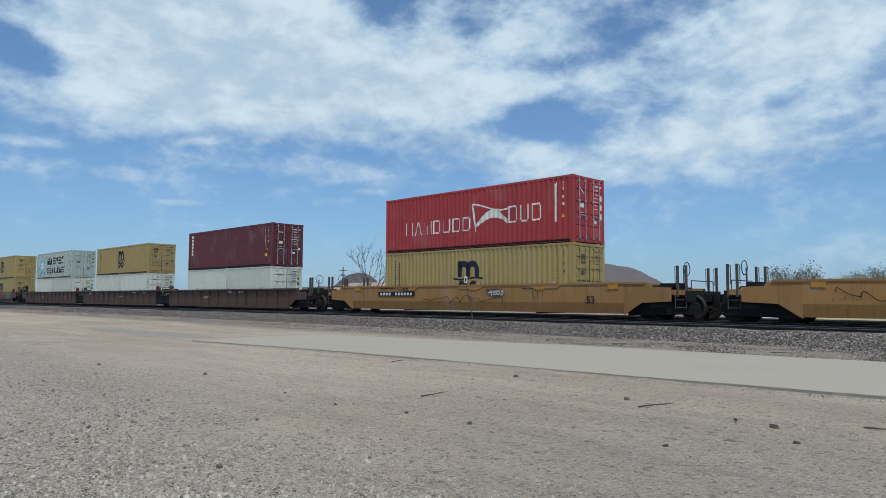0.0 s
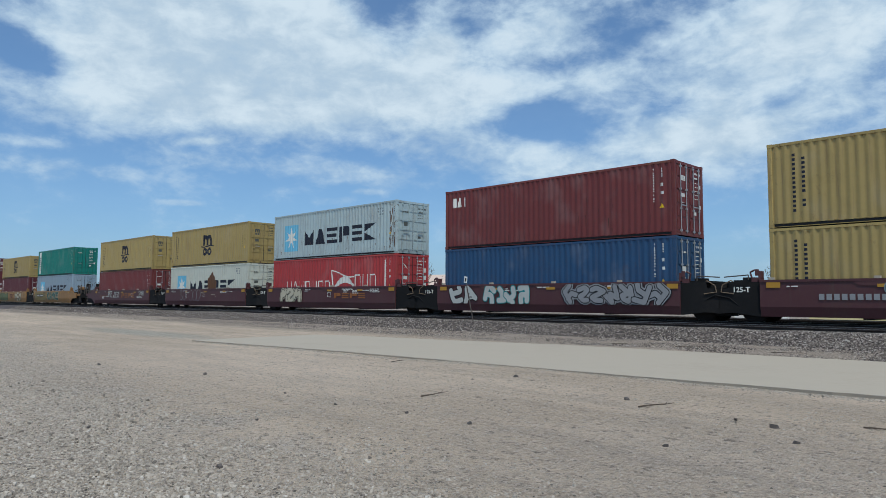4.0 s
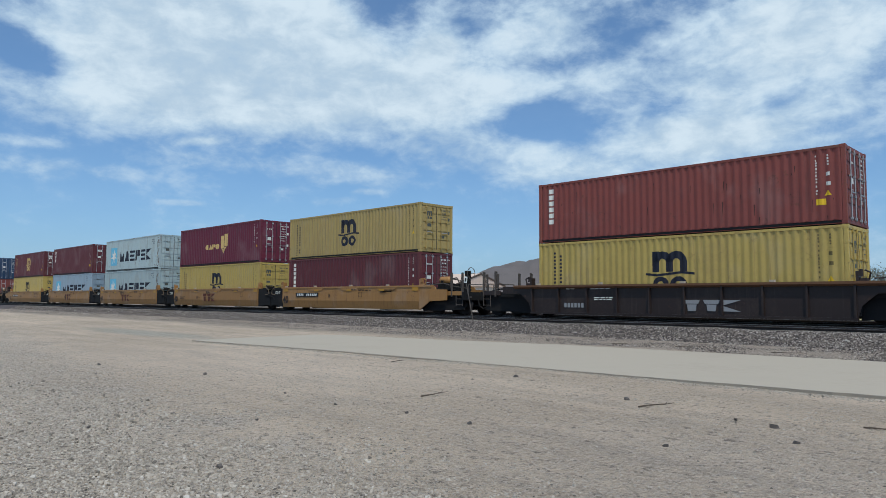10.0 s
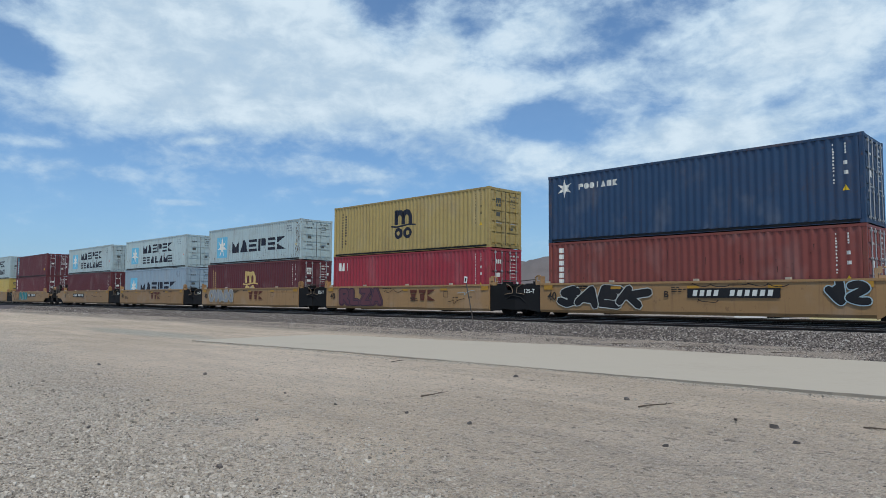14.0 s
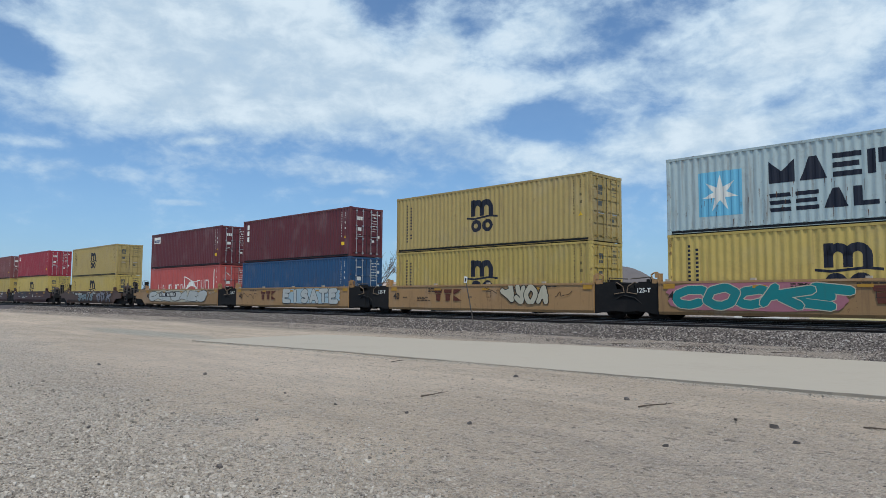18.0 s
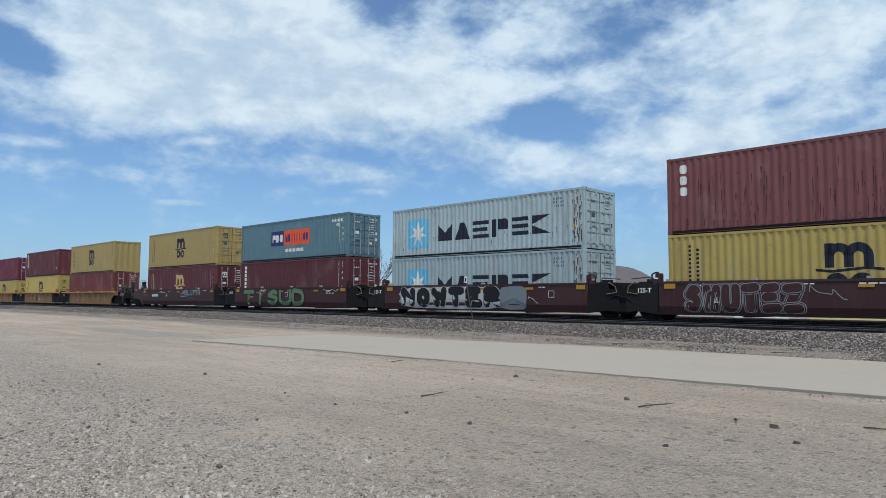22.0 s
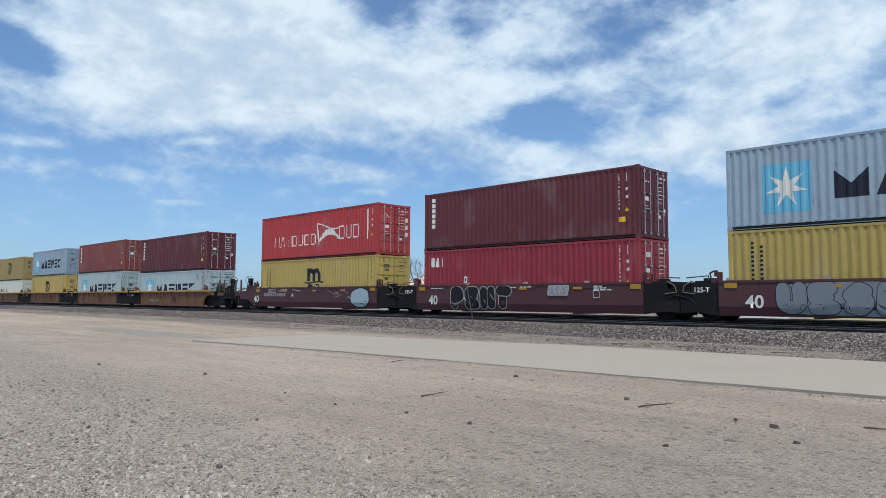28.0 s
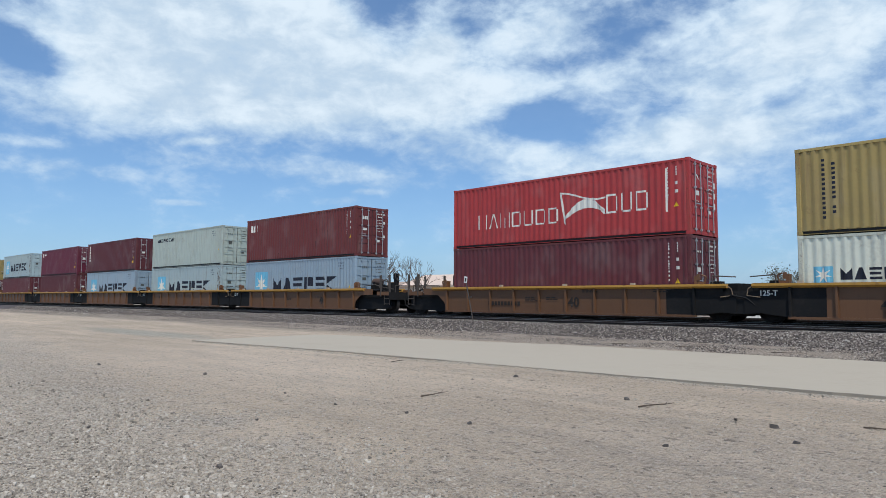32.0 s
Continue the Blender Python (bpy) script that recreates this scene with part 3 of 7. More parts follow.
def build_house(x, y, z, w, d, h, roof_h, wall_rgb, roof_rgb):
    house = tagged(new("house"), "low tan house with a shallow brown roof behind the tracks", "house", "houses behind the tracks")
    house.location = (x, y, z)
    wall = paint("stucco_%d" % wall_rgb[0], wall_rgb, rough=0.9, streak=0.1)
    roof = paint("shingle_%d" % roof_rgb[0], roof_rgb, rough=0.9, bump=0.4, vary=0.25)
    part("wall", Shape().box(-w / 2, -d / 2, 0, w / 2, d / 2, h), wall, house)
    part("roof", Shape().prism([(-d / 2 - 0.5, h - 0.05), (0, h + roof_h), (d / 2 + 0.5, h - 0.05), (d / 2 + 0.5, h - 0.2), (-d / 2 - 0.5, h - 0.2)], "x", -w / 2 - 0.5, w / 2 + 0.5), roof, house)
    fascia = surface("fascia_brown", (0.10, 0.07, 0.055), rough=0.9)
    for sx in (-1, 1):
        e = sx * (w / 2 + 0.53)
        part("fascia", Shape().prism([(-d / 2 - 0.52, h - 0.22), (-d / 2 - 0.52, h), (0, h + roof_h + 0.06), (d / 2 + 0.52, h), (d / 2 + 0.52, h - 0.22), (0, h + roof_h - 0.2)], "x", e - 0.03, e + 0.03), fascia, house, "brown rake board")
        part("gable", Shape().prism([(-d / 2, h), (0, h + roof_h - 0.05), (d / 2, h)], "x", sx * w / 2 - 0.06, sx * w / 2 + 0.06), wall, house)
    glass = surface("dark_glass", (0.03, 0.035, 0.04), rough=0.1, dirt=0.0, bump=0.0)
    white = paint("trim_white", (215, 212, 205), streak=0.1)
    for k in range(3):
        cx = -w / 2 + w * (k + 0.5) / 3
        win = part("window", Shape().box(cx - 0.65, -d / 2 - 0.05, 1.0, cx + 0.65, -d / 2 - 0.003, 2.1), white, house)
        part("pane", Shape().box(cx - 0.55, -d / 2 - 0.07, 1.1, cx + 0.55, -d / 2 - 0.053, 2.0), glass, win)


def build_pole(x, y, z, h):
    pole = tagged(new("utility_pole"), "dark wooden utility pole with a crossarm", "utility pole")
    pole.location = (x, y, z)
    wood = surface("pole_wood", (0.11, 0.085, 0.07), rough=0.9, scale=2, bump=0.5)
    part("post", Shape().rod((0, 0, 0), (0, 0, h), 0.16, 10, 0.11), wood, pole)
    part("crossarm", Shape().box(-1.2, -0.06, h - 0.9, 1.2, 0.06, h - 0.75), wood, pole)
    part("crossarm", Shape().box(-1.1, -0.06, h - 1.9, 1.1, 0.06, h - 1.76), wood, pole)
    for k in (-1.0, -0.4, 0.4, 1.0):
        part("insulator", Shape().lathe([(0.03, 0), (0.06, 0.05), (0.05, 0.14), (0.02, 0.18)], (k, 0, h - 0.75), "z", 8), surface("porcelain", (0.5, 0.5, 0.48), rough=0.3), pole)


def bearing(px_az, dist):
    a = radians(px_az)
    return dist * math.sin(a), dist * math.cos(a)


def build_barrier(x, y, w, rgb, say):
    ob = tagged(new("platform_wall"), "low %s painted wall behind the tracks" % say, "wall", "low walls behind the tracks")
    ob.location = (x, y, 0.2)
    mat = paint("wall_" + say, rgb, rough=0.9, streak=0.3, dirt=0.4)
    part("wall", Shape().prism([(-0.18, 0), (-0.18, 0.25), (-0.12, 0.45), (-0.10, 0.80), (0.10, 0.80), (0.12, 0.45), (0.18, 0.25), (0.18, 0)], "x", -w / 2, w / 2), mat, ob)
    part("coping", Shape().box(-w / 2, -0.13, 0.80, w / 2, 0.13, 0.87), mat, ob)


def build_marker():
    """The leaning post with a small plate beside the near rail."""
    m = tagged(new("track_marker"), "leaning thin steel post with a small white plate beside the rail", "marker post")
    m.location = (-18.10, 20.0, 0.48)
    steel = surface("post_steel", (0.10, 0.085, 0.075), rough=0.7, metal=0.3)
    part("post", Shape().rod((0, 0, 0), (-0.40, 0, 1.62), 0.022, 8), steel, m)
    plate = part("plate", Shape().prism([(-0.49, 1.60), (-0.34, 1.58), (-0.31, 1.83), (-0.46, 1.85)], "y", -0.03, -0.018), paint("plate_white", (225, 225, 220)), m, "small white plate with dark marks")
    part("marking", Shape().prism([(-0.45, 1.65), (-0.37, 1.64), (-0.35, 1.77), (-0.43, 1.78)], "y", -0.034, -0.0305), plain("mark_dark", (50, 50, 52)), plate)
    part("clamp", Shape().box(-0.27, -0.03, 1.02, -0.12, 0.03, 1.06), steel, m)


def build_sticks():
    rng = random.Random(3)
    wood = surface("dead_wood", (0.10, 0.075, 0.055), rough=0.9, scale=6, bump=0.6)
    for x, y, ln, a in STICKS:
        s = Shape()
        p = Vector((0, 0, 0.012))
        for k in range(4):
            q = p + Vector((ln / 4, rng.uniform(-0.02, 0.02), rng.uniform(-0.004, 0.014)))
            s.rod(p, q, 0.011 - 0.0018 * k, 5)
            if k in (1, 2):
                s.rod(q, q + Vector((0.06, rng.choice((-1, 1)) * 0.05, 0.012)), 0.005, 4)
            p = q
        ob = new("stick", s.mesh("stick", wood))
        ob.matrix_basis = pose(x, y, land(x, y), 0, 0, a)
        tagged(ob, "short dry dead stick lying on gravel", "stick", "sticks on the gravel")


def build_rocks():
    rng = random.Random(4)
    mat = surface("dark_rock", (0.11, 0.095, 0.085), rough=0.9, scale=5, bump=0.6, vary=0.3)
    for x, y, r in ROCKS:
        s = Shape()
        stone(s, 0, 0, r * 0.25, r, rng)
        ob = new("rock", s.mesh("rock", mat))
        ob.location = (x, y, land(x, y))
        tagged(ob, "single dark stone lying on the gravel lot", "stone", "dark stones on the lot")

STICKS = [(-7.36, 7.01, 0.50, 85), (-4.65, 8.35, 0.60, 66), (-2.19, 8.89, 0.34, -5), (-3.42, 8.39, 0.31, -57), (-11.9, 10.4, 0.3, 60), (-9.0, 18.2, 0.9, 30), (-6.4, 18.0, 0.8, 20), (-10.8, 17.9, 0.5, 10)]
ROCKS = [(-7.62, 5.69, 0.03), (-8.01, 9.99, 0.06), (-9.05, 5.82, 0.03), (-3.26, 6.35, 0.04), (-2.89, 8.15, 0.06), (-5.13, 8.89, 0.05),
         (-5.39, 5.88, 0.04), (-12.27, 6.16, 0.05), (-15.26, 5.33, 0.06), (-7.35, 4.35, 0.03), (-2.42, 7.42, 0.04), (-8.12, 2.75, 0.03),
         (-5.52, 2.93, 0.04), (-6.45, 5.9, 0.035)]

build_ground()
build_slab()
build_ballast()
build_pebbles()
build_tracks()
build_hills()
build_marker()
build_sticks()
build_rocks()


# ---- containers ----
W, HC, STD, L40, L20 = 2.438, 2.896, 2.591, 12.192, 6.058
PITCH, DEEP = 0.278, 0.034


def wave(x):
    """Depth of the corrugated side at x, from its outer flats."""
    k = (x / PITCH) % 1.0
    if k < 0.30:
        return 0.0
    if k < 0.5:
        return DEEP * (k - 0.30) / 0.20
    if k < 0.80:
        return DEEP
    return DEEP * (1 - (k - 0.80) / 0.20)


def breaks(x0, x1):
    out = [x0]
    k = math.floor(x0 / PITCH) - 1
    while k * PITCH < x1 + PITCH:
        for q in (0.0, 0.30, 0.5, 0.80):
            v = (k + q) * PITCH
            if x0 + 1e-6 < v < x1 - 1e-6:
                out.append(v)
        k += 1
    return sorted(out) + [x1]


def clip(poly, x, keep_right):
    out = []
    for a, b in zip(poly, poly[1:] + poly[:1]):
        ia, ib = (a[0] >= x) == keep_right or a[0] == x, (b[0] >= x) == keep_right or b[0] == x
        if ia:
            out.append(a)
        if ia != ib:
            t = (x - a[0]) / (b[0] - a[0])
            out.append((x, a[1] + (b[1] - a[1]) * t))
    return out


def decal(polys, on_wave=True, y=0.0, lift=0.004):
    """Paint laid on the near side: convex outlines (x, z), folded over the corrugation."""
    s = Shape()
    for poly in polys:
        lo, hi = min(p[0] for p in poly), max(p[0] for p in poly)
        cuts = breaks(lo, hi) if on_wave else [lo, hi]
        for a, b in zip(cuts, cuts[1:]):
            piece = clip(clip(list(poly), a, True), b, False) if on_wave else list(poly)
            if len(piece) < 3:
                continue
            pts = []
            for px, pz in piece:
                if on_wave:
                    eps = 1e-5 if px <= a + 1e-6 else (-1e-5 if px >= b - 1e-6 else 0)
                    d = wave(px + eps)
                else:
                    d = 0.0
                pts.append((px, y - lift + d, pz))
            s.face(pts)
    return weld(s)


def weld(s):
    """Joins corners that share a place."""
    seen, ids, verts = {}, [], []
    for p in s.v:
        k = (round(p[0], 4), round(p[1], 4), round(p[2], 4))
        if k not in seen:
            seen[k] = len(verts)
            verts.append(p)
        ids.append(seen[k])
    faces = []
    for f in s.f:
        g = []
        for i in f:
            if not g or g[-1] != ids[i]:
                g.append(ids[i])
        if len(g) > 1 and g[0] == g[-1]:
            g.pop()
        if len(set(g)) > 2:
            faces.append(tuple(g))
    s.v, s.f = verts, faces
    return s


def rect(x0, z0, x1, z1):
    return [(x0, z0), (x1, z0), (x1, z1), (x0, z1)]


def arc(cx, cz, r0, r1, a0, a1, n=10, sx=1.0):
    out = []
    for k in range(n):
        a, b = radians(a0 + (a1 - a0) * k / n), radians(a0 + (a1 - a0) * (k + 1) / n)
        out.append([(cx + sx * r0 * math.cos(a), cz + r0 * math.sin(a)), (cx + sx * r1 * math.cos(a), cz + r1 * math.sin(a)),
                    (cx + sx * r1 * math.cos(b), cz + r1 * math.sin(b)), (cx + sx * r0 * math.cos(b), cz + r0 * math.sin(b))])
    return out


SILHOUETTE = {
    "r": [rect(0, 0, 1, 1)], "v": [[(0, 0), (0.5, 0), (0.5, 0.5), (0, 1)], [(0.5, 0), (1, 0), (1, 1), (0.5, 0.5)]], "t": [[(0, 0), (1, 0), (0.64, 1), (0.36, 1)]],
    "c": [rect(0, 0, 0.28, 1), [(0.36, 0.40), (1, 0.40), (1, 0.85), (0.85, 1), (0.36, 1)]], "s": [[(0.06, 0), (1, 0), (0.98, 0.22), (0, 0.22)], [(0.05, 0.39), (1, 0.39), (0.95, 0.61), (0, 0.61)], [(0.04, 0.78), (1, 0.78), (0.94, 1), (0, 1)]],
    "q": [[(0, 0), (1, 0), (0, 0.47)], [(0, 0.53), (1, 1), (0, 1)]], "y": [[(0.26, 0), (0.74, 0), (0.80, 0.6), (0.2, 0.6)], [(0.1, 0.66), (0.9, 0.66), (1, 1), (0, 1)]], "o": [[(0.2, 0), (0.8, 0), (1, 0.25), (1, 0.75), (0.8, 1), (0.2, 1), (0, 0.75), (0, 0.25)]],
    "k": [[(0, 0), (1, 0), (0.6, 0.5), (0, 0.5)], [(0, 0.5), (0.6, 0.5), (1, 1), (0, 1)]], "l": [rect(0, 0, 0.36, 1), rect(0.36, 0, 1, 0.24)],
    "e": [rect(0, 0, 1, 0.22), rect(0, 0.39, 0.92, 0.61), rect(0, 0.78, 1, 1)], "h": [rect(0.05, 0, 0.17, 1), rect(0.83, 0, 0.95, 1)], "a": [[(0, 0), (0.13, 0), (0.56, 1), (0.44, 1)], [(0.87, 0), (1, 0), (0.56, 1), (0.44, 1)]], "w": [rect(0, 0, 0.1, 1), rect(0.45, 0, 0.55, 0.7), rect(0.9, 0, 1, 1)],
    "n": [rect(0.05, 0, 0.17, 1), rect(0.83, 0.12, 0.95, 0.88), rect(0.17, 0.9, 0.83, 1), rect(0.17, 0, 0.83, 0.1)], "u": [rect(0.05, 0.1, 0.17, 1), rect(0.83, 0.1, 0.95, 1), rect(0.17, 0, 0.83, 0.1)],
    "i": [rect(0.1, 0, 0.36, 1), rect(0.64, 0, 0.9, 1)], "p": [rect(0.34, 0, 0.66, 1)],
}


def blocks(x0, z0, w, h, forms, gap=0.16):
    """A row of plain shapes standing for lettering: a list of outlines for each shape."""
    out, step = [], w / len(forms)
    for k, f in enumerate(forms):
        a, ww = x0 + step * k, step * (1 - gap)
        out.append([[(a + ww * px, z0 + h * pz) for px, pz in poly] for poly in SILHOUETTE[f]])
    return out


def code(x, z_top, n, seed):
    """A column of tiny uneven marks."""
    rng = random.Random(seed)
    out, z = [], z_top
    for k in range(n):
        h = rng.uniform(0.04, 0.085)
        out.append(rect(x, z - h, x + rng.uniform(0.035, 0.06), z))
        z -= h + rng.choice((0.025, 0.03, 0.05, 0.09))
    return out


def column(x, z_top, n, w, h, gap):
    """A column of small blocks, read downwards."""
    return [rect(x, z_top - k * (h + gap) - h, x + w, z_top - k * (h + gap)) for k in range(n)]


def stack(x, z_top, forms, w, h, gap):
    """A column of plain shapes, read downwards."""
    return [[(x + w * px, z_top - k * (h + gap) - h + h * pz) for px, pz in poly] for k, f in enumerate(forms) for poly in SILHOUETTE[f]]


def emblem(cx, cz, k):
    """The humped block over a wave and two round forms."""
    o = []
    w, q = 0.70 * k, 0.78 * k
    for dx in (-w, -0.14 * k, w - 0.28 * k):
        o.append(rect(cx + dx, cz + 0.02, cx + dx + 0.28 * k, cz + 0.50 * q))
    o += arc(cx - 0.28 * k, cz + 0.50 * q, 0.14 * k, 0.42 * k, 0, 180, 8)
    o += arc(cx + 0.28 * k, cz + 0.50 * q, 0.14 * k, 0.42 * k, 0, 180, 8)
    o.append(rect(cx - w, cz + 0.50 * q, cx - w + 0.28 * k, cz + 0.50 * q + 0.42 * k))
    for a, b in ((-0.98, -0.5), (-0.5, 0.0), (0.0, 0.5), (0.5, 0.98)):
        up = 0.05 * k
        za, zb = cz - 0.10 * k + up * math.sin(a * 3.4), cz - 0.10 * k + up * math.sin(b * 3.4)
        o.append([(cx + a * k, za), (cx + b * k, zb), (cx + b * k, zb + 0.09 * k), (cx + a * k, za + 0.09 * k)])
    o += arc(cx - 0.36 * k, cz - 0.45 * k, 0.12 * k, 0.30 * k, 0, 360, 14, 1.1)
    o += arc(cx + 0.36 * k, cz - 0.45 * k, 0.12 * k, 0.30 * k, 0, 360, 14, 1.1)
    return o


def star(cx, cz, r, n=7):
    out = []
    for k in range(n):
        a = radians(90 + 360 * k / n)
        l, q = a - math.pi / n, a + math.pi / n
        out.append([(cx, cz), (cx + r * 0.36 * math.cos(l), cz + r * 0.36 * math.sin(l)), (cx + r * math.cos(a), cz + r * math.sin(a)),
                    (cx + r * 0.36 * math.cos(q), cz + r * 0.36 * math.sin(q))])
    return out


def pennant(x, z, w, h):
    """A swept flag with two crossing curved bands."""
    o = []
    n = 10
    for k in range(n):
        a, b = k / n, (k + 1) / n
        f = lambda t: z + h * (0.98 - 0.10 * t - 0.30 * math.sin(t * 2.6) * t)
        g = lambda t: z + h * (0.12 + 0.46 * math.sin(min(1, t * 1.25) * 1.6) - 0.30 * t * t)
        o.append([(x + w * a, f(a) - 0.05 * h), (x + w * b, f(b) - 0.05 * h), (x + w * b, f(b)), (x + w * a, f(a))])
        t0, t1 = 0.10 + 0.28 * math.sin(a * math.pi), 0.10 + 0.28 * math.sin(b * math.pi)
        o.append([(x + w * (0.08 + 0.9 * a), g(a)), (x + w * (0.08 + 0.9 * b), g(b)), (x + w * (0.08 + 0.9 * b), g(b) + h * t1 * 0.7), (x + w * (0.08 + 0.9 * a), g(a) + h * t0 * 0.7)])
    o.append([(x, z + h * 0.95), (x + 0.04 * w, z + h * 0.95), (x + 0.13 * w, z), (x + 0.09 * w, z + 0.04 * h)])
    o.append([(x + 0.70 * w, z + h * 0.72), (x + 0.73 * w, z + h * 0.72), (x + w, z + h * 0.22), (x + 0.95 * w, z + h * 0.22)])
    return o


# paint colours of the boxes
PAINT = {
    "ochre": (171, 149, 92), "maroon": (98, 44, 49), "wine": (106, 38, 56), "red": (156, 50, 62), "scarlet": (176, 60, 60), "faded_red": (180, 84, 78),
    "grey": (150, 168, 180), "pale_grey": (172, 188, 188), "white": (208, 210, 194), "green": (22, 124, 110), "navy": (40, 65, 94), "blue": (38, 76, 112),
    "rust": (132, 68, 60), "brick": (114, 52, 50), "slate": (92, 122, 130), "stone_grey": (176, 186, 176), "straw": (192, 167, 92), "dusty": (124, 74, 72),
}
INK, CHALK, SKY = plain("ink", (22, 28, 44)), plain("chalk", (226, 224, 214)), plain("sky_blue", (112, 184, 212))
SAND, SUNNY, ORANGE, DEEPBLUE = plain("sand_ink", (206, 176, 112)), plain("sunny", (232, 190, 40)), plain("orange", (226, 88, 42)), plain("deep_blue", (32, 50, 110))
BLACK = plain("soot", (24, 24, 26))
PANEL_WHITE, PANEL_INK, BLACK_TOP = CHALK, DEEPBLUE, BLACK
STEEL = surface("galvanised", (0.46, 0.46, 0.46), rough=0.5, metal=0.5, dirt=0.3, vary=0.1)
GASKET = surface("gasket", (0.03, 0.03, 0.032), rough=0.8)


def colour(name):
    worn = {"white": 0.15, "pale_grey": 0.5, "grey": 0.32}.get(name, 0.4)
    rough_ones = {"rust": 0.5, "brick": 0.35, "slate": 0.3, "stone_grey": 0.25}
    return paint("paint_" + name, PAINT[name], streak=worn, chips=rough_ones.get(name, 0.2), dirt=0.34, dents=0.4, fade=0.2, vary=0.2,
                 dirt_colour=(0.16, 0.10, 0.065) if name in ("ochre", "straw", "white", "pale_grey", "grey", "stone_grey") else (0.06, 0.04, 0.038))


def worn(name):
    """The same paint, scuffed and rusty, for posts, castings and sills."""
    return paint("worn_" + name, PAINT[name], streak=0.5, chips=0.8, dirt=0.7, dirt_colour=(0.15, 0.085, 0.05), vary=0.25)


def marks_for(livery, ln, h):
    """Painted shapes of each livery: part name, outlines, material, label."""
    x0, x1 = -ln / 2, ln / 2
    livery = {"mscb": "msc", "texf": "tex"}.get(livery, livery)
    o = []

    def add(name, polys, ink, label=""):
        o.append((name, polys, ink, label))

    def row(name, ink, label, *args):
        for polys in blocks(*args):
            add(name, polys, ink, label)

    dark = livery in ("msc", "mae", "maew", "seal", "seal_old", "ml", "mlw", "mae_rust")
    chalk = INK if dark else CHALK
    if livery in ("mae", "maew", "seal", "seal_old", "ml", "mlw", "mae_rust"):
        add("code_marking", [rect(x1 - 1.6 + 0.12 * k, h - 0.42 - 0.16 * j, x1 - 1.54 + 0.12 * k, h - 0.33 - 0.16 * j) for k in range(5) for j in range(3) if (k + 2 * j) % 7 != 4], plain("code_grey", (96, 106, 116)))
    elif livery != "white":
        add("code_marking", code(x1 - 0.92, h - 0.28, 12, len(livery)) + code(x1 - 0.56, h - 0.28, 4, 5) + [rect(x1 - 0.60, h - 0.98, x1 - 0.48, h - 0.86), rect(x1 - 0.60, h - 1.30, x1 - 0.46, h - 1.18)], plain("code_umber", (112, 98, 58)) if livery == "msc" else chalk)
    if livery in ("msc", "mscm"):
        m = INK if livery == "msc" else SAND
        add("company_emblem", emblem(0.0, h * 0.515, 1.0), m, "large bold company emblem")
        add("side_lettering", column(x0 + 0.80, h - 0.42, 13, 0.10, 0.09, 0.067) + column(x0 + 1.10, h - 0.56, 8, 0.10, 0.09, 0.067) + column(x0 + 1.10, h - 1.98, 2, 0.10, 0.09, 0.067), m)
    if livery in ("mae", "maew", "mae_rust"):
        add("emblem_square", [rect(x0 + 1.22, h * 0.18, x0 + 2.82, h * 0.76)], SKY, "sky-blue square panel")
        add("emblem_star", star(x0 + 2.02, h * 0.47, 0.70), CHALK, "white pointed star")
        row("letter_shape", INK, "", x0 + 3.48, h * 0.29, 7.15, h * 0.32, "vtecsq")
    if livery in ("seal", "seal_old"):
        add("emblem_square", [rect(x0 + 1.25, h * 0.20, x0 + 2.85, h * 0.76)], SKY, "sky-blue square panel")
        add("emblem_star", star(x0 + 2.05, h * 0.48, 0.68), CHALK, "white pointed star")
        row("letter_shape", INK, "", x0 + 3.75, h * 0.53, 6.0, h * 0.27, "vtecsq")
        row("letter_shape", INK, "", x0 + 3.75, h * 0.19, 6.0, h * 0.22, "setltvs")
    if livery in ("ml", "mlw"):
        if livery == "mlw":
            row("letter_shape", INK, "", x0 + 1.25, h * 0.43, 2.45, 0.38, "vtecsq")
            row("letter_shape", INK, "", x0 + 3.85, h * 0.43, 1.40, 0.38, "lpne")
            add("emblem_square", [rect(x0 + 0.46, h * 0.38, x0 + 1.04, h * 0.60)], SKY, "small sky-blue square")
            add("emblem_star", star(x0 + 0.75, h * 0.49, 0.27), CHALK, "white pointed star")
        else:
            row("letter_shape", INK, "", x0 + 1.0, h - 0.75, 3.2, 0.28, "vtecsqeve")
    if livery in ("hs", "hsl"):
        row("letter_shape", CHALK, "", x0 + 1.62, h * 0.29, 4.75, h * 0.235, "hawnunn", 0.16)
        row("letter_shape", CHALK, "", x0 + 8.60, h * 0.36, 2.0, h * 0.27, "nun", 0.16)
        add("company_emblem", pennant(x0 + 6.35, h * 0.25, 2.25, h * 0.50), CHALK, "white swept flag emblem")
        add("size_bar", [rect(x1 - 0.98, 0.9, x1 - 0.90, h - 0.32)], CHALK)
    if livery in ("tri", "trir"):
        add("side_lettering", column(x0 + 0.55, h - 0.26, 6, 0.25, 0.20, 0.065), CHALK)
    if livery == "tex":
        add("side_lettering", stack(x0 + 0.50, h - 0.30, "ooo", 0.30, 0.32, 0.10), CHALK)
    if livery == "texn":
        add("side_lettering", [rect(x0 + 0.5, h - 0.75, x0 + 0.85, h - 0.35), rect(x0 + 0.95, h - 0.62, x0 + 1.7, h - 0.42)], CHALK)
    if livery == "bea":
        add("side_plate", [rect(x0 + 0.5, h - 0.80, x0 + 1.75, h - 0.28)], CHALK, "white name plate with blue marks")
        add("side_lettering", [rect(x0 + 0.6 + 0.16 * k, h - 0.72, x0 + 0.7 + 0.16 * k, h - 0.50) for k in range(7)], DEEPBLUE)
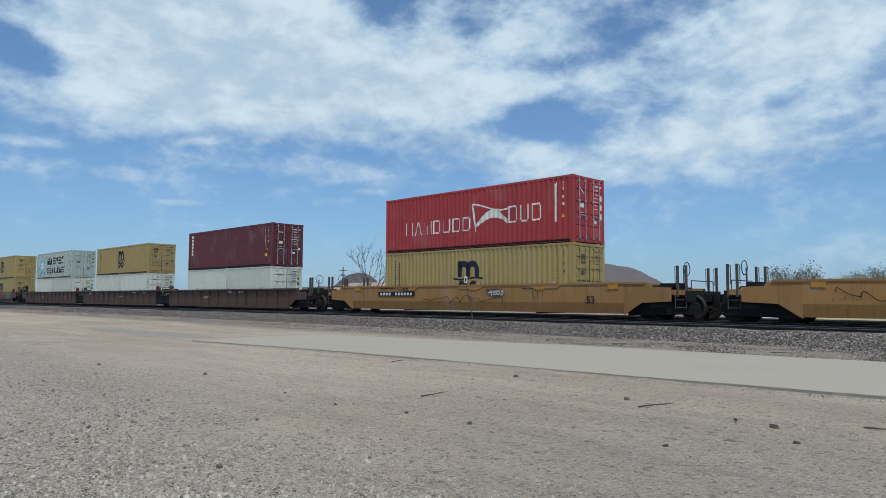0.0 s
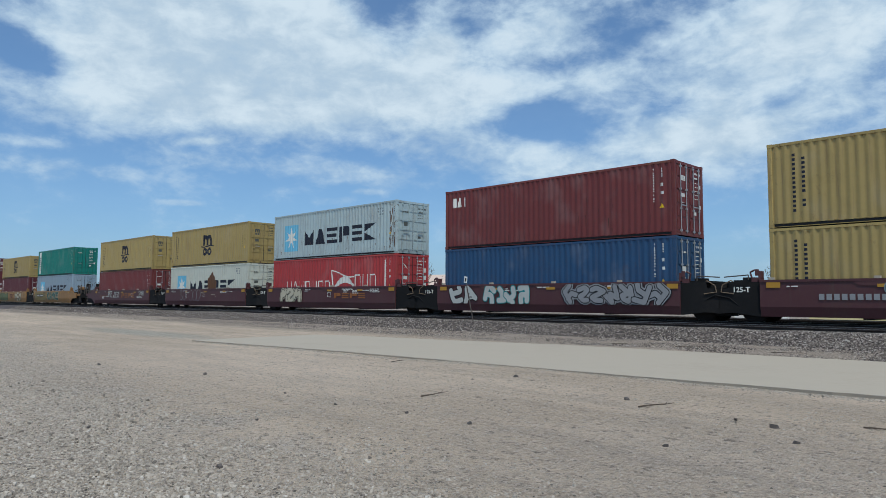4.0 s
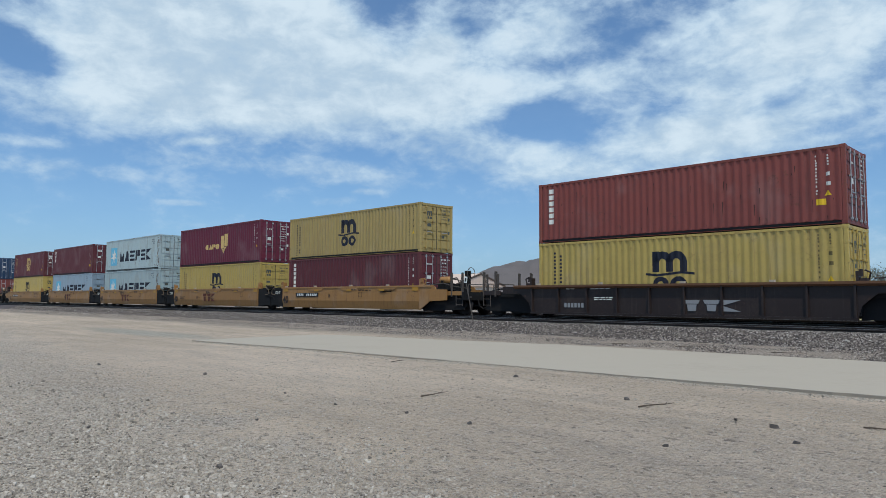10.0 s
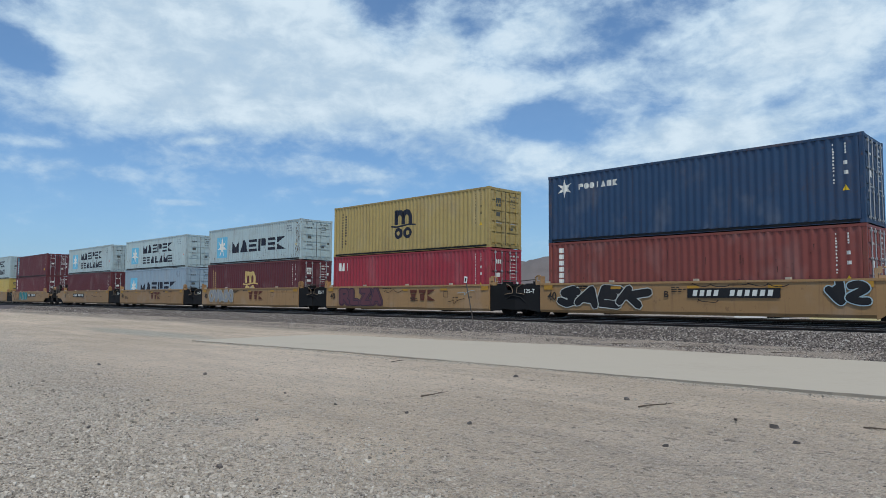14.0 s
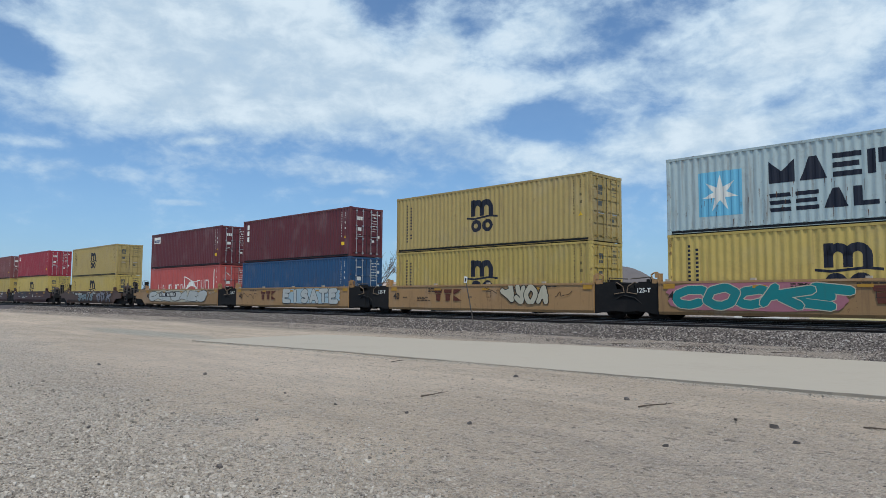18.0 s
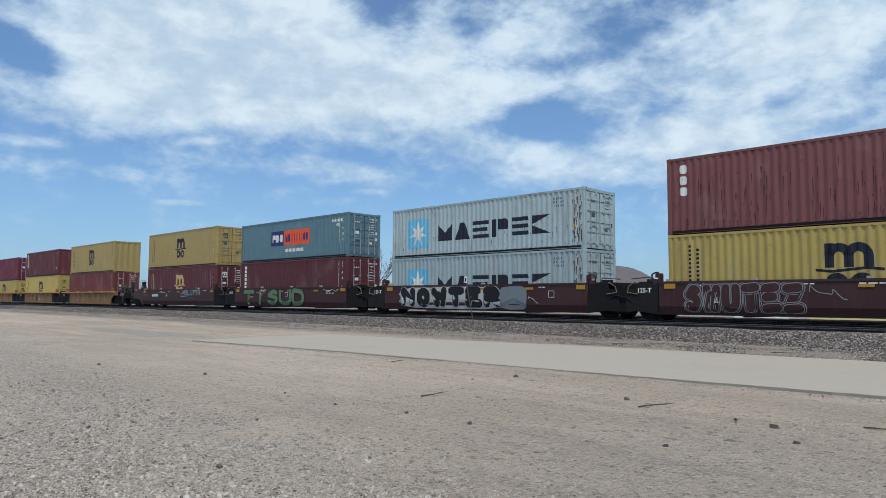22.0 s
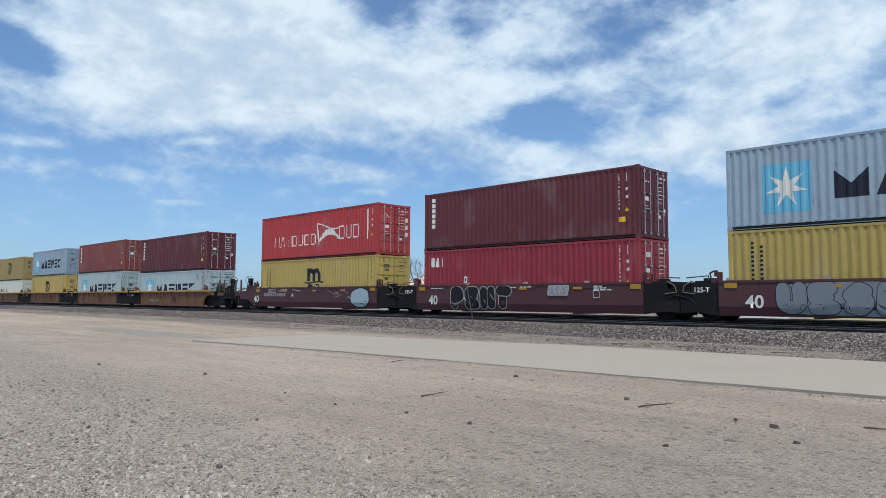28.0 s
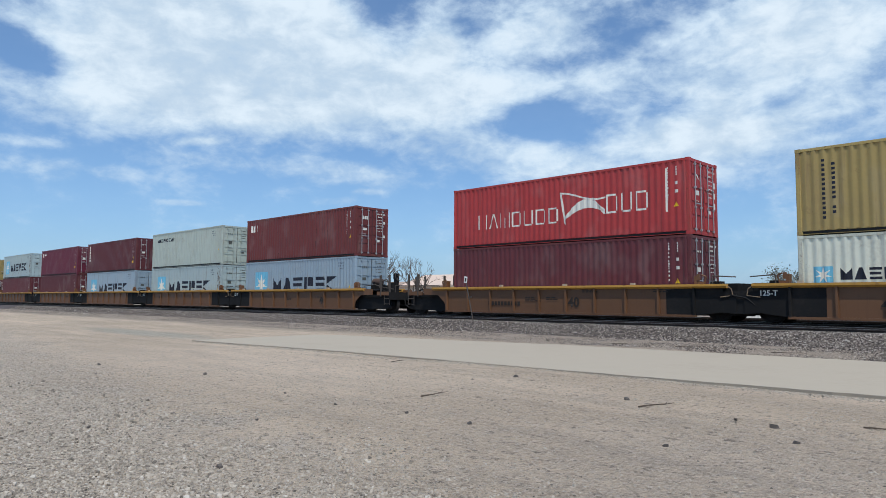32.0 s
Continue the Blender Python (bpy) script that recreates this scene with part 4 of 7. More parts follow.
    if livery == "cro":
        add("side_plate", [rect(x0 + 0.58, h * 0.12, x0 + 1.12, h - 0.14)], plain("teal_plate", (70, 130, 150)), "upright blue-grey name plate")
        add("side_lettering", column(x0 + 0.72, h - 0.62, 6, 0.26, 0.16, 0.09), CHALK)
    if livery in ("cai", "caiu"):
        row("letter_shape", CHALK, "", x0 + 0.50, h - 0.85, 1.0, 0.46, "otp", 0.12)
    if livery == "caru":
        row("letter_shape", SAND, "", x0 + 4.25, h * 0.40, 2.15, 0.36, "otco")
        add("company_emblem", [rect(x0 + 6.6, h * 0.40, x0 + 7.05, h * 0.72), rect(x0 + 7.10, h * 0.46, x0 + 7.6, h * 0.76), [(x0 + 6.75, h * 0.38), (x0 + 7.05, h * 0.28), (x0 + 7.05, h * 0.38)], [(x0 + 7.10, h * 0.44), (x0 + 7.10, h * 0.32), (x0 + 7.45, h * 0.44)]], SAND, "pale gold facetted emblem")
    if livery == "pon":
        add("emblem_panel", [rect(x0 + 3.88, h * 0.37, x0 + 5.36, h * 0.74)], DEEPBLUE, "dark blue panel")
        add("emblem_panel", [rect(x0 + 5.365, h * 0.37, x0 + 8.32, h * 0.74)], ORANGE, "orange panel")
        row("letter_shape", PANEL_WHITE, "", x0 + 4.0, h * 0.46, 1.3, h * 0.19, "coo")
        row("letter_shape", PANEL_INK, "", x0 + 5.6, h * 0.45, 2.55, h * 0.20, "vopppppoo")
        add("address_marking", [rect(x0 + 5.6 + 0.17 * k, h * 0.20, x0 + 5.73 + 0.17 * k, h * 0.28) for k in range(12)], CHALK)
        add("code_marking", [rect(x1 - 1.6 + 0.14 * k, h - 0.50, x1 - 1.5 + 0.14 * k, h - 0.34) for k in range(8)] + [rect(x1 - 1.2 + 0.14 * k, h - 0.75, x1 - 1.1 + 0.14 * k, h - 0.60) for k in range(3)], CHALK)
    if livery == "navy":
        add("company_emblem", star(x0 + 0.85, h - 0.60, 0.40, 6), CHALK, "white spiky emblem")
        row("letter_shape", CHALK, "", x0 + 1.55, h - 0.72, 1.9, 0.24, "cooptrk")
    if livery == "green":
        add("side_plate", [rect(x0 + 0.50, h * 0.10, x0 + 1.07, h - 0.18)], CHALK, "upright white name plate")
        add("side_lettering", column(x0 + 0.64, h - 0.75, 8, 0.28, 0.15, 0.08), BLACK_TOP)
    if livery in ("mscm", "tri", "trir", "tex", "texn", "cai", "cro", "bea", "mar"):
        add("warning_plate", [rect(x1 - 0.92, 0.66, x1 - 0.62, 0.86)], SUNNY, "small yellow warning plate")
    if livery != "white":
        add("warning_triangle", [[(x1 - 0.66, h * 0.37), (x1 - 0.44, h * 0.37), (x1 - 0.55, h * 0.37 + 0.19)]], SUNNY if livery != "seal" else ORANGE)
    return o


BODY = {
    "msc": "ochre", "mscb": "straw", "texf": "dusty", "mscm": "maroon", "mae": "grey", "maew": "pale_grey", "seal": "pale_grey", "seal_old": "stone_grey", "mae_rust": "white", "hs": "scarlet", "hsl": "faded_red",
    "tri": "maroon", "trir": "rust", "tex": "maroon", "texn": "wine", "cro": "maroon", "bea": "maroon", "cai": "red", "caiu": "brick", "mar": "maroon", "brick": "brick", "white": "white", "green": "green", "navy": "navy",
    "blue": "blue", "caru": "wine", "pon": "slate", "ml": "stone_grey", "mlw": "white",
}
SAY = {
    "ochre": "mustard yellow", "maroon": "dark maroon", "wine": "deep wine-red", "red": "crimson red", "scarlet": "bright red", "faded_red": "faded salmon-red",
    "grey": "light blue-grey", "pale_grey": "pale grey", "white": "off-white", "green": "teal green", "navy": "dark navy blue", "blue": "medium blue",
    "straw": "bright straw-yellow", "dusty": "faded dusty red", "rust": "rusty orange-brown", "brick": "brick-red", "slate": "slate blue-green", "stone_grey": "weathered stone-grey",
}
TELL = {
    "msc": "black humped emblem", "mscm": "tan humped emblem", "mae": "star panel and dark lettering", "maew": "star panel and dark lettering", "seal": "star panel, two rows of lettering",
    "mscb": "black humped emblem", "texf": "dark scrapes and white lettering", "seal_old": "rust streaks and star panel", "mae_rust": "star panel and rust patch", "hs": "white flag emblem", "hsl": "white flag emblem", "tri": "white column of lettering",
    "trir": "white column of lettering", "tex": "three white characters", "texn": "small white characters", "cro": "blue name plate", "bea": "small white plate", "cai": "three white characters", "caiu": "three white characters",
    "mar": "small white code marks", "brick": "small white code marks", "white": "plain unmarked sides", "green": "white upright plate", "navy": "small white emblem", "blue": "small code marks",
    "caru": "yellow lettering and emblem", "pon": "blue and orange panels", "ml": "small dark lettering", "mlw": "small dark lettering",
}
BOXES = {}


def side_mesh(ln, h, mat):
    s = Shape()
    xs = breaks(-ln / 2 + 0.10, ln / 2 - 0.10)
    for a, b in zip(xs, xs[1:]):
        ya, yb = wave(a + 1e-5), wave(b - 1e-5)
        s.face([(a, ya, 0.13), (b, yb, 0.13), (b, yb, h - 0.09), (a, ya, h - 0.09)])
    weld(s)
    me = bpy.data.meshes.new("side_wall")
    me.from_pydata(s.v, [], s.f)
    me.shade_smooth()
    me.materials.append(mat)
    return me


def door_marks(livery, h, sy):
    """Small painted marks on one door leaf: an emblem and stickers, or rows of code and weight lines."""
    rng = random.Random(len(livery) * 7 + sy + int(h * 10))
    s = Shape()

    def bar(y0, z0, y1, z1):
        s.face([(0.019, y0, z0), (0.019, y1, z0), (0.019, y1, z1), (0.019, y0, z1)])

    def line(y, z, n, w, t):
        for k in range(n):
            bar(y + k * w * 1.35, z, y + k * w * 1.35 + w * rng.uniform(0.7, 1.0), z + t)

    if sy < 0:
        z = h * 0.74
        if livery in ("msc", "mscb", "mscm"):
            for y in (-0.19, -0.05, 0.09):
                bar(y, z, y + 0.08, z + 0.17)
            bar(-0.19, z + 0.17, 0.17, z + 0.25)
            bar(-0.16, z - 0.16, -0.02, z - 0.04)
            bar(0.02, z - 0.16, 0.16, z - 0.04)
        elif livery in ("hs", "hsl"):
            s.face([(0.019, -0.22, z + 0.25), (0.019, -0.05, z + 0.08), (0.019, 0.2, z - 0.1), (0.019, 0.0, z + 0.12)])
            s.face([(0.019, -0.2, z - 0.1), (0.019, -0.04, z), (0.019, 0.18, z + 0.22), (0.019, 0.02, z + 0.06)])
        elif livery in ("tex", "texf", "cai", "caiu", "bea"):
            for y in (-0.2, -0.06, 0.08):
                bar(y, z, y + 0.11, z + 0.2)
        else:
            line(-0.2, z + 0.1, 3, 0.10, 0.07)
        if livery not in ("white", "green"):
            bar(-0.16, h * 0.52, 0.12, h * 0.52 + 0.26 * rng.uniform(0.5, 1.0))
            line(-0.18, h * 0.44, 3, 0.07, 0.03)
    else:
        line(-0.2, h * 0.86, 4, 0.075, 0.075)
        line(0.26, h * 0.86, 2, 0.075, 0.075)
        line(-0.12, h * 0.80, 3, 0.075, 0.07)
        big = livery in ("hs", "hsl")
        for k in range(2 if livery in ("msc", "mscb", "mae", "maew", "seal", "ml", "mlw") else 5):
            z = h * (0.74 - 0.055 * k)
            line(-0.2, z, 2, 0.09, 0.035)
            line(0.0, z, 2, 0.08, 0.035)
        for k in range(3):
            z = h * (0.70 - 0.14 * k)
            if big or rng.random() < 0.45:
                q = 0.12 if big else 0.08
                bar(0.36 - q, z - q, 0.36 + q * 0.8, z + q)
        if livery != "white":
            bar(-0.18, h * 0.30, 0.02, h * 0.30 + 0.13)
    return s


def build_container(livery, ln, h, doors=True):
    """A corrugated shipping container; its near side faces -y, its doors +x."""
    tone = BODY[livery]
    mat = colour(tone)
    box = new("shipping_container")
    tagged(box, "%s corrugated shipping container, %s" % (SAY[tone], TELL[livery]), "shipping container", "containers on the train")
    x, y = ln / 2, W / 2
    old = worn(tone)
    sm = side_mesh(ln, h, mat)
    part("side_wall", sm, mat, box, at=pose(0, -y + 0.006, 0))
    part("side_wall", sm, mat, box, at=pose(0, y - 0.006, 0, 0, 0, 180))
    roof = Shape()
    n = int(ln / 0.42)
    for k in range(n):
        a, b = -x + 0.1 + (ln - 0.2) * k / n, -x + 0.1 + (ln - 0.2) * (k + 1) / n
        c = a + (b - a) * 0.6
        roof.face([(a, -y + 0.06, h - 0.025), (c, -y + 0.06, h - 0.025), (c, y - 0.06, h - 0.025), (a, y - 0.06, h - 0.025)])
        roof.face([(c, -y + 0.06, h - 0.025), (b, -y + 0.06, h - 0.045), (b, y - 0.06, h - 0.045), (c, y - 0.06, h - 0.025)])
    part("roof", roof, mat, box)
    part("floor", Shape().box(-x + 0.05, -y + 0.05, 0.05, x - 0.05, y - 0.05, 0.14), BLACK, box)
    rail_t = Shape().box(-x + 0.15, -0.03, h - 0.10, x - 0.15, 0.03, h - 0.012).mesh("top_rail", old)
    rail_b = Shape().prism([(-0.024, 0.02), (-0.024, 0.036), (0.045, 0.04), (0.045, 0.15), (-0.018, 0.156), (-0.018, 0.17), (0.06, 0.17), (0.06, 0.02)], "x", -x + 0.15, x - 0.15).mesh("bottom_rail", old)
    part("top_rail", rail_t, old, box, at=pose(0, -y + 0.032, 0))
    part("bottom_rail", rail_b, mat, box, at=pose(0, -y + 0.032, 0))
    post = Shape().box(-0.075, -0.07, 0.115, 0.075, 0.07, h - 0.115, 0.02).mesh("corner_post", old)
    cm = Shape().box(-0.089, -0.089, -0.059, 0.089, 0.089, 0.059, 0.008).mesh("corner_casting", old)
    back = Shape().box(-x + 0.15, y - 0.062, h - 0.10, x - 0.15, y - 0.002, h - 0.012).box(-x + 0.15, y - 0.062, 0.03, x - 0.15, y - 0.002, 0.16)
    for sx in (-1, 1):
        part("corner_post", post, mat, box, at=pose(sx * (x - 0.078), -y + 0.074, 0))
        for z in (0.059, h - 0.059):
            part("corner_casting", cm, mat, box, at=pose(sx * (x - 0.088), -y + 0.088, z))
            c = sx * (x - 0.088)
            back.box(c - 0.089, y - 0.177, z - 0.059, c + 0.089, y + 0.001, z + 0.059, 0.008)
        c = sx * (x - 0.078)
        back.box(c - 0.075, y - 0.144, 0.118, c + 0.075, y - 0.004, h - 0.118, 0.02)
        part("end_header", Shape().box(-0.05, -y + 0.16, h - 0.14, 0.05, y - 0.16, h - 0.02), old, box, at=pose(sx * (x - 0.06), 0, 0))
        part("end_sill", Shape().box(-0.05, -y + 0.16, 0.02, 0.05, y - 0.16, 0.15), old, box, at=pose(sx * (x - 0.06), 0, 0))
    part("side_frame", back, mat, box)
    ends = Shape()
    m = 16
    for k in range(m):
        a, b = -y + 0.14 + (W - 0.28) * k / m, -y + 0.14 + (W - 0.28) * (k + 1) / m
        da, db = (0.0, 0.0) if k % 4 == 0 else ((0.0, 0.035) if k % 4 == 1 else ((0.035, 0.035) if k % 4 == 2 else (0.035, 0.0)))
        ends.face([(da, a, 0.15), (db, b, 0.15), (db, b, h - 0.14), (da, a, h - 0.14)])
    em = ends.mesh("end_wall", mat)
    part("end_wall", em, mat, box, at=pose(-x + 0.02, 0, 0))
    if doors:
        leaf = Shape()
        w = (W - 0.30) / 2
        leaf.box(-0.045, -w / 2 + 0.012, 0.16, -0.01, w / 2 - 0.012, h - 0.15)
        step = (h - 0.31) / 5
        for k in range(5):
            z = 0.16 + step * k
            leaf.box(-0.012, -w / 2 + 0.08, z + 0.08, 0.014, w / 2 - 0.08, z + step - 0.06, 0.01)
        lm = leaf.mesh("door", mat)
        bar = Shape().rod((0.045, 0, 0.12), (0.045, 0, h - 0.11), 0.019, 8)
        for z in (0.2, h * 0.36, h * 0.62, h - 0.22):
            bar.box(0.0, -0.05, z - 0.035, 0.07, 0.05, z + 0.035)
        rod = old if tone in ("ochre", "straw", "grey", "pale_grey", "white", "stone_grey", "green") else STEEL
        bm_ = bar.mesh("locking_bar", rod)
        hd = Shape().box(0.05, 0.0, h * 0.40, 0.075, 0.42, h * 0.40 + 0.035).mesh("handle", STEEL)
        for sy in (-1, 1):
            d = part("door", lm, mat, box, at=pose(x - 0.02, sy * (w / 2 + 0.006), 0))
            for o in (-0.25, 0.22):
                b = part("locking_bar", bm_, rod, d, at=pose(0, o, 0))
            part("handle", hd, STEEL, d, at=pose(0, -0.24, 0))
            tag = door_marks(livery, h, sy)
            if tag.f:
                part("door_marking", tag, plain("door_ink", (84, 86, 80)) if tone in ("ochre", "straw", "white", "grey", "pale_grey", "stone_grey") else CHALK, d)["kind"] = "stuff"
        part("door_gasket", Shape().box(x - 0.05, -0.012, 0.16, x - 0.022, 0.012, h - 0.15), GASKET, box)
    else:
        part("end_wall", em, mat, box, at=pose(x - 0.02, 0, 0, 0, 0, 180))
    for name, polys, ink, label in marks_for(livery, ln, h):
        over = name == "emblem_star" or livery in ("pon", "green", "cro", "bea") and name in ("letter_shape", "side_lettering")
        ob = part(name, decal(polys, True, -y + 0.006, 0.008 if over else 0.004), ink, box, label)
        if name in ("code_marking", "side_lettering", "address_marking") or name == "letter_shape" and livery in ("hs", "hsl"):
            ob["kind"] = "stuff"
    # rust runs and scrapes: how many, how wide, how long, where they begin
    runs = {"seal_old": (760, 0.036, 0.5, 1.0), "seal": (90, 0.03, 0.4, 0.6), "mae": (50, 0.025, 0.3, 0.4), "maew": (80, 0.03, 0.35, 0.5), "tex": (30, 0.03, 0.5, 0.7), "texf": (240, 0.034, 0.8, 0.85), "caiu": (40, 0.04, 0.5, 0.8), "trir": (40, 0.04, 0.5, 0.9)}
    if livery in runs:
        m, wide, long, high = runs[livery]
        rr = random.Random(len(livery) * 3 + m)
        streaks = []
        for k in range(m):
            a, z, d, q = rr.uniform(-x + 0.25, x - 0.35), 0.25 + (h * high - 0.4) * rr.random() ** 1.3, long * rr.uniform(0.2, 1.0) ** 2, wide * rr.uniform(0.35, 1.0)
            z0 = max(0.18, z - d)
            if z - z0 > 0.04:
                streaks.append([(a, z), (a + q * 0.35, z0), (a + q * 0.6, z0), (a + q, z)][::-1])
        if livery == "maew":
            for k in range(70):
                a, z, d = x - 0.10 - 0.55 * rr.random() ** 1.6, h * rr.uniform(0.1, 0.97), rr.uniform(0.05, 0.45)
                z0 = max(0.18, z - d)
                if z - z0 > 0.04:
                    streaks.append([(a, z), (a + 0.012, z0), (a + 0.03, z0), (a + 0.045, z)][::-1])
        dark = livery in ("tex", "texf", "caiu", "trir")
        ink = surface("scrape_dark", (0.060, 0.028, 0.025), rough=0.9, dirt=0.3) if dark else surface("rust_run", (0.115, 0.055, 0.03), rough=0.9, dirt=0.4)
        part("scrapes" if dark else "rust_streaks", decal(streaks, True, -y + 0.006, 0.0062), ink, box, "dark scrapes" if dark else "brown rust runs")["kind"] = "stuff"
    if livery == "mae_rust":
        part("rust_patch", decal([[(0.1, 0.5), (1.4, 0.35), (1.6, 1.6), (1.0, 2.4), (0.3, 1.9)]], True, -y + 0.006, 0.006), surface("rust_run", (0.16, 0.07, 0.035), rough=0.9, dirt=0.4), box, "large rust-brown patch")
    return box


def container(livery, ln, h, doors):
    """The first of a kind is built, later ones are copied."""
    key = (livery, ln, h, doors)
    if key not in BOXES:
        BOXES[key] = build_container(livery, ln, h, doors)
        return BOXES[key]
    return copy_thing(BOXES[key], Matrix.Identity(4))


# ---- well cars ----
CAR_PAINT = {
    "amber": paint("car_amber", (163, 119, 68), dirt=0.45, streak=0.5, chips=0.45, vary=0.22, dirt_colour=(0.14, 0.075, 0.035), fade=0.3), "tan": paint("car_tan", (168, 130, 86), dirt=0.4, streak=0.45, chips=0.4, vary=0.2, dirt_colour=(0.16, 0.09, 0.05), fade=0.3),
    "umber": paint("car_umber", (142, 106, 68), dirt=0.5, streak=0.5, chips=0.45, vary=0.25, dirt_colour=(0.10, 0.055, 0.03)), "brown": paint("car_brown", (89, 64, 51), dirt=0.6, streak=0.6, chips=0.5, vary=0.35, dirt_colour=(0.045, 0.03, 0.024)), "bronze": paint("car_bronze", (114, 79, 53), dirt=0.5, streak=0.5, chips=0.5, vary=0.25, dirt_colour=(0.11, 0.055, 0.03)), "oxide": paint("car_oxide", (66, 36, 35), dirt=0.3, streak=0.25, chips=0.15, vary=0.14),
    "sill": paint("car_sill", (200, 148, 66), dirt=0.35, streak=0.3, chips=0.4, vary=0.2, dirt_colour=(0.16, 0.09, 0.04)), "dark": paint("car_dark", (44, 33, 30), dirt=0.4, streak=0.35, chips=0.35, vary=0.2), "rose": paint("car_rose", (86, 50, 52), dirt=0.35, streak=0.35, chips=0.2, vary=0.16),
}
CAR_SAY = {"umber": "dusty ochre-brown", "bronze": "dull bronze-yellow", "amber": "amber-yellow", "tan": "faded tan-yellow", "brown": "weathered brown", "oxide": "oxide-red", "dark": "grimy dark brown", "rose": "dusty maroon"}
FRAME = surface("frame_black", (0.015, 0.0145, 0.0145), rough=0.85, dirt=0.45, dirt_colour=(0.045, 0.036, 0.03), vary=0.3, bump=0.3, spec=0.2)
WHEEL = surface("wheel_iron", (0.02, 0.017, 0.016), rough=0.7, metal=0.1, dirt=0.3)
GRAB = surface("grab_iron", (0.095, 0.078, 0.066), rough=0.7, metal=0.2, dirt=0.4)
RUST = surface("reservoir_rust", (0.10, 0.062, 0.048), rough=0.85, dirt=0.5, vary=0.3)
LUG = surface("lug_pale", (0.42, 0.36, 0.28), rough=0.8, dirt=0.4)
HOSE = surface("hose_tan", (0.22, 0.155, 0.10), rough=0.8, dirt=0.4)
REFLECT = plain("reflector", (184, 136, 46), 0.5)
TEXTS = {}


def lettering(text, size):
    """A flat mesh of characters in the built-in font, standing in the x-z plane."""
    key = (text, size)
    if key not in TEXTS:
        cu = bpy.data.curves.new("lettering", "FONT")
        cu.body, cu.size, cu.resolution_u, cu.offset = text, size, 3, 0.022 * size
        ob = bpy.data.objects.new("lettering", cu)
        me = bpy.data.meshes.new_from_object(ob)
        me.transform(Matrix.Rotation(radians(90), 4, "X"))
        bpy.data.objects.remove(ob)
        TEXTS[key] = me
    return TEXTS[key].copy()


def build_truck_meshes():
    side = Shape()
    out = [(-1.28, 0.36), (-1.28, 0.62), (-1.05, 0.70), (-0.55, 0.78), (0.55, 0.78), (1.05, 0.70), (1.28, 0.62), (1.28, 0.36),
           (1.02, 0.34), (0.80, 0.50), (0.46, 0.52), (0.40, 0.22), (-0.40, 0.22), (-0.46, 0.52), (-0.80, 0.50), (-1.02, 0.34)]
    side.prism(out, "y", -0.09, 0.09)
    for cx in (-0.915, 0.915):
        side.lathe([(0.14, -0.14), (0.14, -0.10), (0.17, -0.10), (0.17, 0.08)], (cx, 0, 0.48), "y", 12)
    springs = Shape()
    for cx in (-0.24, 0.0, 0.24):
        springs.lathe([(0.10, 0), (0.12, 0.03), (0.10, 0.06), (0.12, 0.09), (0.10, 0.12), (0.12, 0.15), (0.10, 0.18), (0.12, 0.21), (0.10, 0.24)], (cx, 0, 0.26), "z", 8)
    wheel = Shape().lathe([(0.10, -0.06), (0.20, -0.05), (0.40, -0.015), (0.43, -0.06), (0.475, -0.06), (0.48, 0.05), (0.51, 0.06), (0.51, 0.085), (0.40, 0.085), (0.2, 0.03), (0.1, 0.05)], (0, 0, 0), "y", 26)
    axle = Shape().rod((0, -0.95, 0), (0, 0.95, 0), 0.09, 10)
    bolster = Shape().box(-0.22, -0.95, 0.45, 0.22, 0.95, 0.72)
    return side.mesh("side_frame", FRAME), springs.mesh("springs", FRAME), wheel.mesh("wheel", WHEEL, True), axle.mesh("axle", WHEEL), bolster.mesh("bolster", FRAME)


TRUCK = build_truck_meshes()


def add_truck(car, x):
    side, springs, wheel, axle, bolster = TRUCK
    t = part("truck", bolster, FRAME, car, "black cast-steel truck", at=pose(x, 0, 0))
    for sy in (-1, 1):
        part("side_frame", side, FRAME, t, at=pose(0, sy * 1.02, 0))
        part("springs", springs, FRAME, t, at=pose(0, sy * 1.02, 0))
    for wx in (-0.915, 0.915):
        part("axle", axle, WHEEL, t, at=pose(wx, 0, 0.484))
        for sy in (-1, 1):
            part("wheel", wheel, WHEEL, t, at=pose(wx, sy * 0.755, 0.484, 0, 0, 0 if sy < 0 else 180))


def ring(s, c, r, t, n=18, m=5):
    """A closed hoop round the x axis."""
    i = len(s.v)
    for k in range(n):
        a = 2 * math.pi * k / n
        for j in range(m):
            b = 2 * math.pi * j / m
            q = r + t * math.cos(b)
            s.v.append((c[0] + t * math.sin(b), c[1] + q * math.cos(a), c[2] + q * math.sin(a)))
    for k in range(n):
        for j in range(m):
            k2, j2 = (k + 1) % n, (j + 1) % m
            s.f.append((i + k * m + j, i + k2 * m + j, i + k2 * m + j2, i + k * m + j2))


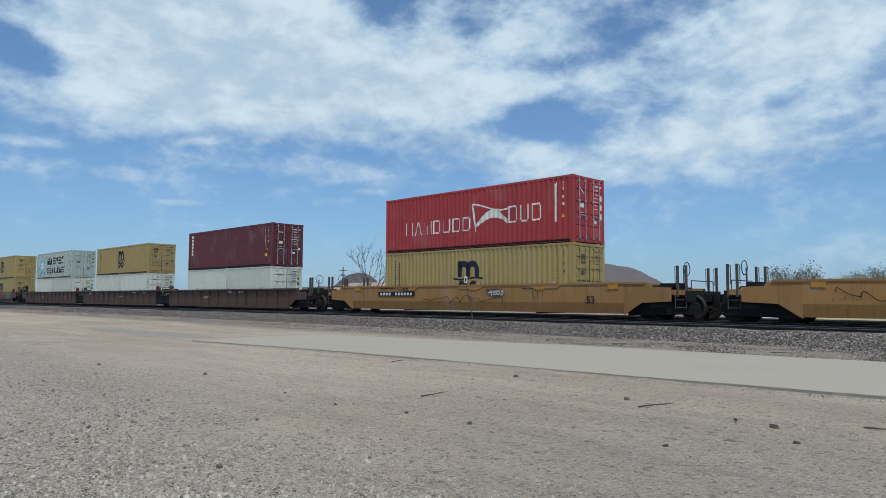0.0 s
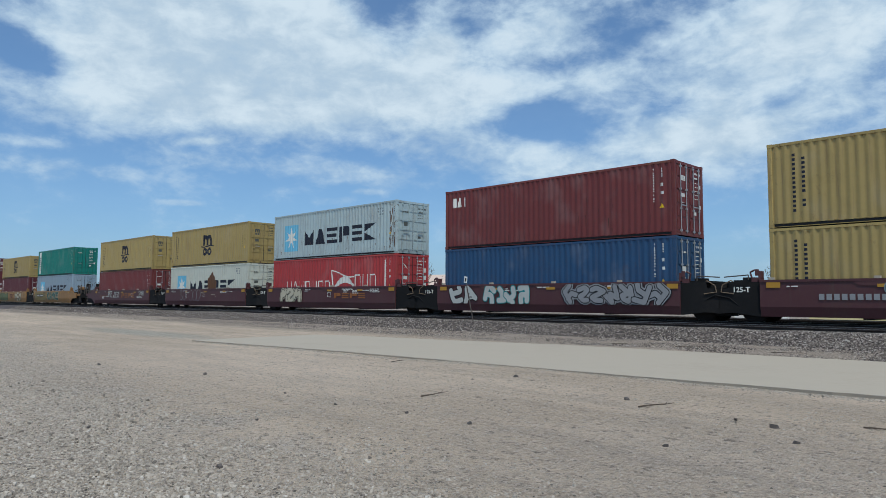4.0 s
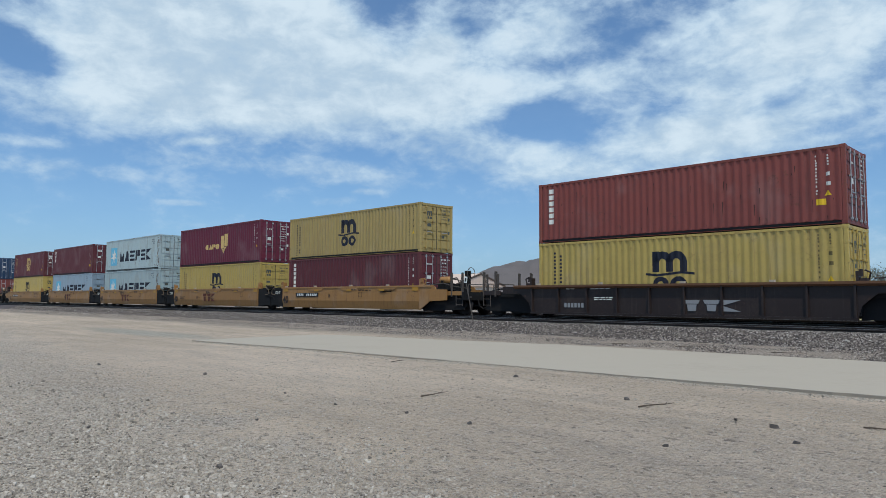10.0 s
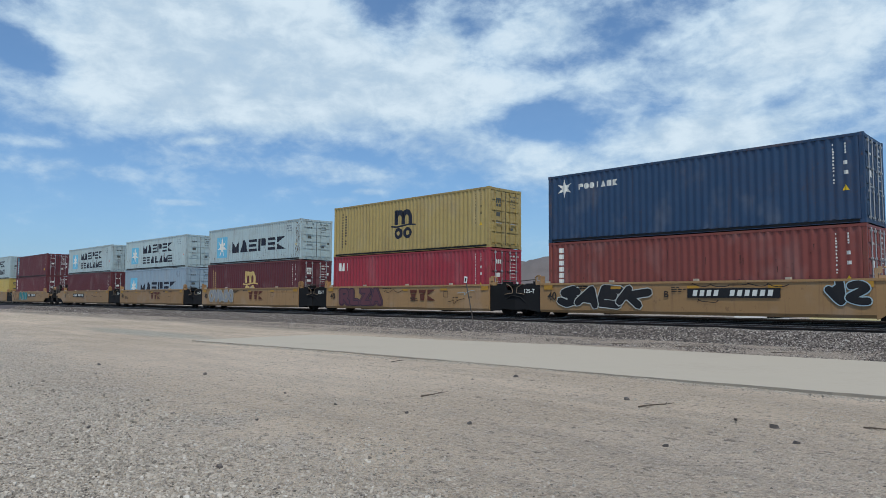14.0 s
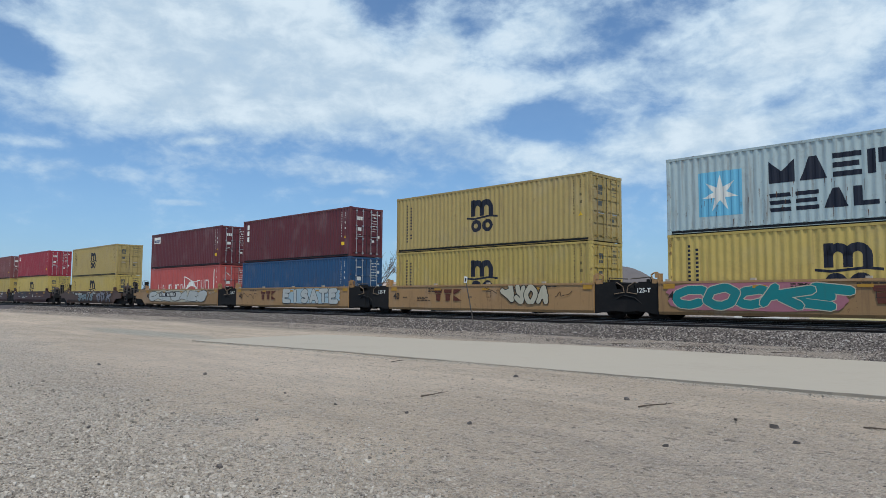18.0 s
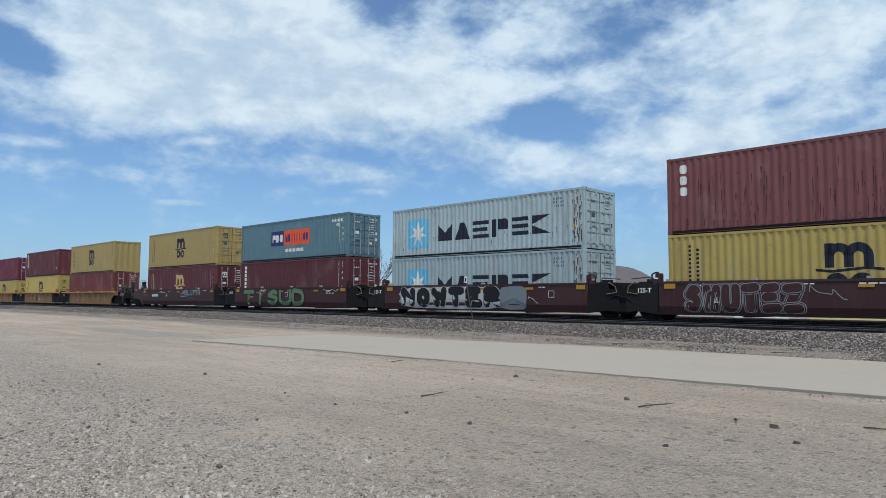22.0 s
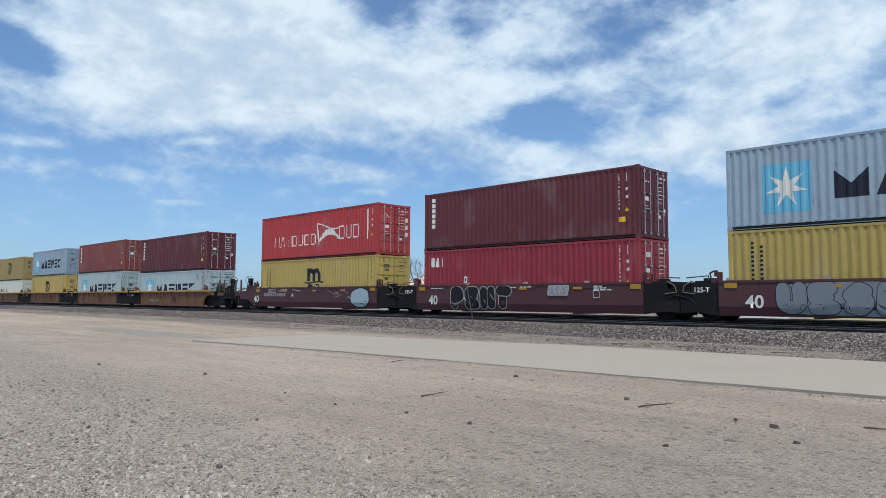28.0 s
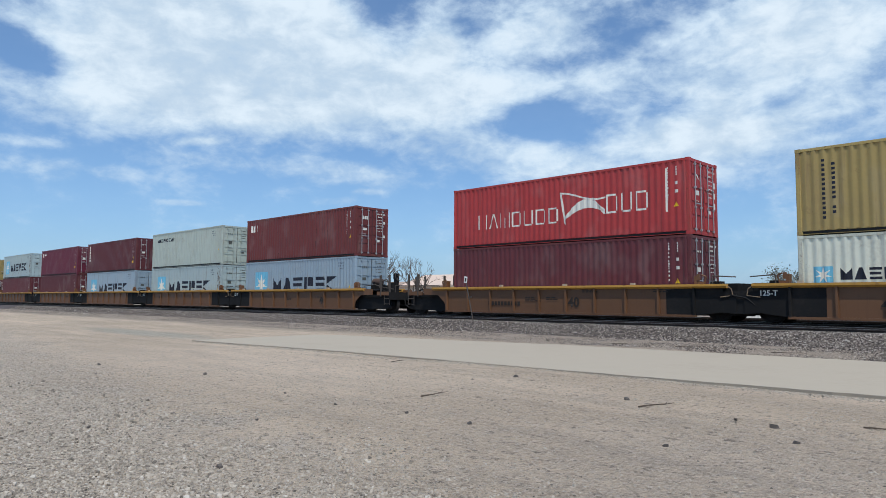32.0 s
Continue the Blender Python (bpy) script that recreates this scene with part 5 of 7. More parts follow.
def add_outer_end(car, sx, half, outer, top, body, brake):
    """Platform, rails, brake gear and coupler beyond the last well."""
    x0, x1 = half + 1.9, outer - 0.75
    pale = body.name in ("car_amber", "car_tan", "car_bronze")
    def P(x):
        return sx * x
    a, b = sorted((P(half), P(x1)))
    part("end_platform", Shape().box(a, -1.30, 0.86, b, 1.30, 1.0), FRAME, car)
    a, b = sorted((P(x0 - 0.05), P(x1)))
    part("platform_edge", Shape().box(a, -1.36, 0.96, b, -1.30, 1.16), body, car)
    a, b = sorted((P(x1), P(x1 + 0.10)))
    part("end_beam", Shape().box(a, -1.40, 0.72, b, 1.40, 1.12), FRAME, car)
    for y in (-1.33, 1.33):
        for x in (x0 + 0.25, x1 - 0.02):
            s = Shape().box(P(x) - 0.042, y - 0.042, 0.9, P(x) + 0.042, y + 0.042, 2.06, 0.01)
            s.path([(P(x), y, 2.02), (P(x - 0.10), y, 2.02), (P(x - 0.10), y, 1.35)], 0.016, 5)
            part("grab_post", s, GRAB, car)
    s = Shape().path([(P(x1), -0.95, 1.0), (P(x1), -0.95, 1.5), (P(x1), 0.95, 1.5), (P(x1), 0.95, 1.0)], 0.02, 6)
    part("end_rail", s, GRAB, car)
    lad = Shape()
    for y in (-1.34,):
        for x in (x1 - 0.45, x1 - 0.02):
            lad.rod((P(x), y, 0.45), (P(x), y, 1.1), 0.02, 5)
        for z in (0.5, 0.78):
            lad.rod((P(x1 - 0.45), y, z), (P(x1 - 0.02), y, z), 0.016, 5)
    part("step", lad, GRAB, car)
    if brake and half > 8:
        w = Shape().rod((P(x1 - 0.4), -0.6, 1.0), (P(x1 - 0.4), -0.6, 1.95), 0.035, 6)
        ring(w, (P(x1 - 0.33), -0.6, 1.95), 0.26, 0.018)
        part("brake_wheel", w, GRAB, car, "iron hand brake wheel")
        part("valve_box", Shape().box(P(half + 1.6) - 0.4, -0.9, 1.0, P(half + 1.6) + 0.4, -0.2, 1.42, 0.05), FRAME, car)
    elif brake:
        s = Shape().box(P(x1 - 0.5) - 0.07, -0.55, 1.0, P(x1 - 0.5) + 0.07, -0.30, 1.95)
        s.box(P(x1 - 0.5) - 0.11, -0.60, 1.86, P(x1 - 0.5) + 0.11, -0.28, 2.18, 0.04)
        s.rod((P(x1 - 0.9), -0.44, 1.02), (P(x1 - 0.5), -0.44, 1.85), 0.035, 6)
        stand = part("brake_stand", s, FRAME, car)
        w = Shape()
        cx = P(x1 - 0.28)
        ring(w, (cx, -0.44, 2.06), 0.28, 0.018)
        for k in range(3):
            q = k * 2.094
            w.rod((cx, -0.44, 2.06), (cx, -0.44 + 0.28 * math.cos(q), 2.06 + 0.28 * math.sin(q)), 0.012, 5)
        w.rod((cx, -0.44, 2.06), (P(x1 - 0.45), -0.44, 2.06), 0.03, 6)
        part("brake_wheel", w, GRAB, stand, "iron hand brake wheel")
        if sx > 0:
            r = Shape().lathe([(0.05, -0.38), (0.15, -0.35), (0.20, -0.27), (0.20, 0.27), (0.15, 0.35), (0.05, 0.38)], (P(half + 1.05), -0.62, 1.72), "x", 14)
            part("air_reservoir", r, body if pale and half > 6 and top > 1.35 else RUST, car, "weathered air reservoir", smooth=True)
        part("reservoir_bracket", Shape().box(P(half + 1.05) - 0.40, -0.80, 1.0, P(half + 1.05) + 0.40, -0.40, 1.58).box(P(half + 1.05) - 0.06, -0.92, 1.0, P(half + 1.05) + 0.06, -0.86, 1.72), FRAME, car)
        part("brake_pipe", Shape().path([(P(half + 1.5), -0.62, 1.80), (P(half + 1.8), -0.6, 1.84), (P(half + 2.0), -0.6, 1.55), (P(x1 - 0.5), -0.5, 1.62)], 0.035, 6)
             .path([(P(half + 0.4), -1.1, 1.48), (P(half + 1.4), -1.15, 1.56), (P(half + 2.1), -1.1, 1.40), (P(x1), -1.1, 1.30)], 0.026, 6)
             .path([(P(half + 1.7), -0.9, 1.2), (P(half + 1.75), -0.9, 1.78), (P(half + 2.25), -0.8, 1.70), (P(half + 2.3), -0.8, 1.1)], 0.022, 5), GRAB, car)
        part("valve_box", Shape().box(P(half + 1.85) - 0.26, -0.80, 1.0, P(half + 1.85) + 0.26, -0.15, 1.52, 0.05).box(P(half + 2.3) - 0.14, -0.7, 1.0, P(half + 2.3) + 0.14, -0.3, 1.68, 0.04), FRAME, car)
    if half < 8:
        lock_gear(car, sx, half, top, body)
    part("cross_rod", Shape().path([(P(half + 0.3), -1.2, 1.30), (P(x0 + 0.2), -1.15, 1.24), (P(x1 - 0.3), -1.2, 1.12)], 0.035, 6), FRAME, car)
    part("foot_board", Shape().box(min(P(half + 0.2), P(x0)), -1.25, 1.22, max(P(half + 0.2), P(x0)), 0.4, 1.27), FRAME, car)
    # added black sheet that fills the dark space between end panel and truck
    part("truck_skirt", Shape().prism([(P(half + 0.02), 0.16), (P(half + 0.02), 0.90), (P(x1 - 0.05), 0.90), (P(x1 - 0.15), 0.46), (P(half + 2.9), 0.26)], "y", -1.22, -1.17), FRAME, car)
    a, b = sorted((P(x1), P(outer - 0.02)))
    part("coupler", Shape().box(a, -0.13, 0.72, b, 0.13, 0.98, 0.04).box(min(P(outer - 0.3), P(outer)), -0.2, 0.66, max(P(outer - 0.3), P(outer)), 0.2, 1.0, 0.06), FRAME, car)
    h = Shape()
    pts = [(P(x1 + 0.1), -0.35, 0.75), (P(x1 + 0.2), -0.35, 0.45), (P(outer - 0.35), -0.3, 0.30), (P(outer - 0.05), -0.28, 0.42)]
    h.path(pts, 0.035, 6)
    part("air_hose", h, FRAME, car)
    add_truck(car, P(half + 1.55))


def lock_gear(car, sx, half, top, body):
    """Corner guide and lever at the end of the well."""
    def P(x):
        return sx * x
    def B(s, xa, ya, za, xb, yb, zb, c=0.0):
        s.box(min(P(xa), P(xb)), ya, za, max(P(xa), P(xb)), yb, zb, c)
    s = Shape()
    B(s, half - 0.04, -1.47, top + 0.05, half + 0.05, -1.20, top + 0.36)
    B(s, half + 0.05, -1.44, top - 0.02, half + 0.30, -1.24, top + 0.14, 0.02)
    B(s, half + 0.05, -1.46, top + 0.20, half + 0.16, -1.38, top + 0.42)
    s.path([(P(half + 0.30), -1.34, top + 0.1), (P(half + 0.36), -1.36, top + 0.32), (P(half + 0.20), -1.38, top + 0.40)], 0.03, 6)
    part("lock_lever", s, body, car)


def add_inner_end(car, sx, half, inner, top, body, truck):
    def P(x):
        return sx * x
    def B(s, xa, ya, za, xb, yb, zb, c=0.0):
        return s.box(min(P(xa), P(xb)), ya, za, max(P(xa), P(xb)), yb, zb, c)
    a, b = sorted((P(half), P(inner - 0.02)))
    part("end_platform", Shape().box(a, -1.30, 0.92, b, 1.30, 1.10), FRAME, car)
    for sy in (-1, 1):
        s = Shape().prism([(P(half), 0.22), (P(half), top - 0.01), (P(half + 0.95), top + 0.01), (P(half + 1.0), top - 0.22), (P(inner - 0.05), top - 0.26), (P(inner - 0.05), 0.30), (P(half + 0.9), 0.34)], "y", sy * 1.42 - 0.02, sy * 1.42 + 0.02)
        part("end_plate", s, FRAME, car)
    lock_gear(car, sx, half, top, body)
    s = B(Shape(), half + 0.1, -1.30, top - 0.02, half + 0.95, 1.30, top + 0.06)
    B(s, half + 0.35, -1.05, top + 0.06, half + 0.75, -0.65, top + 0.16, 0.04)
    part("cross_walk", s, FRAME, car)
    part("joint_cover", B(Shape(), half + 0.5, -0.9, 1.1, inner - 0.1, 0.8, 1.38, 0.1), FRAME, car)
    s = Shape().path([(P(half + 0.5), -1.15, 1.1), (P(half + 0.5), -1.15, 1.66), (P(inner - 0.15), -1.15, 1.60)], 0.022, 5)
    part("hand_rail", s, GRAB, car)
    if sx < 0:
        me = lettering("125-T", 0.25)
        me.materials.clear()
        me.materials.append(CHALK)
        part("stencil_load", me, CHALK, car, at=pose(-half - 0.95, -1.444, top - 0.36))
    part("air_hose", Shape().path([(P(half + 0.8), -1.28, top - 0.12), (P(half + 1.0), -1.45, top + 0.05), (P(half + 1.3), -1.47, top - 0.12), (P(half + 1.35), -1.46, top - 0.36), (P(half + 0.9), -1.47, top - 0.42)], 0.018, 6), HOSE, car)
    if truck:
        s = B(Shape(), inner - 0.55, -1.36, 0.42, inner + 0.50, 1.36, top - 0.28, 0.1)
        B(s, inner - 0.25, -1.40, 0.30, inner + 0.25, -1.34, top - 0.20)
        s.path([(P(inner - 0.7), -1.40, 0.7), (P(inner - 0.2), -1.46, 0.95), (P(inner + 0.3), -1.44, 0.85), (P(inner + 0.6), -1.42, 0.6)], 0.03, 6)
        part("drawbar_joint", s, FRAME, car)
        add_truck(car, P(inner))


FOLD = {"amber": 0.66, "tan": 0.34, "oxide": 0.54}      # height of the crease along the sides
NOW = {"fold": 0.56, "lean": 0.0}


def build_car(style, tone, half, left, right, inner, outer, top, chord):
    """One well of a stack car. left, right: 'in' at a shared truck, 'out' at a coupler."""
    body = CAR_PAINT[tone]
    car = new("well_car")
    tagged(car, "%s %s-sided container well car on the rails" % (CAR_SAY[tone], "smooth" if style == "slab" else "ribbed"), "rail car", "well cars of the train")
    for sy in (-1, 1):
        if style == "slab":
            f = FOLD.get(tone, 0.56)
            low = 1.45 if tone == "tan" else 1.42
            prof = [(1.50, top), (1.50, f), (low, 0.23), (low - 0.04, 0.23), (1.45, f), (1.45, top)]
        else:
            prof = [(1.44, top), (1.44, 0.20), (1.38, 0.20), (1.38, top)]
        part("side_panel", Shape().prism([(sy * a, z) for a, z in prof], "x", -half, half), body, car)
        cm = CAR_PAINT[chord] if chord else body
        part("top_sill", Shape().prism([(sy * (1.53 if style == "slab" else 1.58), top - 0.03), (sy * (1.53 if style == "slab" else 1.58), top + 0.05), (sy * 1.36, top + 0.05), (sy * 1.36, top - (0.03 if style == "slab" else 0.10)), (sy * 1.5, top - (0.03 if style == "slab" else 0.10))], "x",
                                        -half - ((0 if style == "slab" else inner - half - 0.35) if left == "in" else 0.9), half + ((0 if style == "slab" else inner - half - 0.35) if right == "in" else 0.9)), cm, car)
        if style == "rib" and half < 7:
            for sx in [q for q, end in ((-1, left), (1, right)) if end == "in"]:
                x0, x1 = sorted((sx * (half - 1.15), sx * (half + 0.02)))
                y0, y1 = sorted((sy * 1.43, sy * 1.45))
                part("end_section", Shape().box(x0, y0, 0.24, x1, y1, top - 0.10), FRAME, car, "black painted end section")
        if style == "rib":
            part("bottom_sill", Shape().box(-half, min(sy * 1.36, sy * 1.52), 0.16, half, max(sy * 1.36, sy * 1.52), 0.24), body, car)
            n = int(2 * half / 1.28)
            rib = Shape().prism([(-0.05, 0), (0.05, 0), (0.035, 0.09), (-0.035, 0.09)], "z", 0.24, top - 0.03)
            rm, black_rib = rib.mesh("rib", body), rib.mesh("rib", FRAME)
            for k in range(n + 1 if sy < 0 else 0):
                rx = -half + 0.06 + (2 * half - 0.12) * k / n
                black = half < 7 and abs(rx) > half - 1.2 and (left if rx < 0 else right) == "in"
                part("rib", black_rib if black else rm, body, car, at=pose(rx, sy * 1.44, 0, 0, 0, 180 if sy < 0 else 0))
        else:
            for k in ((-0.56, -0.05, 0.46) if sy < 0 and tone in ("amber", "rose") else ()):
                s = Shape().prism([(half * k, top - 0.02), (half * k + 1.7, top - 0.02), (half * k + 1.5, top - 0.17), (half * k + 0.2, top - 0.17)], "y", sy * 1.50 - (0.022 if sy < 0 else 0.0), sy * 1.50 + (0.022 if sy > 0 else 0.0))
                part("side_pad", s, body, car)
        for sx, end in ((-1, left), (1, right)):
            if end == "out":
                e = half + 1.95
                o = [(sx * (half - 0.02), top), (sx * (half + 1.1), top - 0.01), (sx * (half + 1.2), top - 0.16), (sx * e, top - 0.18), (sx * e, 0.72), (sx * (half + 0.75), 0.66), (sx * (half + 0.05), 0.22), (sx * (half - 0.02), 0.19)]
                y0, y1 = sorted((sy * 1.44, sy * (1.495 if style == "slab" else 1.47)))
                if style == "rib" and half < 7:
                    o = [(sx * (half - 0.02), top), (sx * (half + 1.6), top), (sx * (half + 1.6), top - 0.30), (sx * (half + 0.55), top - 0.34), (sx * (half + 0.12), 0.62), (sx * (half - 0.02), 0.20)]
                part("end_panel", Shape().prism(o, "y", y0, y1), body, car)
    part("well_floor", Shape().box(-half, -1.26, 0.25, half, 1.26, 0.32), FRAME, car)
    for k in (-0.94, -0.45, 0.1, 0.6):
        part("guide_lug", Shape().box(half * k - 0.10, -1.50, top + 0.05, half * k + 0.10, -1.38, top + 0.13, 0.02), LUG, car)
    for k in (-0.5, 0.5):
        part("cross_beam", Shape().box(half * k - 0.15, -1.3, 0.18, half * k + 0.15, 1.3, 0.26), FRAME, car)
    for sx in (-1, 1):
        a, b = sorted((sx * half, sx * (half + 0.06)))
        part("bulkhead", Shape().box(a, -1.38, 0.3, b, 1.38, top - 0.04), FRAME, car)
    for sx, end in ((-1, left), (1, right)):
        if end == "in":
            add_inner_end(car, sx, half, inner, top, CAR_PAINT[tone], sx > 0)
        else:
            add_outer_end(car, sx, half, outer, top, body, sx > 0 or style == "slab")
    return car


def side_y(style):
    return -1.50 if style == "slab" else -1.44


def add_plate(car, style, x, z=1.02, w=2.6, half=0.115, proud=0.0305):
    """Dark number plate with leaning light bars."""
    y = side_y(style)
    p = part("number_plate", decal([rect(x, z - half, x + w, z + half)], False, y, proud), BLACK, car, "black number plate with white bars")
    t, bars = half * 0.62, []
    step = w * 0.079
    for k in list(range(4)) + list(range(5, 11)):
        a = x + w * 0.06 + step * k + (0.0 if k < 5 else step * 0.25)
        bars.append([(a, z - t), (a + step * 0.62, z - t), (a + step * 0.62 + t * 0.4, z + t), (a + t * 0.4, z + t)])
    part("plate_bars", decal(bars, False, y, proud + 0.004), CHALK, p)["kind"] = "stuff"


def add_brand(car, style, x, z, ink, n=3, h=0.34, w=1.5):
    part("company_marking", decal([p for b in blocks(x, z, w, h, "yyq" if n == 3 else "cecs", 0.16) for p in b], False, side_y(style), 0.026), ink, car, "row of faded block shapes")


def add_text(car, style, text, size, x, z, ink):
    me = lettering(text, size)
    me.materials.clear()
    me.materials.append(ink)
    part("stencil_" + ("size" if text.isdigit() else "load"), me, ink, car, at=pose(x, side_y(style) - 0.027, z))


def add_reflectors(car, style, half):
    for k in (-0.965, -0.45, 0.05, 0.5, 0.92):
        big = 0.18 if abs(k) > 0.8 else 0.10
        part("reflector", decal([rect(half * k, 1.20, half * k + 0.45, 1.20 + big)], False, side_y(style), 0.027), REFLECT, car)


def add_number(car, style, x, z, w, h, ink, n=6):
    """A row of plain bars where a number stands."""
    part("number_bars", decal([rect(x + w * k / n, z, x + w * (k + 0.72) / n, z + h) for k in range(n)], False, side_y(style), 0.026), ink, car)["kind"] = "stuff"


def add_small_print(car, style, half, seed, ink):
    """Rows of tiny stencilled bars and a boxed panel."""
    rng = random.Random(seed)
    out = []
    for k in range(6):
        x, z = rng.uniform(-half + 0.7, half - 1.6), rng.choice((0.84, 1.22, 1.28, 1.3))
        for r in range(rng.choice((1, 1, 2, 3))):
            q = x
            for m in range(rng.randint(2, 4)):
                ww = rng.uniform(0.08, 0.26)
                out.append(rect(q, z - 0.075 * r, q + ww, z - 0.075 * r + 0.042))
                q += ww + 0.05
    x = rng.uniform(0, half - 1.0)
    for r in () if style == "rib" else (rect(x, 0.86, x + 0.30, 0.88), rect(x, 1.13, x + 0.30, 1.15), rect(x, 0.88, x + 0.02, 1.13), rect(x + 0.28, 0.88, x + 0.30, 1.13)):
        out.append(r)
    part("stencil_print", decal(out, False, side_y(style), 0.0262), ink, car)["kind"] = "stuff"


# centre lines of sprayed forms, in a unit square
FORMS = [
    [[(0.15, 0.05), (0.2, 0.6), (0.35, 0.95), (0.7, 0.8), (0.75, 0.5), (0.3, 0.45)], [(0.4, 0.4), (0.85, 0.05)]],
    [[(0.85, 0.85), (0.4, 0.95), (0.15, 0.7), (0.5, 0.5), (0.85, 0.28), (0.5, 0.05), (0.1, 0.18)]],
    [[(0.5, 0.95), (0.12, 0.6), (0.2, 0.15), (0.6, 0.05), (0.9, 0.4), (0.75, 0.85), (0.5, 0.95)]],
    [[(0.1, 0.9), (0.25, 0.15), (0.5, 0.6), (0.75, 0.1), (0.95, 0.95)]],
    [[(0.1, 0.92), (0.9, 0.85)], [(0.5, 0.88), (0.4, 0.4), (0.6, 0.02)]],
    [[(0.2, 0.95), (0.15, 0.05), (0.85, 0.1)], [(0.2, 0.55), (0.7, 0.6), (0.85, 0.95)]],
    [[(0.1, 0.05), (0.45, 0.95), (0.65, 0.5), (0.9, 0.0)], [(0.25, 0.35), (0.75, 0.3)]],
]


# strokes of sprayed capitals, each point two digits across and up
CAPITALS = {
    "A": "00 49 90/23 73", "B": "00 09 69 87 75 05/55 83 70 00", "C": "87 69 28 05 12 30 60 82", "D": "00 09 59 87 82 50 00", "E": "90 00 09 89/05 65", "G": "87 59 17 03 20 60 83 54",
    "I": "40 49", "K": "00 09/04 99/34 90", "L": "09 00 80", "M": "00 09 45 99 90", "N": "00 09 90 99", "O": "49 17 12 40 60 82 87 59 49", "P": "00 09 69 87 75 04",
    "R": "00 09 69 87 75 04/44 90", "S": "88 59 27 16 55 84 82 50 11", "T": "09 99/49 40", "U": "09 02 30 60 92 99", "V": "09 40 99", "W": "09 20 46 70 99", "Z": "09 99 00 90",
}


def recede(z):
    """How far the side falls back below its crease."""
    return max(0.0, NOW["fold"] - z) / max(0.05, NOW["fold"] - 0.23) * NOW["lean"]


def capsule(s, a, b, r, y, blunt, lim):
    """One sprayed dash with rounded or blunt ends."""
    d = math.hypot(b[0] - a[0], b[1] - a[1]) or 1.0
    a0 = math.atan2(b[1] - a[1], b[0] - a[0])
    m = 3 if blunt else 6
    out = []
    for p, turn in ((b, -math.pi / 2), (a, math.pi / 2)):
        for j in range(m + 1):
            q = a0 + turn + math.pi * j / m
            z = max(lim[0], min(lim[1], p[1] + r * math.sin(q)))
            out.append((p[0] + r * math.cos(q), y + recede(z), z))
    s.face(out)


def smoothed(pts):
    q = [pts[0]] + list(pts) + [pts[-1]]
    line = []
    for k in range(1, len(q) - 2):
        for j in range(3):
            t = j / 3
            line.append(tuple(0.5 * (2 * q[k][c] + (q[k + 1][c] - q[k - 1][c]) * t + (2 * q[k - 1][c] - 5 * q[k][c] + 4 * q[k + 1][c] - q[k + 2][c]) * t * t
                                     + (3 * q[k][c] - q[k - 1][c] - 3 * q[k + 1][c] + q[k + 2][c]) * t ** 3) for c in (0, 1)))
    return line + [tuple(pts[-1])]


def add_haze(car, style, x, w, z0, z1, paint_mat, seed, depth=0.0235):
    """An uneven field of sprayed paint."""
    rng = random.Random(seed)
    rim = []
    for k in range(40):
        a = 2 * math.pi * k / 40
        c, d = math.cos(a), math.sin(a)
        q = 1 / (abs(c) ** 5 + abs(d) ** 5) ** 0.2 * rng.uniform(0.93, 1.0)
        rim.append((x + w / 2 * (1 + q * c), max(z0, min(z1, (z0 + z1) / 2 + (z1 - z0) / 2 * q * d))))
    s = Shape()
    mid = (x + w / 2, (z0 + z1) / 2)
    for a, b in zip(rim, rim[1:] + rim[:1]):
        s.face([(p[0], side_y(style) - depth + recede(p[1]), p[1]) for p in (mid, b, a)])
    part("paint_haze", raw_mesh(s, "paint_haze", paint_mat), paint_mat, car, "uneven field of sprayed paint")


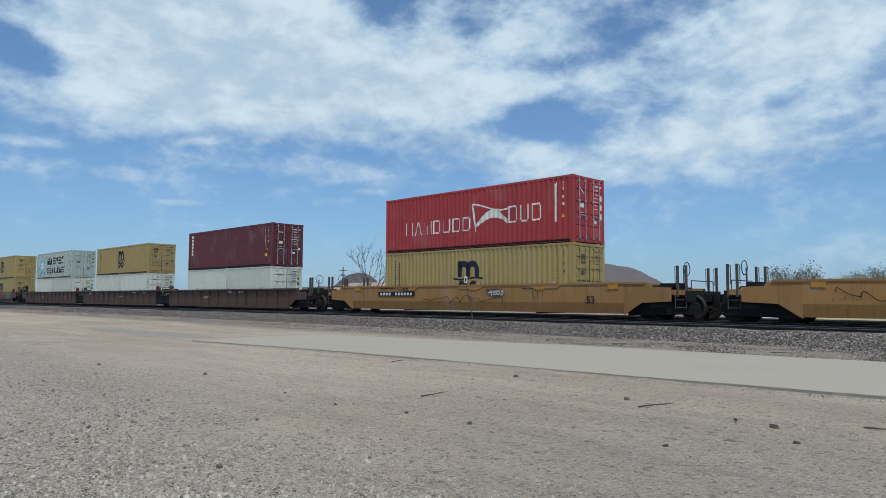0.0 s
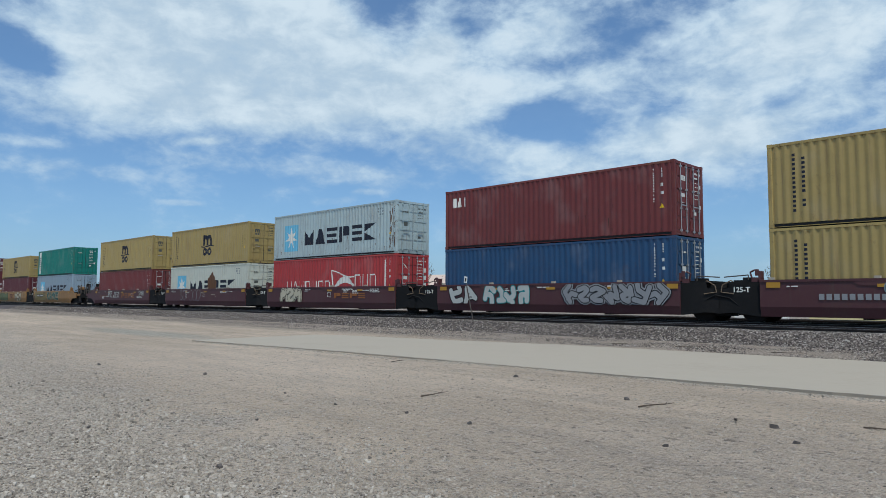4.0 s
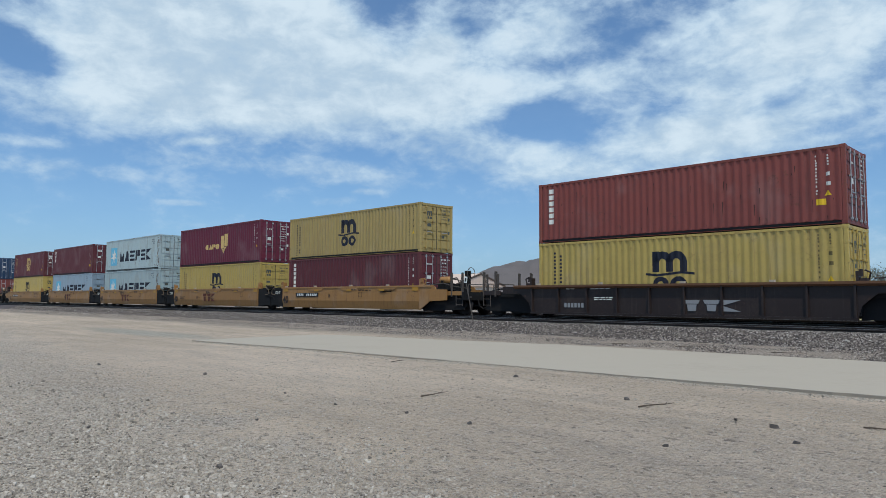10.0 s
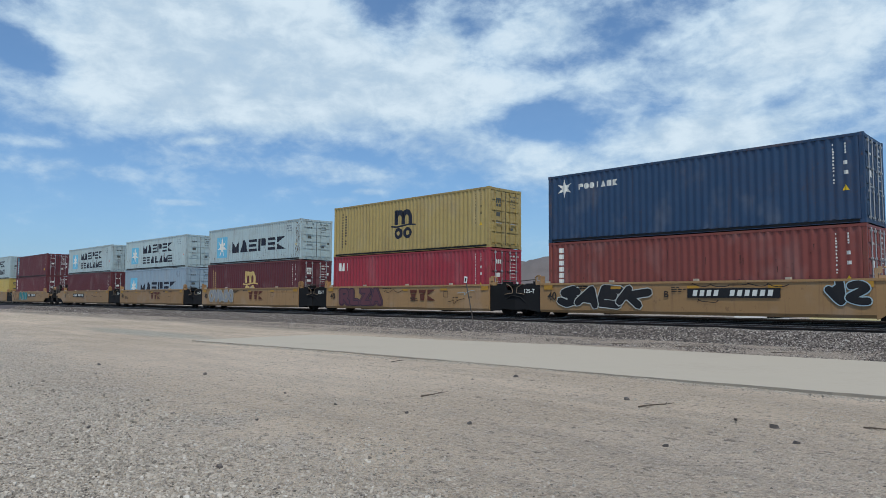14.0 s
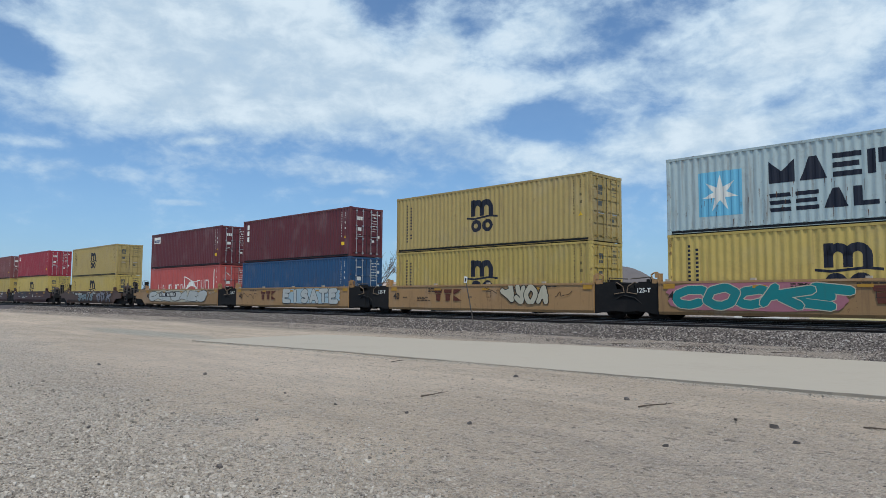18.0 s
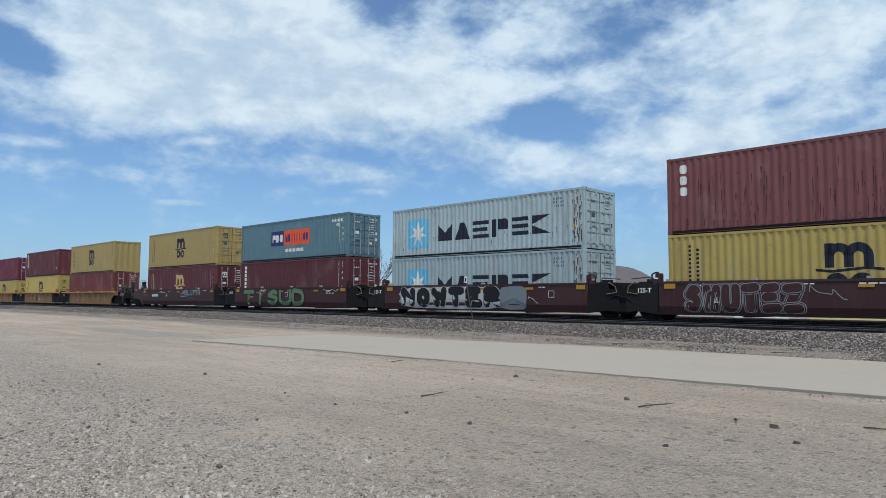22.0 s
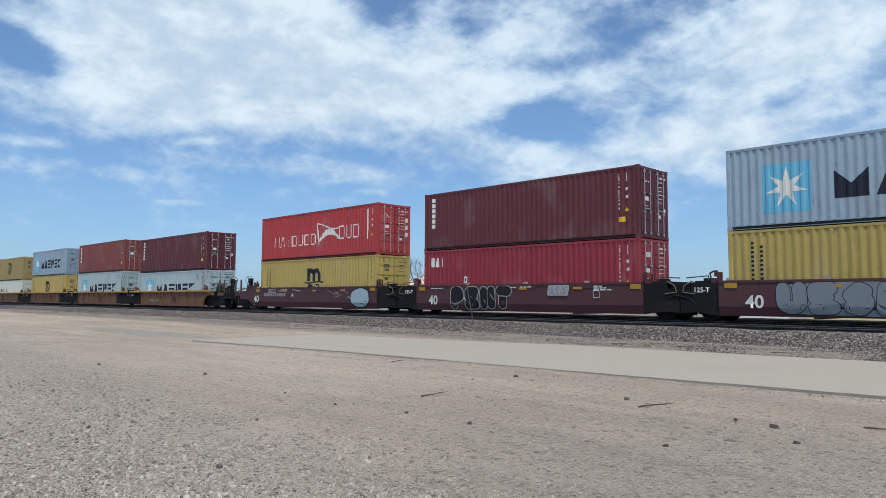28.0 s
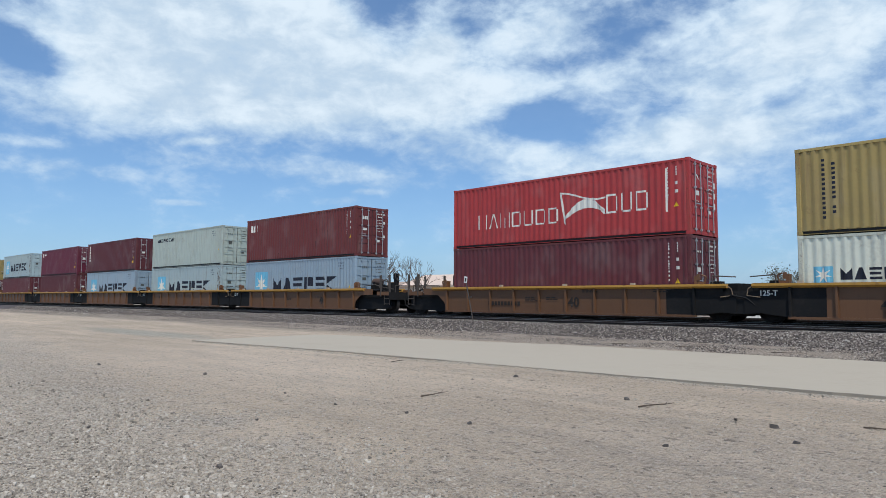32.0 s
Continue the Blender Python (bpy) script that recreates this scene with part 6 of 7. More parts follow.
def add_word(car, style, x, w, z0, z1, fill, line, word, fat=0.13, rim=0.035, bold=True, seed=0, halo=None, wild=1.0):
    """Sprayed capitals with a fill and an outline; wild ones overlap and lean."""
    rng = random.Random(seed + len(word))
    h = z1 - z0
    r = fat * h
    base, step = side_y(style) - 0.026, w / len(word)
    glyphs = []
    for k, c in enumerate(word):
        tip = rng.uniform(-0.09, 0.09) if wild == 1.0 else rng.uniform(0.2, 0.6)
        ww, hh = step * 0.98 * wild - 2 * r - rim, (h - 2 * r - 2 * rim) * (1.0 if wild == 1.0 else rng.uniform(0.75, 1.05))
        ww = max(ww, step * 0.35)
        cx, cz = x + step * (k + 0.5), z0 + h / 2 + rng.uniform(-0.02, 0.02) * h
        g = []
        for stroke in CAPITALS[c].split("/"):
            pts = [(int(q[0]) / 9 - 0.5, int(q[1]) / 9 - 0.5) for q in stroke.split()]
            pts = [(cx + (u + tip * v) * ww, cz + (v - 0.5 * tip * u) * hh) for u, v in pts]
            g.append(smoothed(pts) if c in "BCDGOPRSU" and bold else pts)
        glyphs.append(g)
    s_edge, s_fill = Shape(), Shape()

    def lay(s, g, rr, depth):
        for pts in g:
            for a, b in zip(pts, pts[1:]):
                depth += 0.0001
                capsule(s, a, b, rr, base - depth, not bold, (z0 - 0.01, z1 + 0.01))
        return depth

    top = 0.0
    if halo:
        for k, g in enumerate(glyphs):
            top = max(top, lay(s_edge if halo is line else s_fill, g, r + 3.2 * rim, 0.0))
        for k, g in enumerate(glyphs):
            top = max(top, lay(s_fill if halo is line else s_edge, g, r + 2.2 * rim, top))
    deep = top
    for k, g in enumerate(glyphs):
        q = lay(s_edge, g, r + rim, deep + (0.003 * (k % 2) if wild > 1.0 else 0.0))
        lay(s_fill, g, r, q if wild > 1.0 else deep + 0.004)
    edge = part("graffiti", raw_mesh(s_edge, "graffiti", line), line, car, "sprayed graffiti capitals")
    edge["kind"] = "stuff"
    part("graffiti_fill", raw_mesh(s_fill, "graffiti_fill", fill), fill, edge)["kind"] = "stuff"


def add_graffiti(car, style, x, w, fill, line, seed, z0=None, z1=1.40):
    """Sprayed interlocking forms with outlines, on the flat part of the side."""
    rng = random.Random(seed)
    z0 = NOW["fold"] + 0.03 if z0 is None else z0
    h = z1 - z0
    n = max(2, int(w / (0.85 * h) + 0.5))
    smooth = rng.random() < 0.65
    r = h * (0.15 if smooth else 0.125)
    e = 0.022 + 0.02 * h
    halo = rng.random() < 0.6
    s_edge, s_fill = Shape(), Shape()
    base = side_y(style) - 0.026
    glyphs = []
    for k in range(n):
        form, flip, tip, turn = rng.choice(FORMS), rng.choice((1, -1)), rng.random() < 0.5, rng.uniform(-0.7, 0.7)
        ww, hh = w / n * rng.uniform(1.15, 1.45), h * rng.uniform(0.74, 0.86)
        cx, cz = x + w * (k + 0.5) / n, z0 + h * 0.5
        g = []
        for path in form:
            pts = [((u - 0.5) * flip + rng.uniform(-0.09, 0.09), (0.5 - v if tip else v - 0.5) + rng.uniform(-0.08, 0.08)) for u, v in path]
            pts = [(cx + (u * math.cos(turn) - v * math.sin(turn)) * (ww - 2 * r), cz + (u * math.sin(turn) + v * math.cos(turn)) * hh) for u, v in pts]
            g.append(smoothed(pts) if smooth else pts)
        glyphs.append(g)

    def lay(s, g, rr, depth):
        for line_pts in g:
            for a, b in zip(line_pts, line_pts[1:]):
                depth += 0.00012
                capsule(s, a, b, rr, base - depth, not smooth, (z0 - 0.02, z1 + 0.02))
        return depth

    top = 0.0
    if halo:
        for s, rr in ((s_edge, r + 3.4 * e), (s_fill, r + 2.4 * e)):
            deep = top
            for k, g in enumerate(glyphs):
                top = max(top, lay(s, g, rr, deep + 0.003 * (k % 3)))
    deep = top
    for k, g in enumerate(glyphs):
        q = deep + 0.006 * (k % 3)
        q = lay(s_edge, g, r + e, q)
        lay(s_fill, g, r, q)
    part_g = part("graffiti", raw_mesh(s_edge, "graffiti", line), line, car, "sprayed graffiti shapes")
    part_g["kind"] = "stuff"
    part("graffiti_fill", raw_mesh(s_fill, "graffiti_fill", fill), fill, part_g)["kind"] = "stuff"


def add_scrawl(car, style, x, w, ink, seed, z0=0.62, z1=1.3):
    """A thin sprayed line that wanders along the side."""
    rng = random.Random(seed)
    pts, n = [], int(w / 0.13)
    ph = rng.uniform(0, 6)
    for k in range(n * 2):
        u = k / (n * 2)
        a = k * 0.62
        pts.append((x + w * u + 0.14 * math.cos(a * 1.0 + ph) * rng.uniform(0.6, 1.0), z0 + (z1 - z0) * (0.5 + 0.30 * math.sin(a) * (0.6 + 0.4 * math.sin(u * 9 + ph)) + 0.12 * math.sin(a * 0.37 + ph))))
    quads = []
    for (ax, az), (bx, bz) in zip(pts, pts[1:]):
        d = math.hypot(bx - ax, bz - az) or 1
        nx, nz = -(bz - az) / d * 0.013, (bx - ax) / d * 0.013
        quads.append([(ax + nx, az + nz), (ax - nx, az - nz), (bx - nx, bz - nz), (bx + nx, bz + nz)])
    part("graffiti_line", decal(quads, False, side_y(style), 0.028), ink, car, "thin sprayed scrawl")


# ---- the train ----
SPEED, SLOWING = 26.2985, -0.01243          # metres a second at the start, and its slow loss
BASE = 1.00                                 # height of the boxes' floors in the wells


def travelled(t):
    return SPEED * t + SLOWING * t * t


# x of the box's rear end at the start, upper box, its height, lower box, its height, car
UNITS = [
    (-28.82, "hs", HC, "msc", HC, "A53"),
    (-52.55, "tri", HC, "white20", STD, "R53"), (-72.44, "msc", STD, "white20", STD, "R53"), (-92.04, "seal_old", HC, "white20", STD, "R53"),
    (-113.64, "msc", HC, "msc", HC, "X"), (-129.20, "caiu", HC, "blue", HC, "X"), (-145.06, "maew", HC, "hs", HC, "X"), (-160.55, "msc", HC, "mae_rust", HC, "X"), (-176.50, "msc", HC, "brick", HC, "X"),
    (-196.53, "green", HC, "mae", HC, "A"), (-212.24, "msc", STD, "tri", HC, "A"), (-227.82, "mscm", HC, "tex", HC, "A"), (-244.02, "msc", STD, "mae", HC, "A"), (-259.72, "mae", STD, "mae", HC, "A"),
    (-280.35, "trir", STD, "msc", HC, "RD"),
    (-300.16, "msc", STD, "tri", HC, "A"), (-315.89, "caru", HC, "msc", HC, "A"), (-331.97, "maew", HC, "maew", HC, "A"), (-347.80, "tex", HC, "mae", HC, "A"), (-363.56, "mscm", HC, "msc", HC, "A"),
    (-383.46, "navy", HC, "trir", HC, "T"), (-399.06, "msc", HC, "cai", HC, "T"), (-414.73, "maew", STD, "mscm", HC, "T"), (-430.68, "seal", STD, "mae", HC, "T"), (-446.33, "seal", STD, "mar", HC, "T"),
    (-466.15, "cro", STD, "tex", HC, "T"), (-481.50, "seal", HC, "msc", HC, "T"), (-497.02, "msc", HC, "msc", HC, "T"), (-513.22, "tex", HC, "blue", HC, "T"), (-528.66, "bea", HC, "hsl", HC, "T"),
    (-548.70, "msc", HC, "msc", STD, "XS"),
    (-569.05, "cai", HC, "msc", HC, "O"), (-584.83, "texf", HC, "msc", HC, "O"), (-600.71, "maew", STD, "maew", STD, "O"), (-616.79, "pon", STD, "tri", HC, "O"), (-632.56, "msc", HC, "mscm", HC, "O"),
    (-652.58, "msc", HC, "brick", HC, "RY"), (-668.79, "tri", HC, "msc", HC, "RY"), (-684.72, "texn", HC, "msc", STD, "RY"),
    (-705.13, "mae", HC, "msc", STD, "M"), (-720.62, "mae", HC, "msc", STD, "M"), (-736.77, "mae", HC, "msc", HC, "M"), (-752.42, "tri", HC, "cai", HC, "M"), (-768.32, "hs", HC, "msc", HC, "M"),
    (-788.40, "tri", HC, "maew", STD, "RB"), (-804.30, "trir", HC, "maew", HC, "RB"), (-820.53, "mae", HC, "msc", HC, "RB"), (-836.54, "msc", HC, "mlw", STD, "RB"), (-852.42, "hs", HC, "mar", HC, "RB"),
    (-872.38, "caiu", HC, "mae", HC, "RB"), (-888.11, "ml", HC, "maew", HC, "RB"), (-903.81, "tri", HC, "mae", HC, "RB"), (-919.09, "texn", HC, "mar", HC, "RB"), (-935.52, "maew", HC, "mar", HC, "RB"),
    (-955.50, "msc", HC, "tri", HC, "RB"),
]
# style, paint, half well, to the shared truck, to the coupler, height of side, paint of the top sill
KINDS = {
    "A53": ("slab", "amber", 8.6, 9.9, 11.85, 1.42, None), "R53": ("rib", "brown", 8.6, 9.9, 11.75, 1.36, None), "A": ("slab", "amber", 6.35, 7.85, 10.0, 1.42, None),
    "T": ("slab", "tan", 6.35, 7.85, 10.0, 1.42, None), "X": ("slab", "rose", 6.35, 7.85, 10.0, 1.42, None), "XS": ("slab", "brown", 6.35, 7.85, 10.0, 1.36, None),
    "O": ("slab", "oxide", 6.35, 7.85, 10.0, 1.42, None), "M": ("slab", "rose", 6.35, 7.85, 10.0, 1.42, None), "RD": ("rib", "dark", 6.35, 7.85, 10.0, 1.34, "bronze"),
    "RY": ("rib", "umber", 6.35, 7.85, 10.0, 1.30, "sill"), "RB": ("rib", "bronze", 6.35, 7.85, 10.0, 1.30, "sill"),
}
ROLLING = []                                # things of the train with their x at the start, and height
CARS = {}
DECOR = {}


def build_train():
    n = len(UNITS)
    centres = [u[0] + L40 / 2 for u in UNITS]
    for i, (x0, up, uh, low, lh, kind) in enumerate(UNITS):
        cx = centres[i]
        low = "mscb" if low == "msc" and i >= 14 else low
        ahead = centres[i - 1] - cx if i else 30
        behind = cx - centres[i + 1] if i + 1 < n else 20
        k = KINDS[kind]
        shared = 2 * k[3] + 0.9
        right, left = ("in" if ahead < shared else "out"), ("in" if behind < shared else "out")
        key = (kind, left, right)
        if key not in CARS:
            CARS[key] = build_car(k[0], k[1], k[2], left, right, k[3], k[4], k[5], k[6])
            car = CARS[key]
        else:
            car = copy_thing(CARS[key], Matrix.Identity(4))
        ROLLING.append((car, cx, RAIL))
        CAR_LIST.append((i, car, k))
        if low == "white20":
            for sx in (-1, 1):
                ROLLING.append((container("white", L20, lh, True), cx + sx * 3.05, BASE))
        else:
            ROLLING.append((container(low, L40, lh, True), cx, BASE))
        ROLLING.append((container(up, L40, uh, i not in (36, 37)), cx, BASE + lh + 0.012))
    # the empty well ahead of the first boxes
    k = KINDS["A53"]
    car = copy_thing(CARS[("A53", "out", "out")], Matrix.Identity(4))
    tagged(car, "empty amber-yellow smooth-sided container well car on the rails")
    ROLLING.append((car, centres[0] + 23.7, RAIL))
    CAR_LIST.append((-1, car, k))


CAR_LIST = []


# metres ahead of or behind the even run, second by second
UNEVEN = {0: -0.05, 1: -0.17, 2: 0.32, 3: -0.04, 4: -0.1, 6: 0.12, 7: 0.04, 8: -0.22, 9: -0.03, 10: 0.1, 11: -0.08, 12: -0.02, 13: -0.1, 14: -0.27, 17: 0.18, 18: -0.31, 19: 0.08,
          20: -0.1, 21: 0.08, 22: -0.16, 23: 0.06, 24: -0.19, 25: -0.06, 28: -0.01, 29: -0.12, 30: -0.2, 31: -0.06, 32: -0.13}


def motions():
    for thing, x, z in ROLLING:
        walk(thing, [(t, pose(x + travelled(t) + UNEVEN.get(t, -0.04), TRAIN_TRACK, z)) for t in range(33)])


build_train()
GREYS, TEAL, WHITEP, SKIN = plain("spray_grey", (150, 150, 150)), plain("spray_teal", (30, 130, 130)), plain("spray_white", (192, 192, 184)), plain("spray_pale", (196, 186, 160))
BRANDINK, GOLD = plain("brand_brown", (96, 48, 32)), plain("brand_gold", (150, 92, 46))
FADED = plain("brand_faded", (112, 74, 60))
LOADINK = plain("stencil_dark", (48, 40, 34))


def decorate():
    """Stencils, plates and sprayed shapes, car by car."""
    for i, car, (style, tone, half, inner, outer, top, chord) in CAR_LIST:
        dark_side = tone in ("oxide", "rose", "brown", "dark")
        light = CHALK if dark_side else LOADINK
        NOW["fold"] = FOLD.get(tone, 0.56) if style == "slab" else 0.26
        NOW["lean"] = 0.0 if style == "rib" else (0.05 if tone == "tan" else 0.08)
        if style == "slab":
            add_reflectors(car, style, half)
            if half < 7 and tone in ("amber", "tan"):
                add_text(car, style, "40", 0.62 if tone == "amber" else 0.46, -half + 0.10 if tone == "amber" else -5.93, 0.50 if tone == "amber" else 0.77, light)
            elif i >= 39:
                add_text(car, style, "40", 0.62, -6.4 if i == 43 else -5.41, 0.52, light)
        add_small_print(car, style, half, 100 + i, light)
        for f in DECOR.get(i, ()):
            f[0](car, style, *f[1:])


PINK, VIOLET, PLUM, ICE = plain("spray_pink", (176, 112, 122)), plain("spray_violet", (104, 62, 68)), plain("spray_plum", (58, 46, 60)), plain("spray_ice", (168, 186, 190))
SAGE, SILVER, LILAC, CYAN = plain("spray_sage", (104, 128, 92)), plain("spray_silver", (128, 134, 138)), plain("spray_lilac", (130, 128, 134)), plain("spray_cyan", (126, 140, 142))
FAINT_GREEN, MOSS = plain("spray_faint_green", (140, 122, 76)), plain("spray_moss", (104, 112, 76))
BOTTLE = plain("spray_bottle", (62, 96, 82))


def brand(x, z=0.70, w=1.98, h=0.55, ink=None):
    return (add_brand, x, z, ink or BRANDINK, 3, h, w)


def numbers(x, z, w, h, ink, n):
    return (add_number, x, z, w, h, ink, n)


DECOR.update({
    -1: [(add_scrawl, -7.6, 1.4, BLACK, 3)],
    0: [(add_plate, -6.3, 1.03, 2.9), (add_scrawl, -2.7, 5.3, BLACK, 5, 0.45, 1.05), (add_graffiti, 1.62, 0.9, WHITEP, BLACK, 6, 0.95, 1.2), (add_text, "53", 0.42, 6.88, 0.62, LOADINK)],
    4: [numbers(-4.5, 0.80, 2.2, 0.19, GREYS, 10), (add_graffiti, -2.42, 1.9, BLACK, CYAN, 11, 0.48, 1.40), (add_brand, 0.5, 0.82, GOLD, 4, 0.42, 3.0), (add_word, 3.9, 2.1, 0.56, 1.40, SAGE, CYAN, "UPSK", 0.13), (add_scrawl, 1.75, 1.8, WHITEP, 12, 1.15, 1.40)],
    5: [(add_graffiti, -5.4, 1.6, WHITEP, BLACK, 13), (add_graffiti, -3.2, 2.6, WHITEP, TEAL, 14), (add_graffiti, 1.2, 4.6, GREYS, BLACK, 15)],
    6: [(add_graffiti, -4.6, 2.2, SKIN, BLACK, 16), (add_brand, 1.0, 0.8, GOLD, 4, 0.3, 3.0)],
    7: [(add_word, -3.6, 0.95, 0.62, 1.38, CAR_PAINT["rose"], GREYS, "LO", 0.16, 0.03), (add_text, "C", 0.3, -2.62, 0.82, CHALK), (add_word, -2.13, 2.0, 0.55, 1.40, CAR_PAINT["rose"], GREYS, "OOP", 0.22, 0.03), (add_scrawl, 1.63, 0.7, SKIN, 17, 0.75, 1.3), (add_scrawl, -0.1, 0.5, SKIN, 18, 0.8, 1.35)],
    8: [(add_word, -2.75, 1.0, 0.80, 1.40, WHITEP, CAR_PAINT["rose"], "POE", 0.05, 0.004), (add_text, "B", 0.32, -1.56, 0.78, CHALK), (add_word, -1.25, 1.15, 0.78, 1.30, WHITEP, CAR_PAINT["rose"], "DESO", 0.05, 0.004), (add_brand, 0.45, 0.76, GOLD, 4, 0.42, 2.95), (add_word, 4.24, 1.15, 0.95, 1.36, WHITEP, CAR_PAINT["rose"], "STASK", 0.06, 0.004), numbers(-5.0, 0.80, 2.25, 0.2, FADED, 10)],
    9: [(add_haze, -5.75, 4.4, 0.42, 1.36, FAINT_GREEN, 60), (add_plate, -4.9, 0.98, 2.4), (add_text, "A", 0.3, -2.2, 0.85, LOADINK), (add_word, -1.2, 4.0, 0.46, 1.40, BOTTLE, SKIN, "KAMKE", 0.12, 0.03, False)],
    10: [(add_haze, -5.5, 4.1, 0.32, 1.38, MOSS, 61), (add_word, -5.3, 3.8, 0.42, 1.30, MOSS, BLACK, "GENVS", 0.05, 0.022, False), brand(-0.73, 0.62), (add_graffiti, 1.43, 2.9, SKIN, BLACK, 23, 0.32, 1.40), (add_scrawl, 5.4, 0.8, BLACK, 62, 0.8, 1.26)],
    11: [brand(-0.6, 0.60, 1.7, 0.56), (add_scrawl, -3.58, 2.2, BLACK, 63, 0.7, 1.25), (add_scrawl, 1.87, 0.7, BLACK, 64, 0.6, 1.3), (add_scrawl, 3.98, 1.7, BLACK, 65, 0.7, 1.27)],
    12: [brand(-0.8, 0.60)], 13: [(add_plate, -4.9, 1.0, 2.4), (add_text, "B", 0.3, -1.3, 0.85, LOADINK)],
    14: [(add_brand, 0.67, 0.38, GREYS, 3, 0.40, 2.2), numbers(-4.6, 0.45, 1.0, 0.18, GREYS, 6)],
    15: [(add_plate, -4.8, 1.0, 2.4), (add_text, "B", 0.3, -1.4, 0.85, LOADINK)],
    16: [brand(-1.4, 0.55)], 17: [brand(-1.08, 0.50), (add_text, "D", 0.26, -3.95, 0.85, LOADINK)], 18: [brand(-0.8, 0.55), (add_text, "E", 0.26, -3.6, 0.85, LOADINK)],
    19: [(add_plate, -5.0, 0.98, 2.4), (add_text, "A", 0.3, -1.6, 0.85, LOADINK)],
    20: [(add_word, -5.35, 4.0, 0.38, 1.40, BLACK, WHITEP, "SAEK", 0.15, 0.04, False, 7, None, 1.2), (add_plate, 0.33, 1.03, 3.24, 0.17), (add_graffiti, 5.0, 1.15, BLACK, ICE, 25, 0.62, 1.40), (add_text, "B", 0.34, -0.6, 0.88, LOADINK), (add_scrawl, 0.4, 3.4, BLACK, 66, 1.2, 1.42), (add_scrawl, 0.6, 1.0, BLACK, 67, 0.55, 0.85)],
    21: [(add_word, -5.0, 3.7, 0.38, 1.40, VIOLET, PLUM, "RLZA", 0.12, 0.05, False, 3, PLUM), brand(0.93), (add_scrawl, 3.72, 1.1, BLACK, 68, 0.45, 0.95), (add_scrawl, 4.39, 1.2, ICE, 69, 0.9, 1.32), (add_scrawl, -1.2, 1.6, BLACK, 70, 1.0, 1.36)],
    22: [(add_graffiti, -5.2, 3.6, GREYS, SKIN, 27, 0.5, 1.38), brand(0.4)],
    23: [brand(0.4)], 24: [(add_plate, -3.28, 1.0, 3.27, 0.17), (add_text, "A", 0.34, 0.7, 0.82, LOADINK), (add_scrawl, -4.9, 0.9, SKIN, 71, 0.7, 1.25), (add_scrawl, 1.6, 1.6, BLACK, 28)],
    25: [(add_graffiti, -5.4, 2.0, CAR_PAINT["tan"], BLACK, 29, 0.46, 1.36), (add_word, -3.0, 3.25, 0.42, 1.40, TEAL, ICE, "PATRO", 0.165, 0.035), (add_plate, 0.36, 1.02, 3.2, 0.17), (add_scrawl, 4.48, 1.6, BLACK, 31, 0.65, 1.35)],
    26: [(add_haze, -6.1, 6.3, 0.40, 1.40, PINK, 72), (add_word, -5.6, 5.5, 0.40, 1.38, TEAL, SKIN, "COOKE", 0.15, 0.03, False, 5, None, 1.35), brand(0.71)],
    27: [brand(-2.86), (add_graffiti, 1.6, 2.5, SKIN, BLACK, 33, 0.60, 1.40), (add_scrawl, 0.5, 1.0, BLACK, 73, 0.95, 1.4), (add_scrawl, 4.4, 0.9, BLACK, 74, 0.6, 1.3)],
    28: [brand(-3.09), (add_haze, -0.5, 6.2, 0.46, 1.40, ICE, 75), (add_word, -0.45, 5.9, 0.42, 1.40, WHITEP, BLACK, "EISATE", 0.13, 0.04, False), (add_scrawl, -5.3, 1.8, BLACK, 76, 0.6, 1.3)],
    29: [(add_haze, -5.6, 10.4, 0.46, 1.40, SKIN, 77), (add_word, -5.4, 10.1, 0.46, 1.38, WHITEP, BLACK, "CAESAES", 0.19, 0.04, True, 2, None, 1.15), (add_plate, -3.45, 1.04, 3.06, 0.17, 0.036), (add_scrawl, 4.97, 1.0, WHITEP, 78, 0.9, 1.35)],
    30: [(add_plate, -4.0, 1.12, 2.4), (add_word, -2.9, 4.1, 0.34, 1.30, CYAN, BLACK, "SKAIS", 0.12, 0.04, False, 4, None, 1.25), (add_word, 2.38, 3.4, 0.30, 1.30, LILAC, BLACK, "OTNK", 0.13, 0.04, False, 6, None, 1.25)],
    31: [(add_word, -4.1, 3.3, 0.76, 1.36, plain("spray_slate", (84, 100, 112)), plain("spray_slate_dim", (62, 66, 74)), "TZIOTK", 0.06, 0.012), (add_text, "B", 0.36, 1.6, 0.84, CHALK), (add_brand, 3.1, 0.84, FADED, 4, 0.22, 1.0), numbers(4.53, 0.82, 1.4, 0.24, FADED, 6)],
    32: [(add_word, -5.35, 4.1, 0.34, 1.38, CAR_PAINT["oxide"], GREYS, "SWUTEZ", 0.14, 0.028, True, 1, GREYS), (add_scrawl, -1.15, 1.2, GREYS, 79, 0.65, 1.35)],
    33: [(add_haze, -5.2, 7.2, 0.28, 1.38, WHITEP, 80), (add_word, -5.05, 6.9, 0.34, 1.40, BLACK, WHITEP, "NOWTER", 0.19, 0.03, False), (add_haze, 1.7, 1.6, 0.30, 1.38, SILVER, 81, 0.030), (add_scrawl, 3.3, 0.6, WHITEP, 82, 0.35, 1.1)],
    34: [(add_word, -5.1, 7.4, 0.30, 1.40, SAGE, BLACK, "TISUD", 0.12, 0.045, True, 2), (add_scrawl, 4.2, 1.6, SKIN, 44, 1.1, 1.4), (add_scrawl, -3.3, 1.0, SKIN, 83, 0.85, 1.4)],
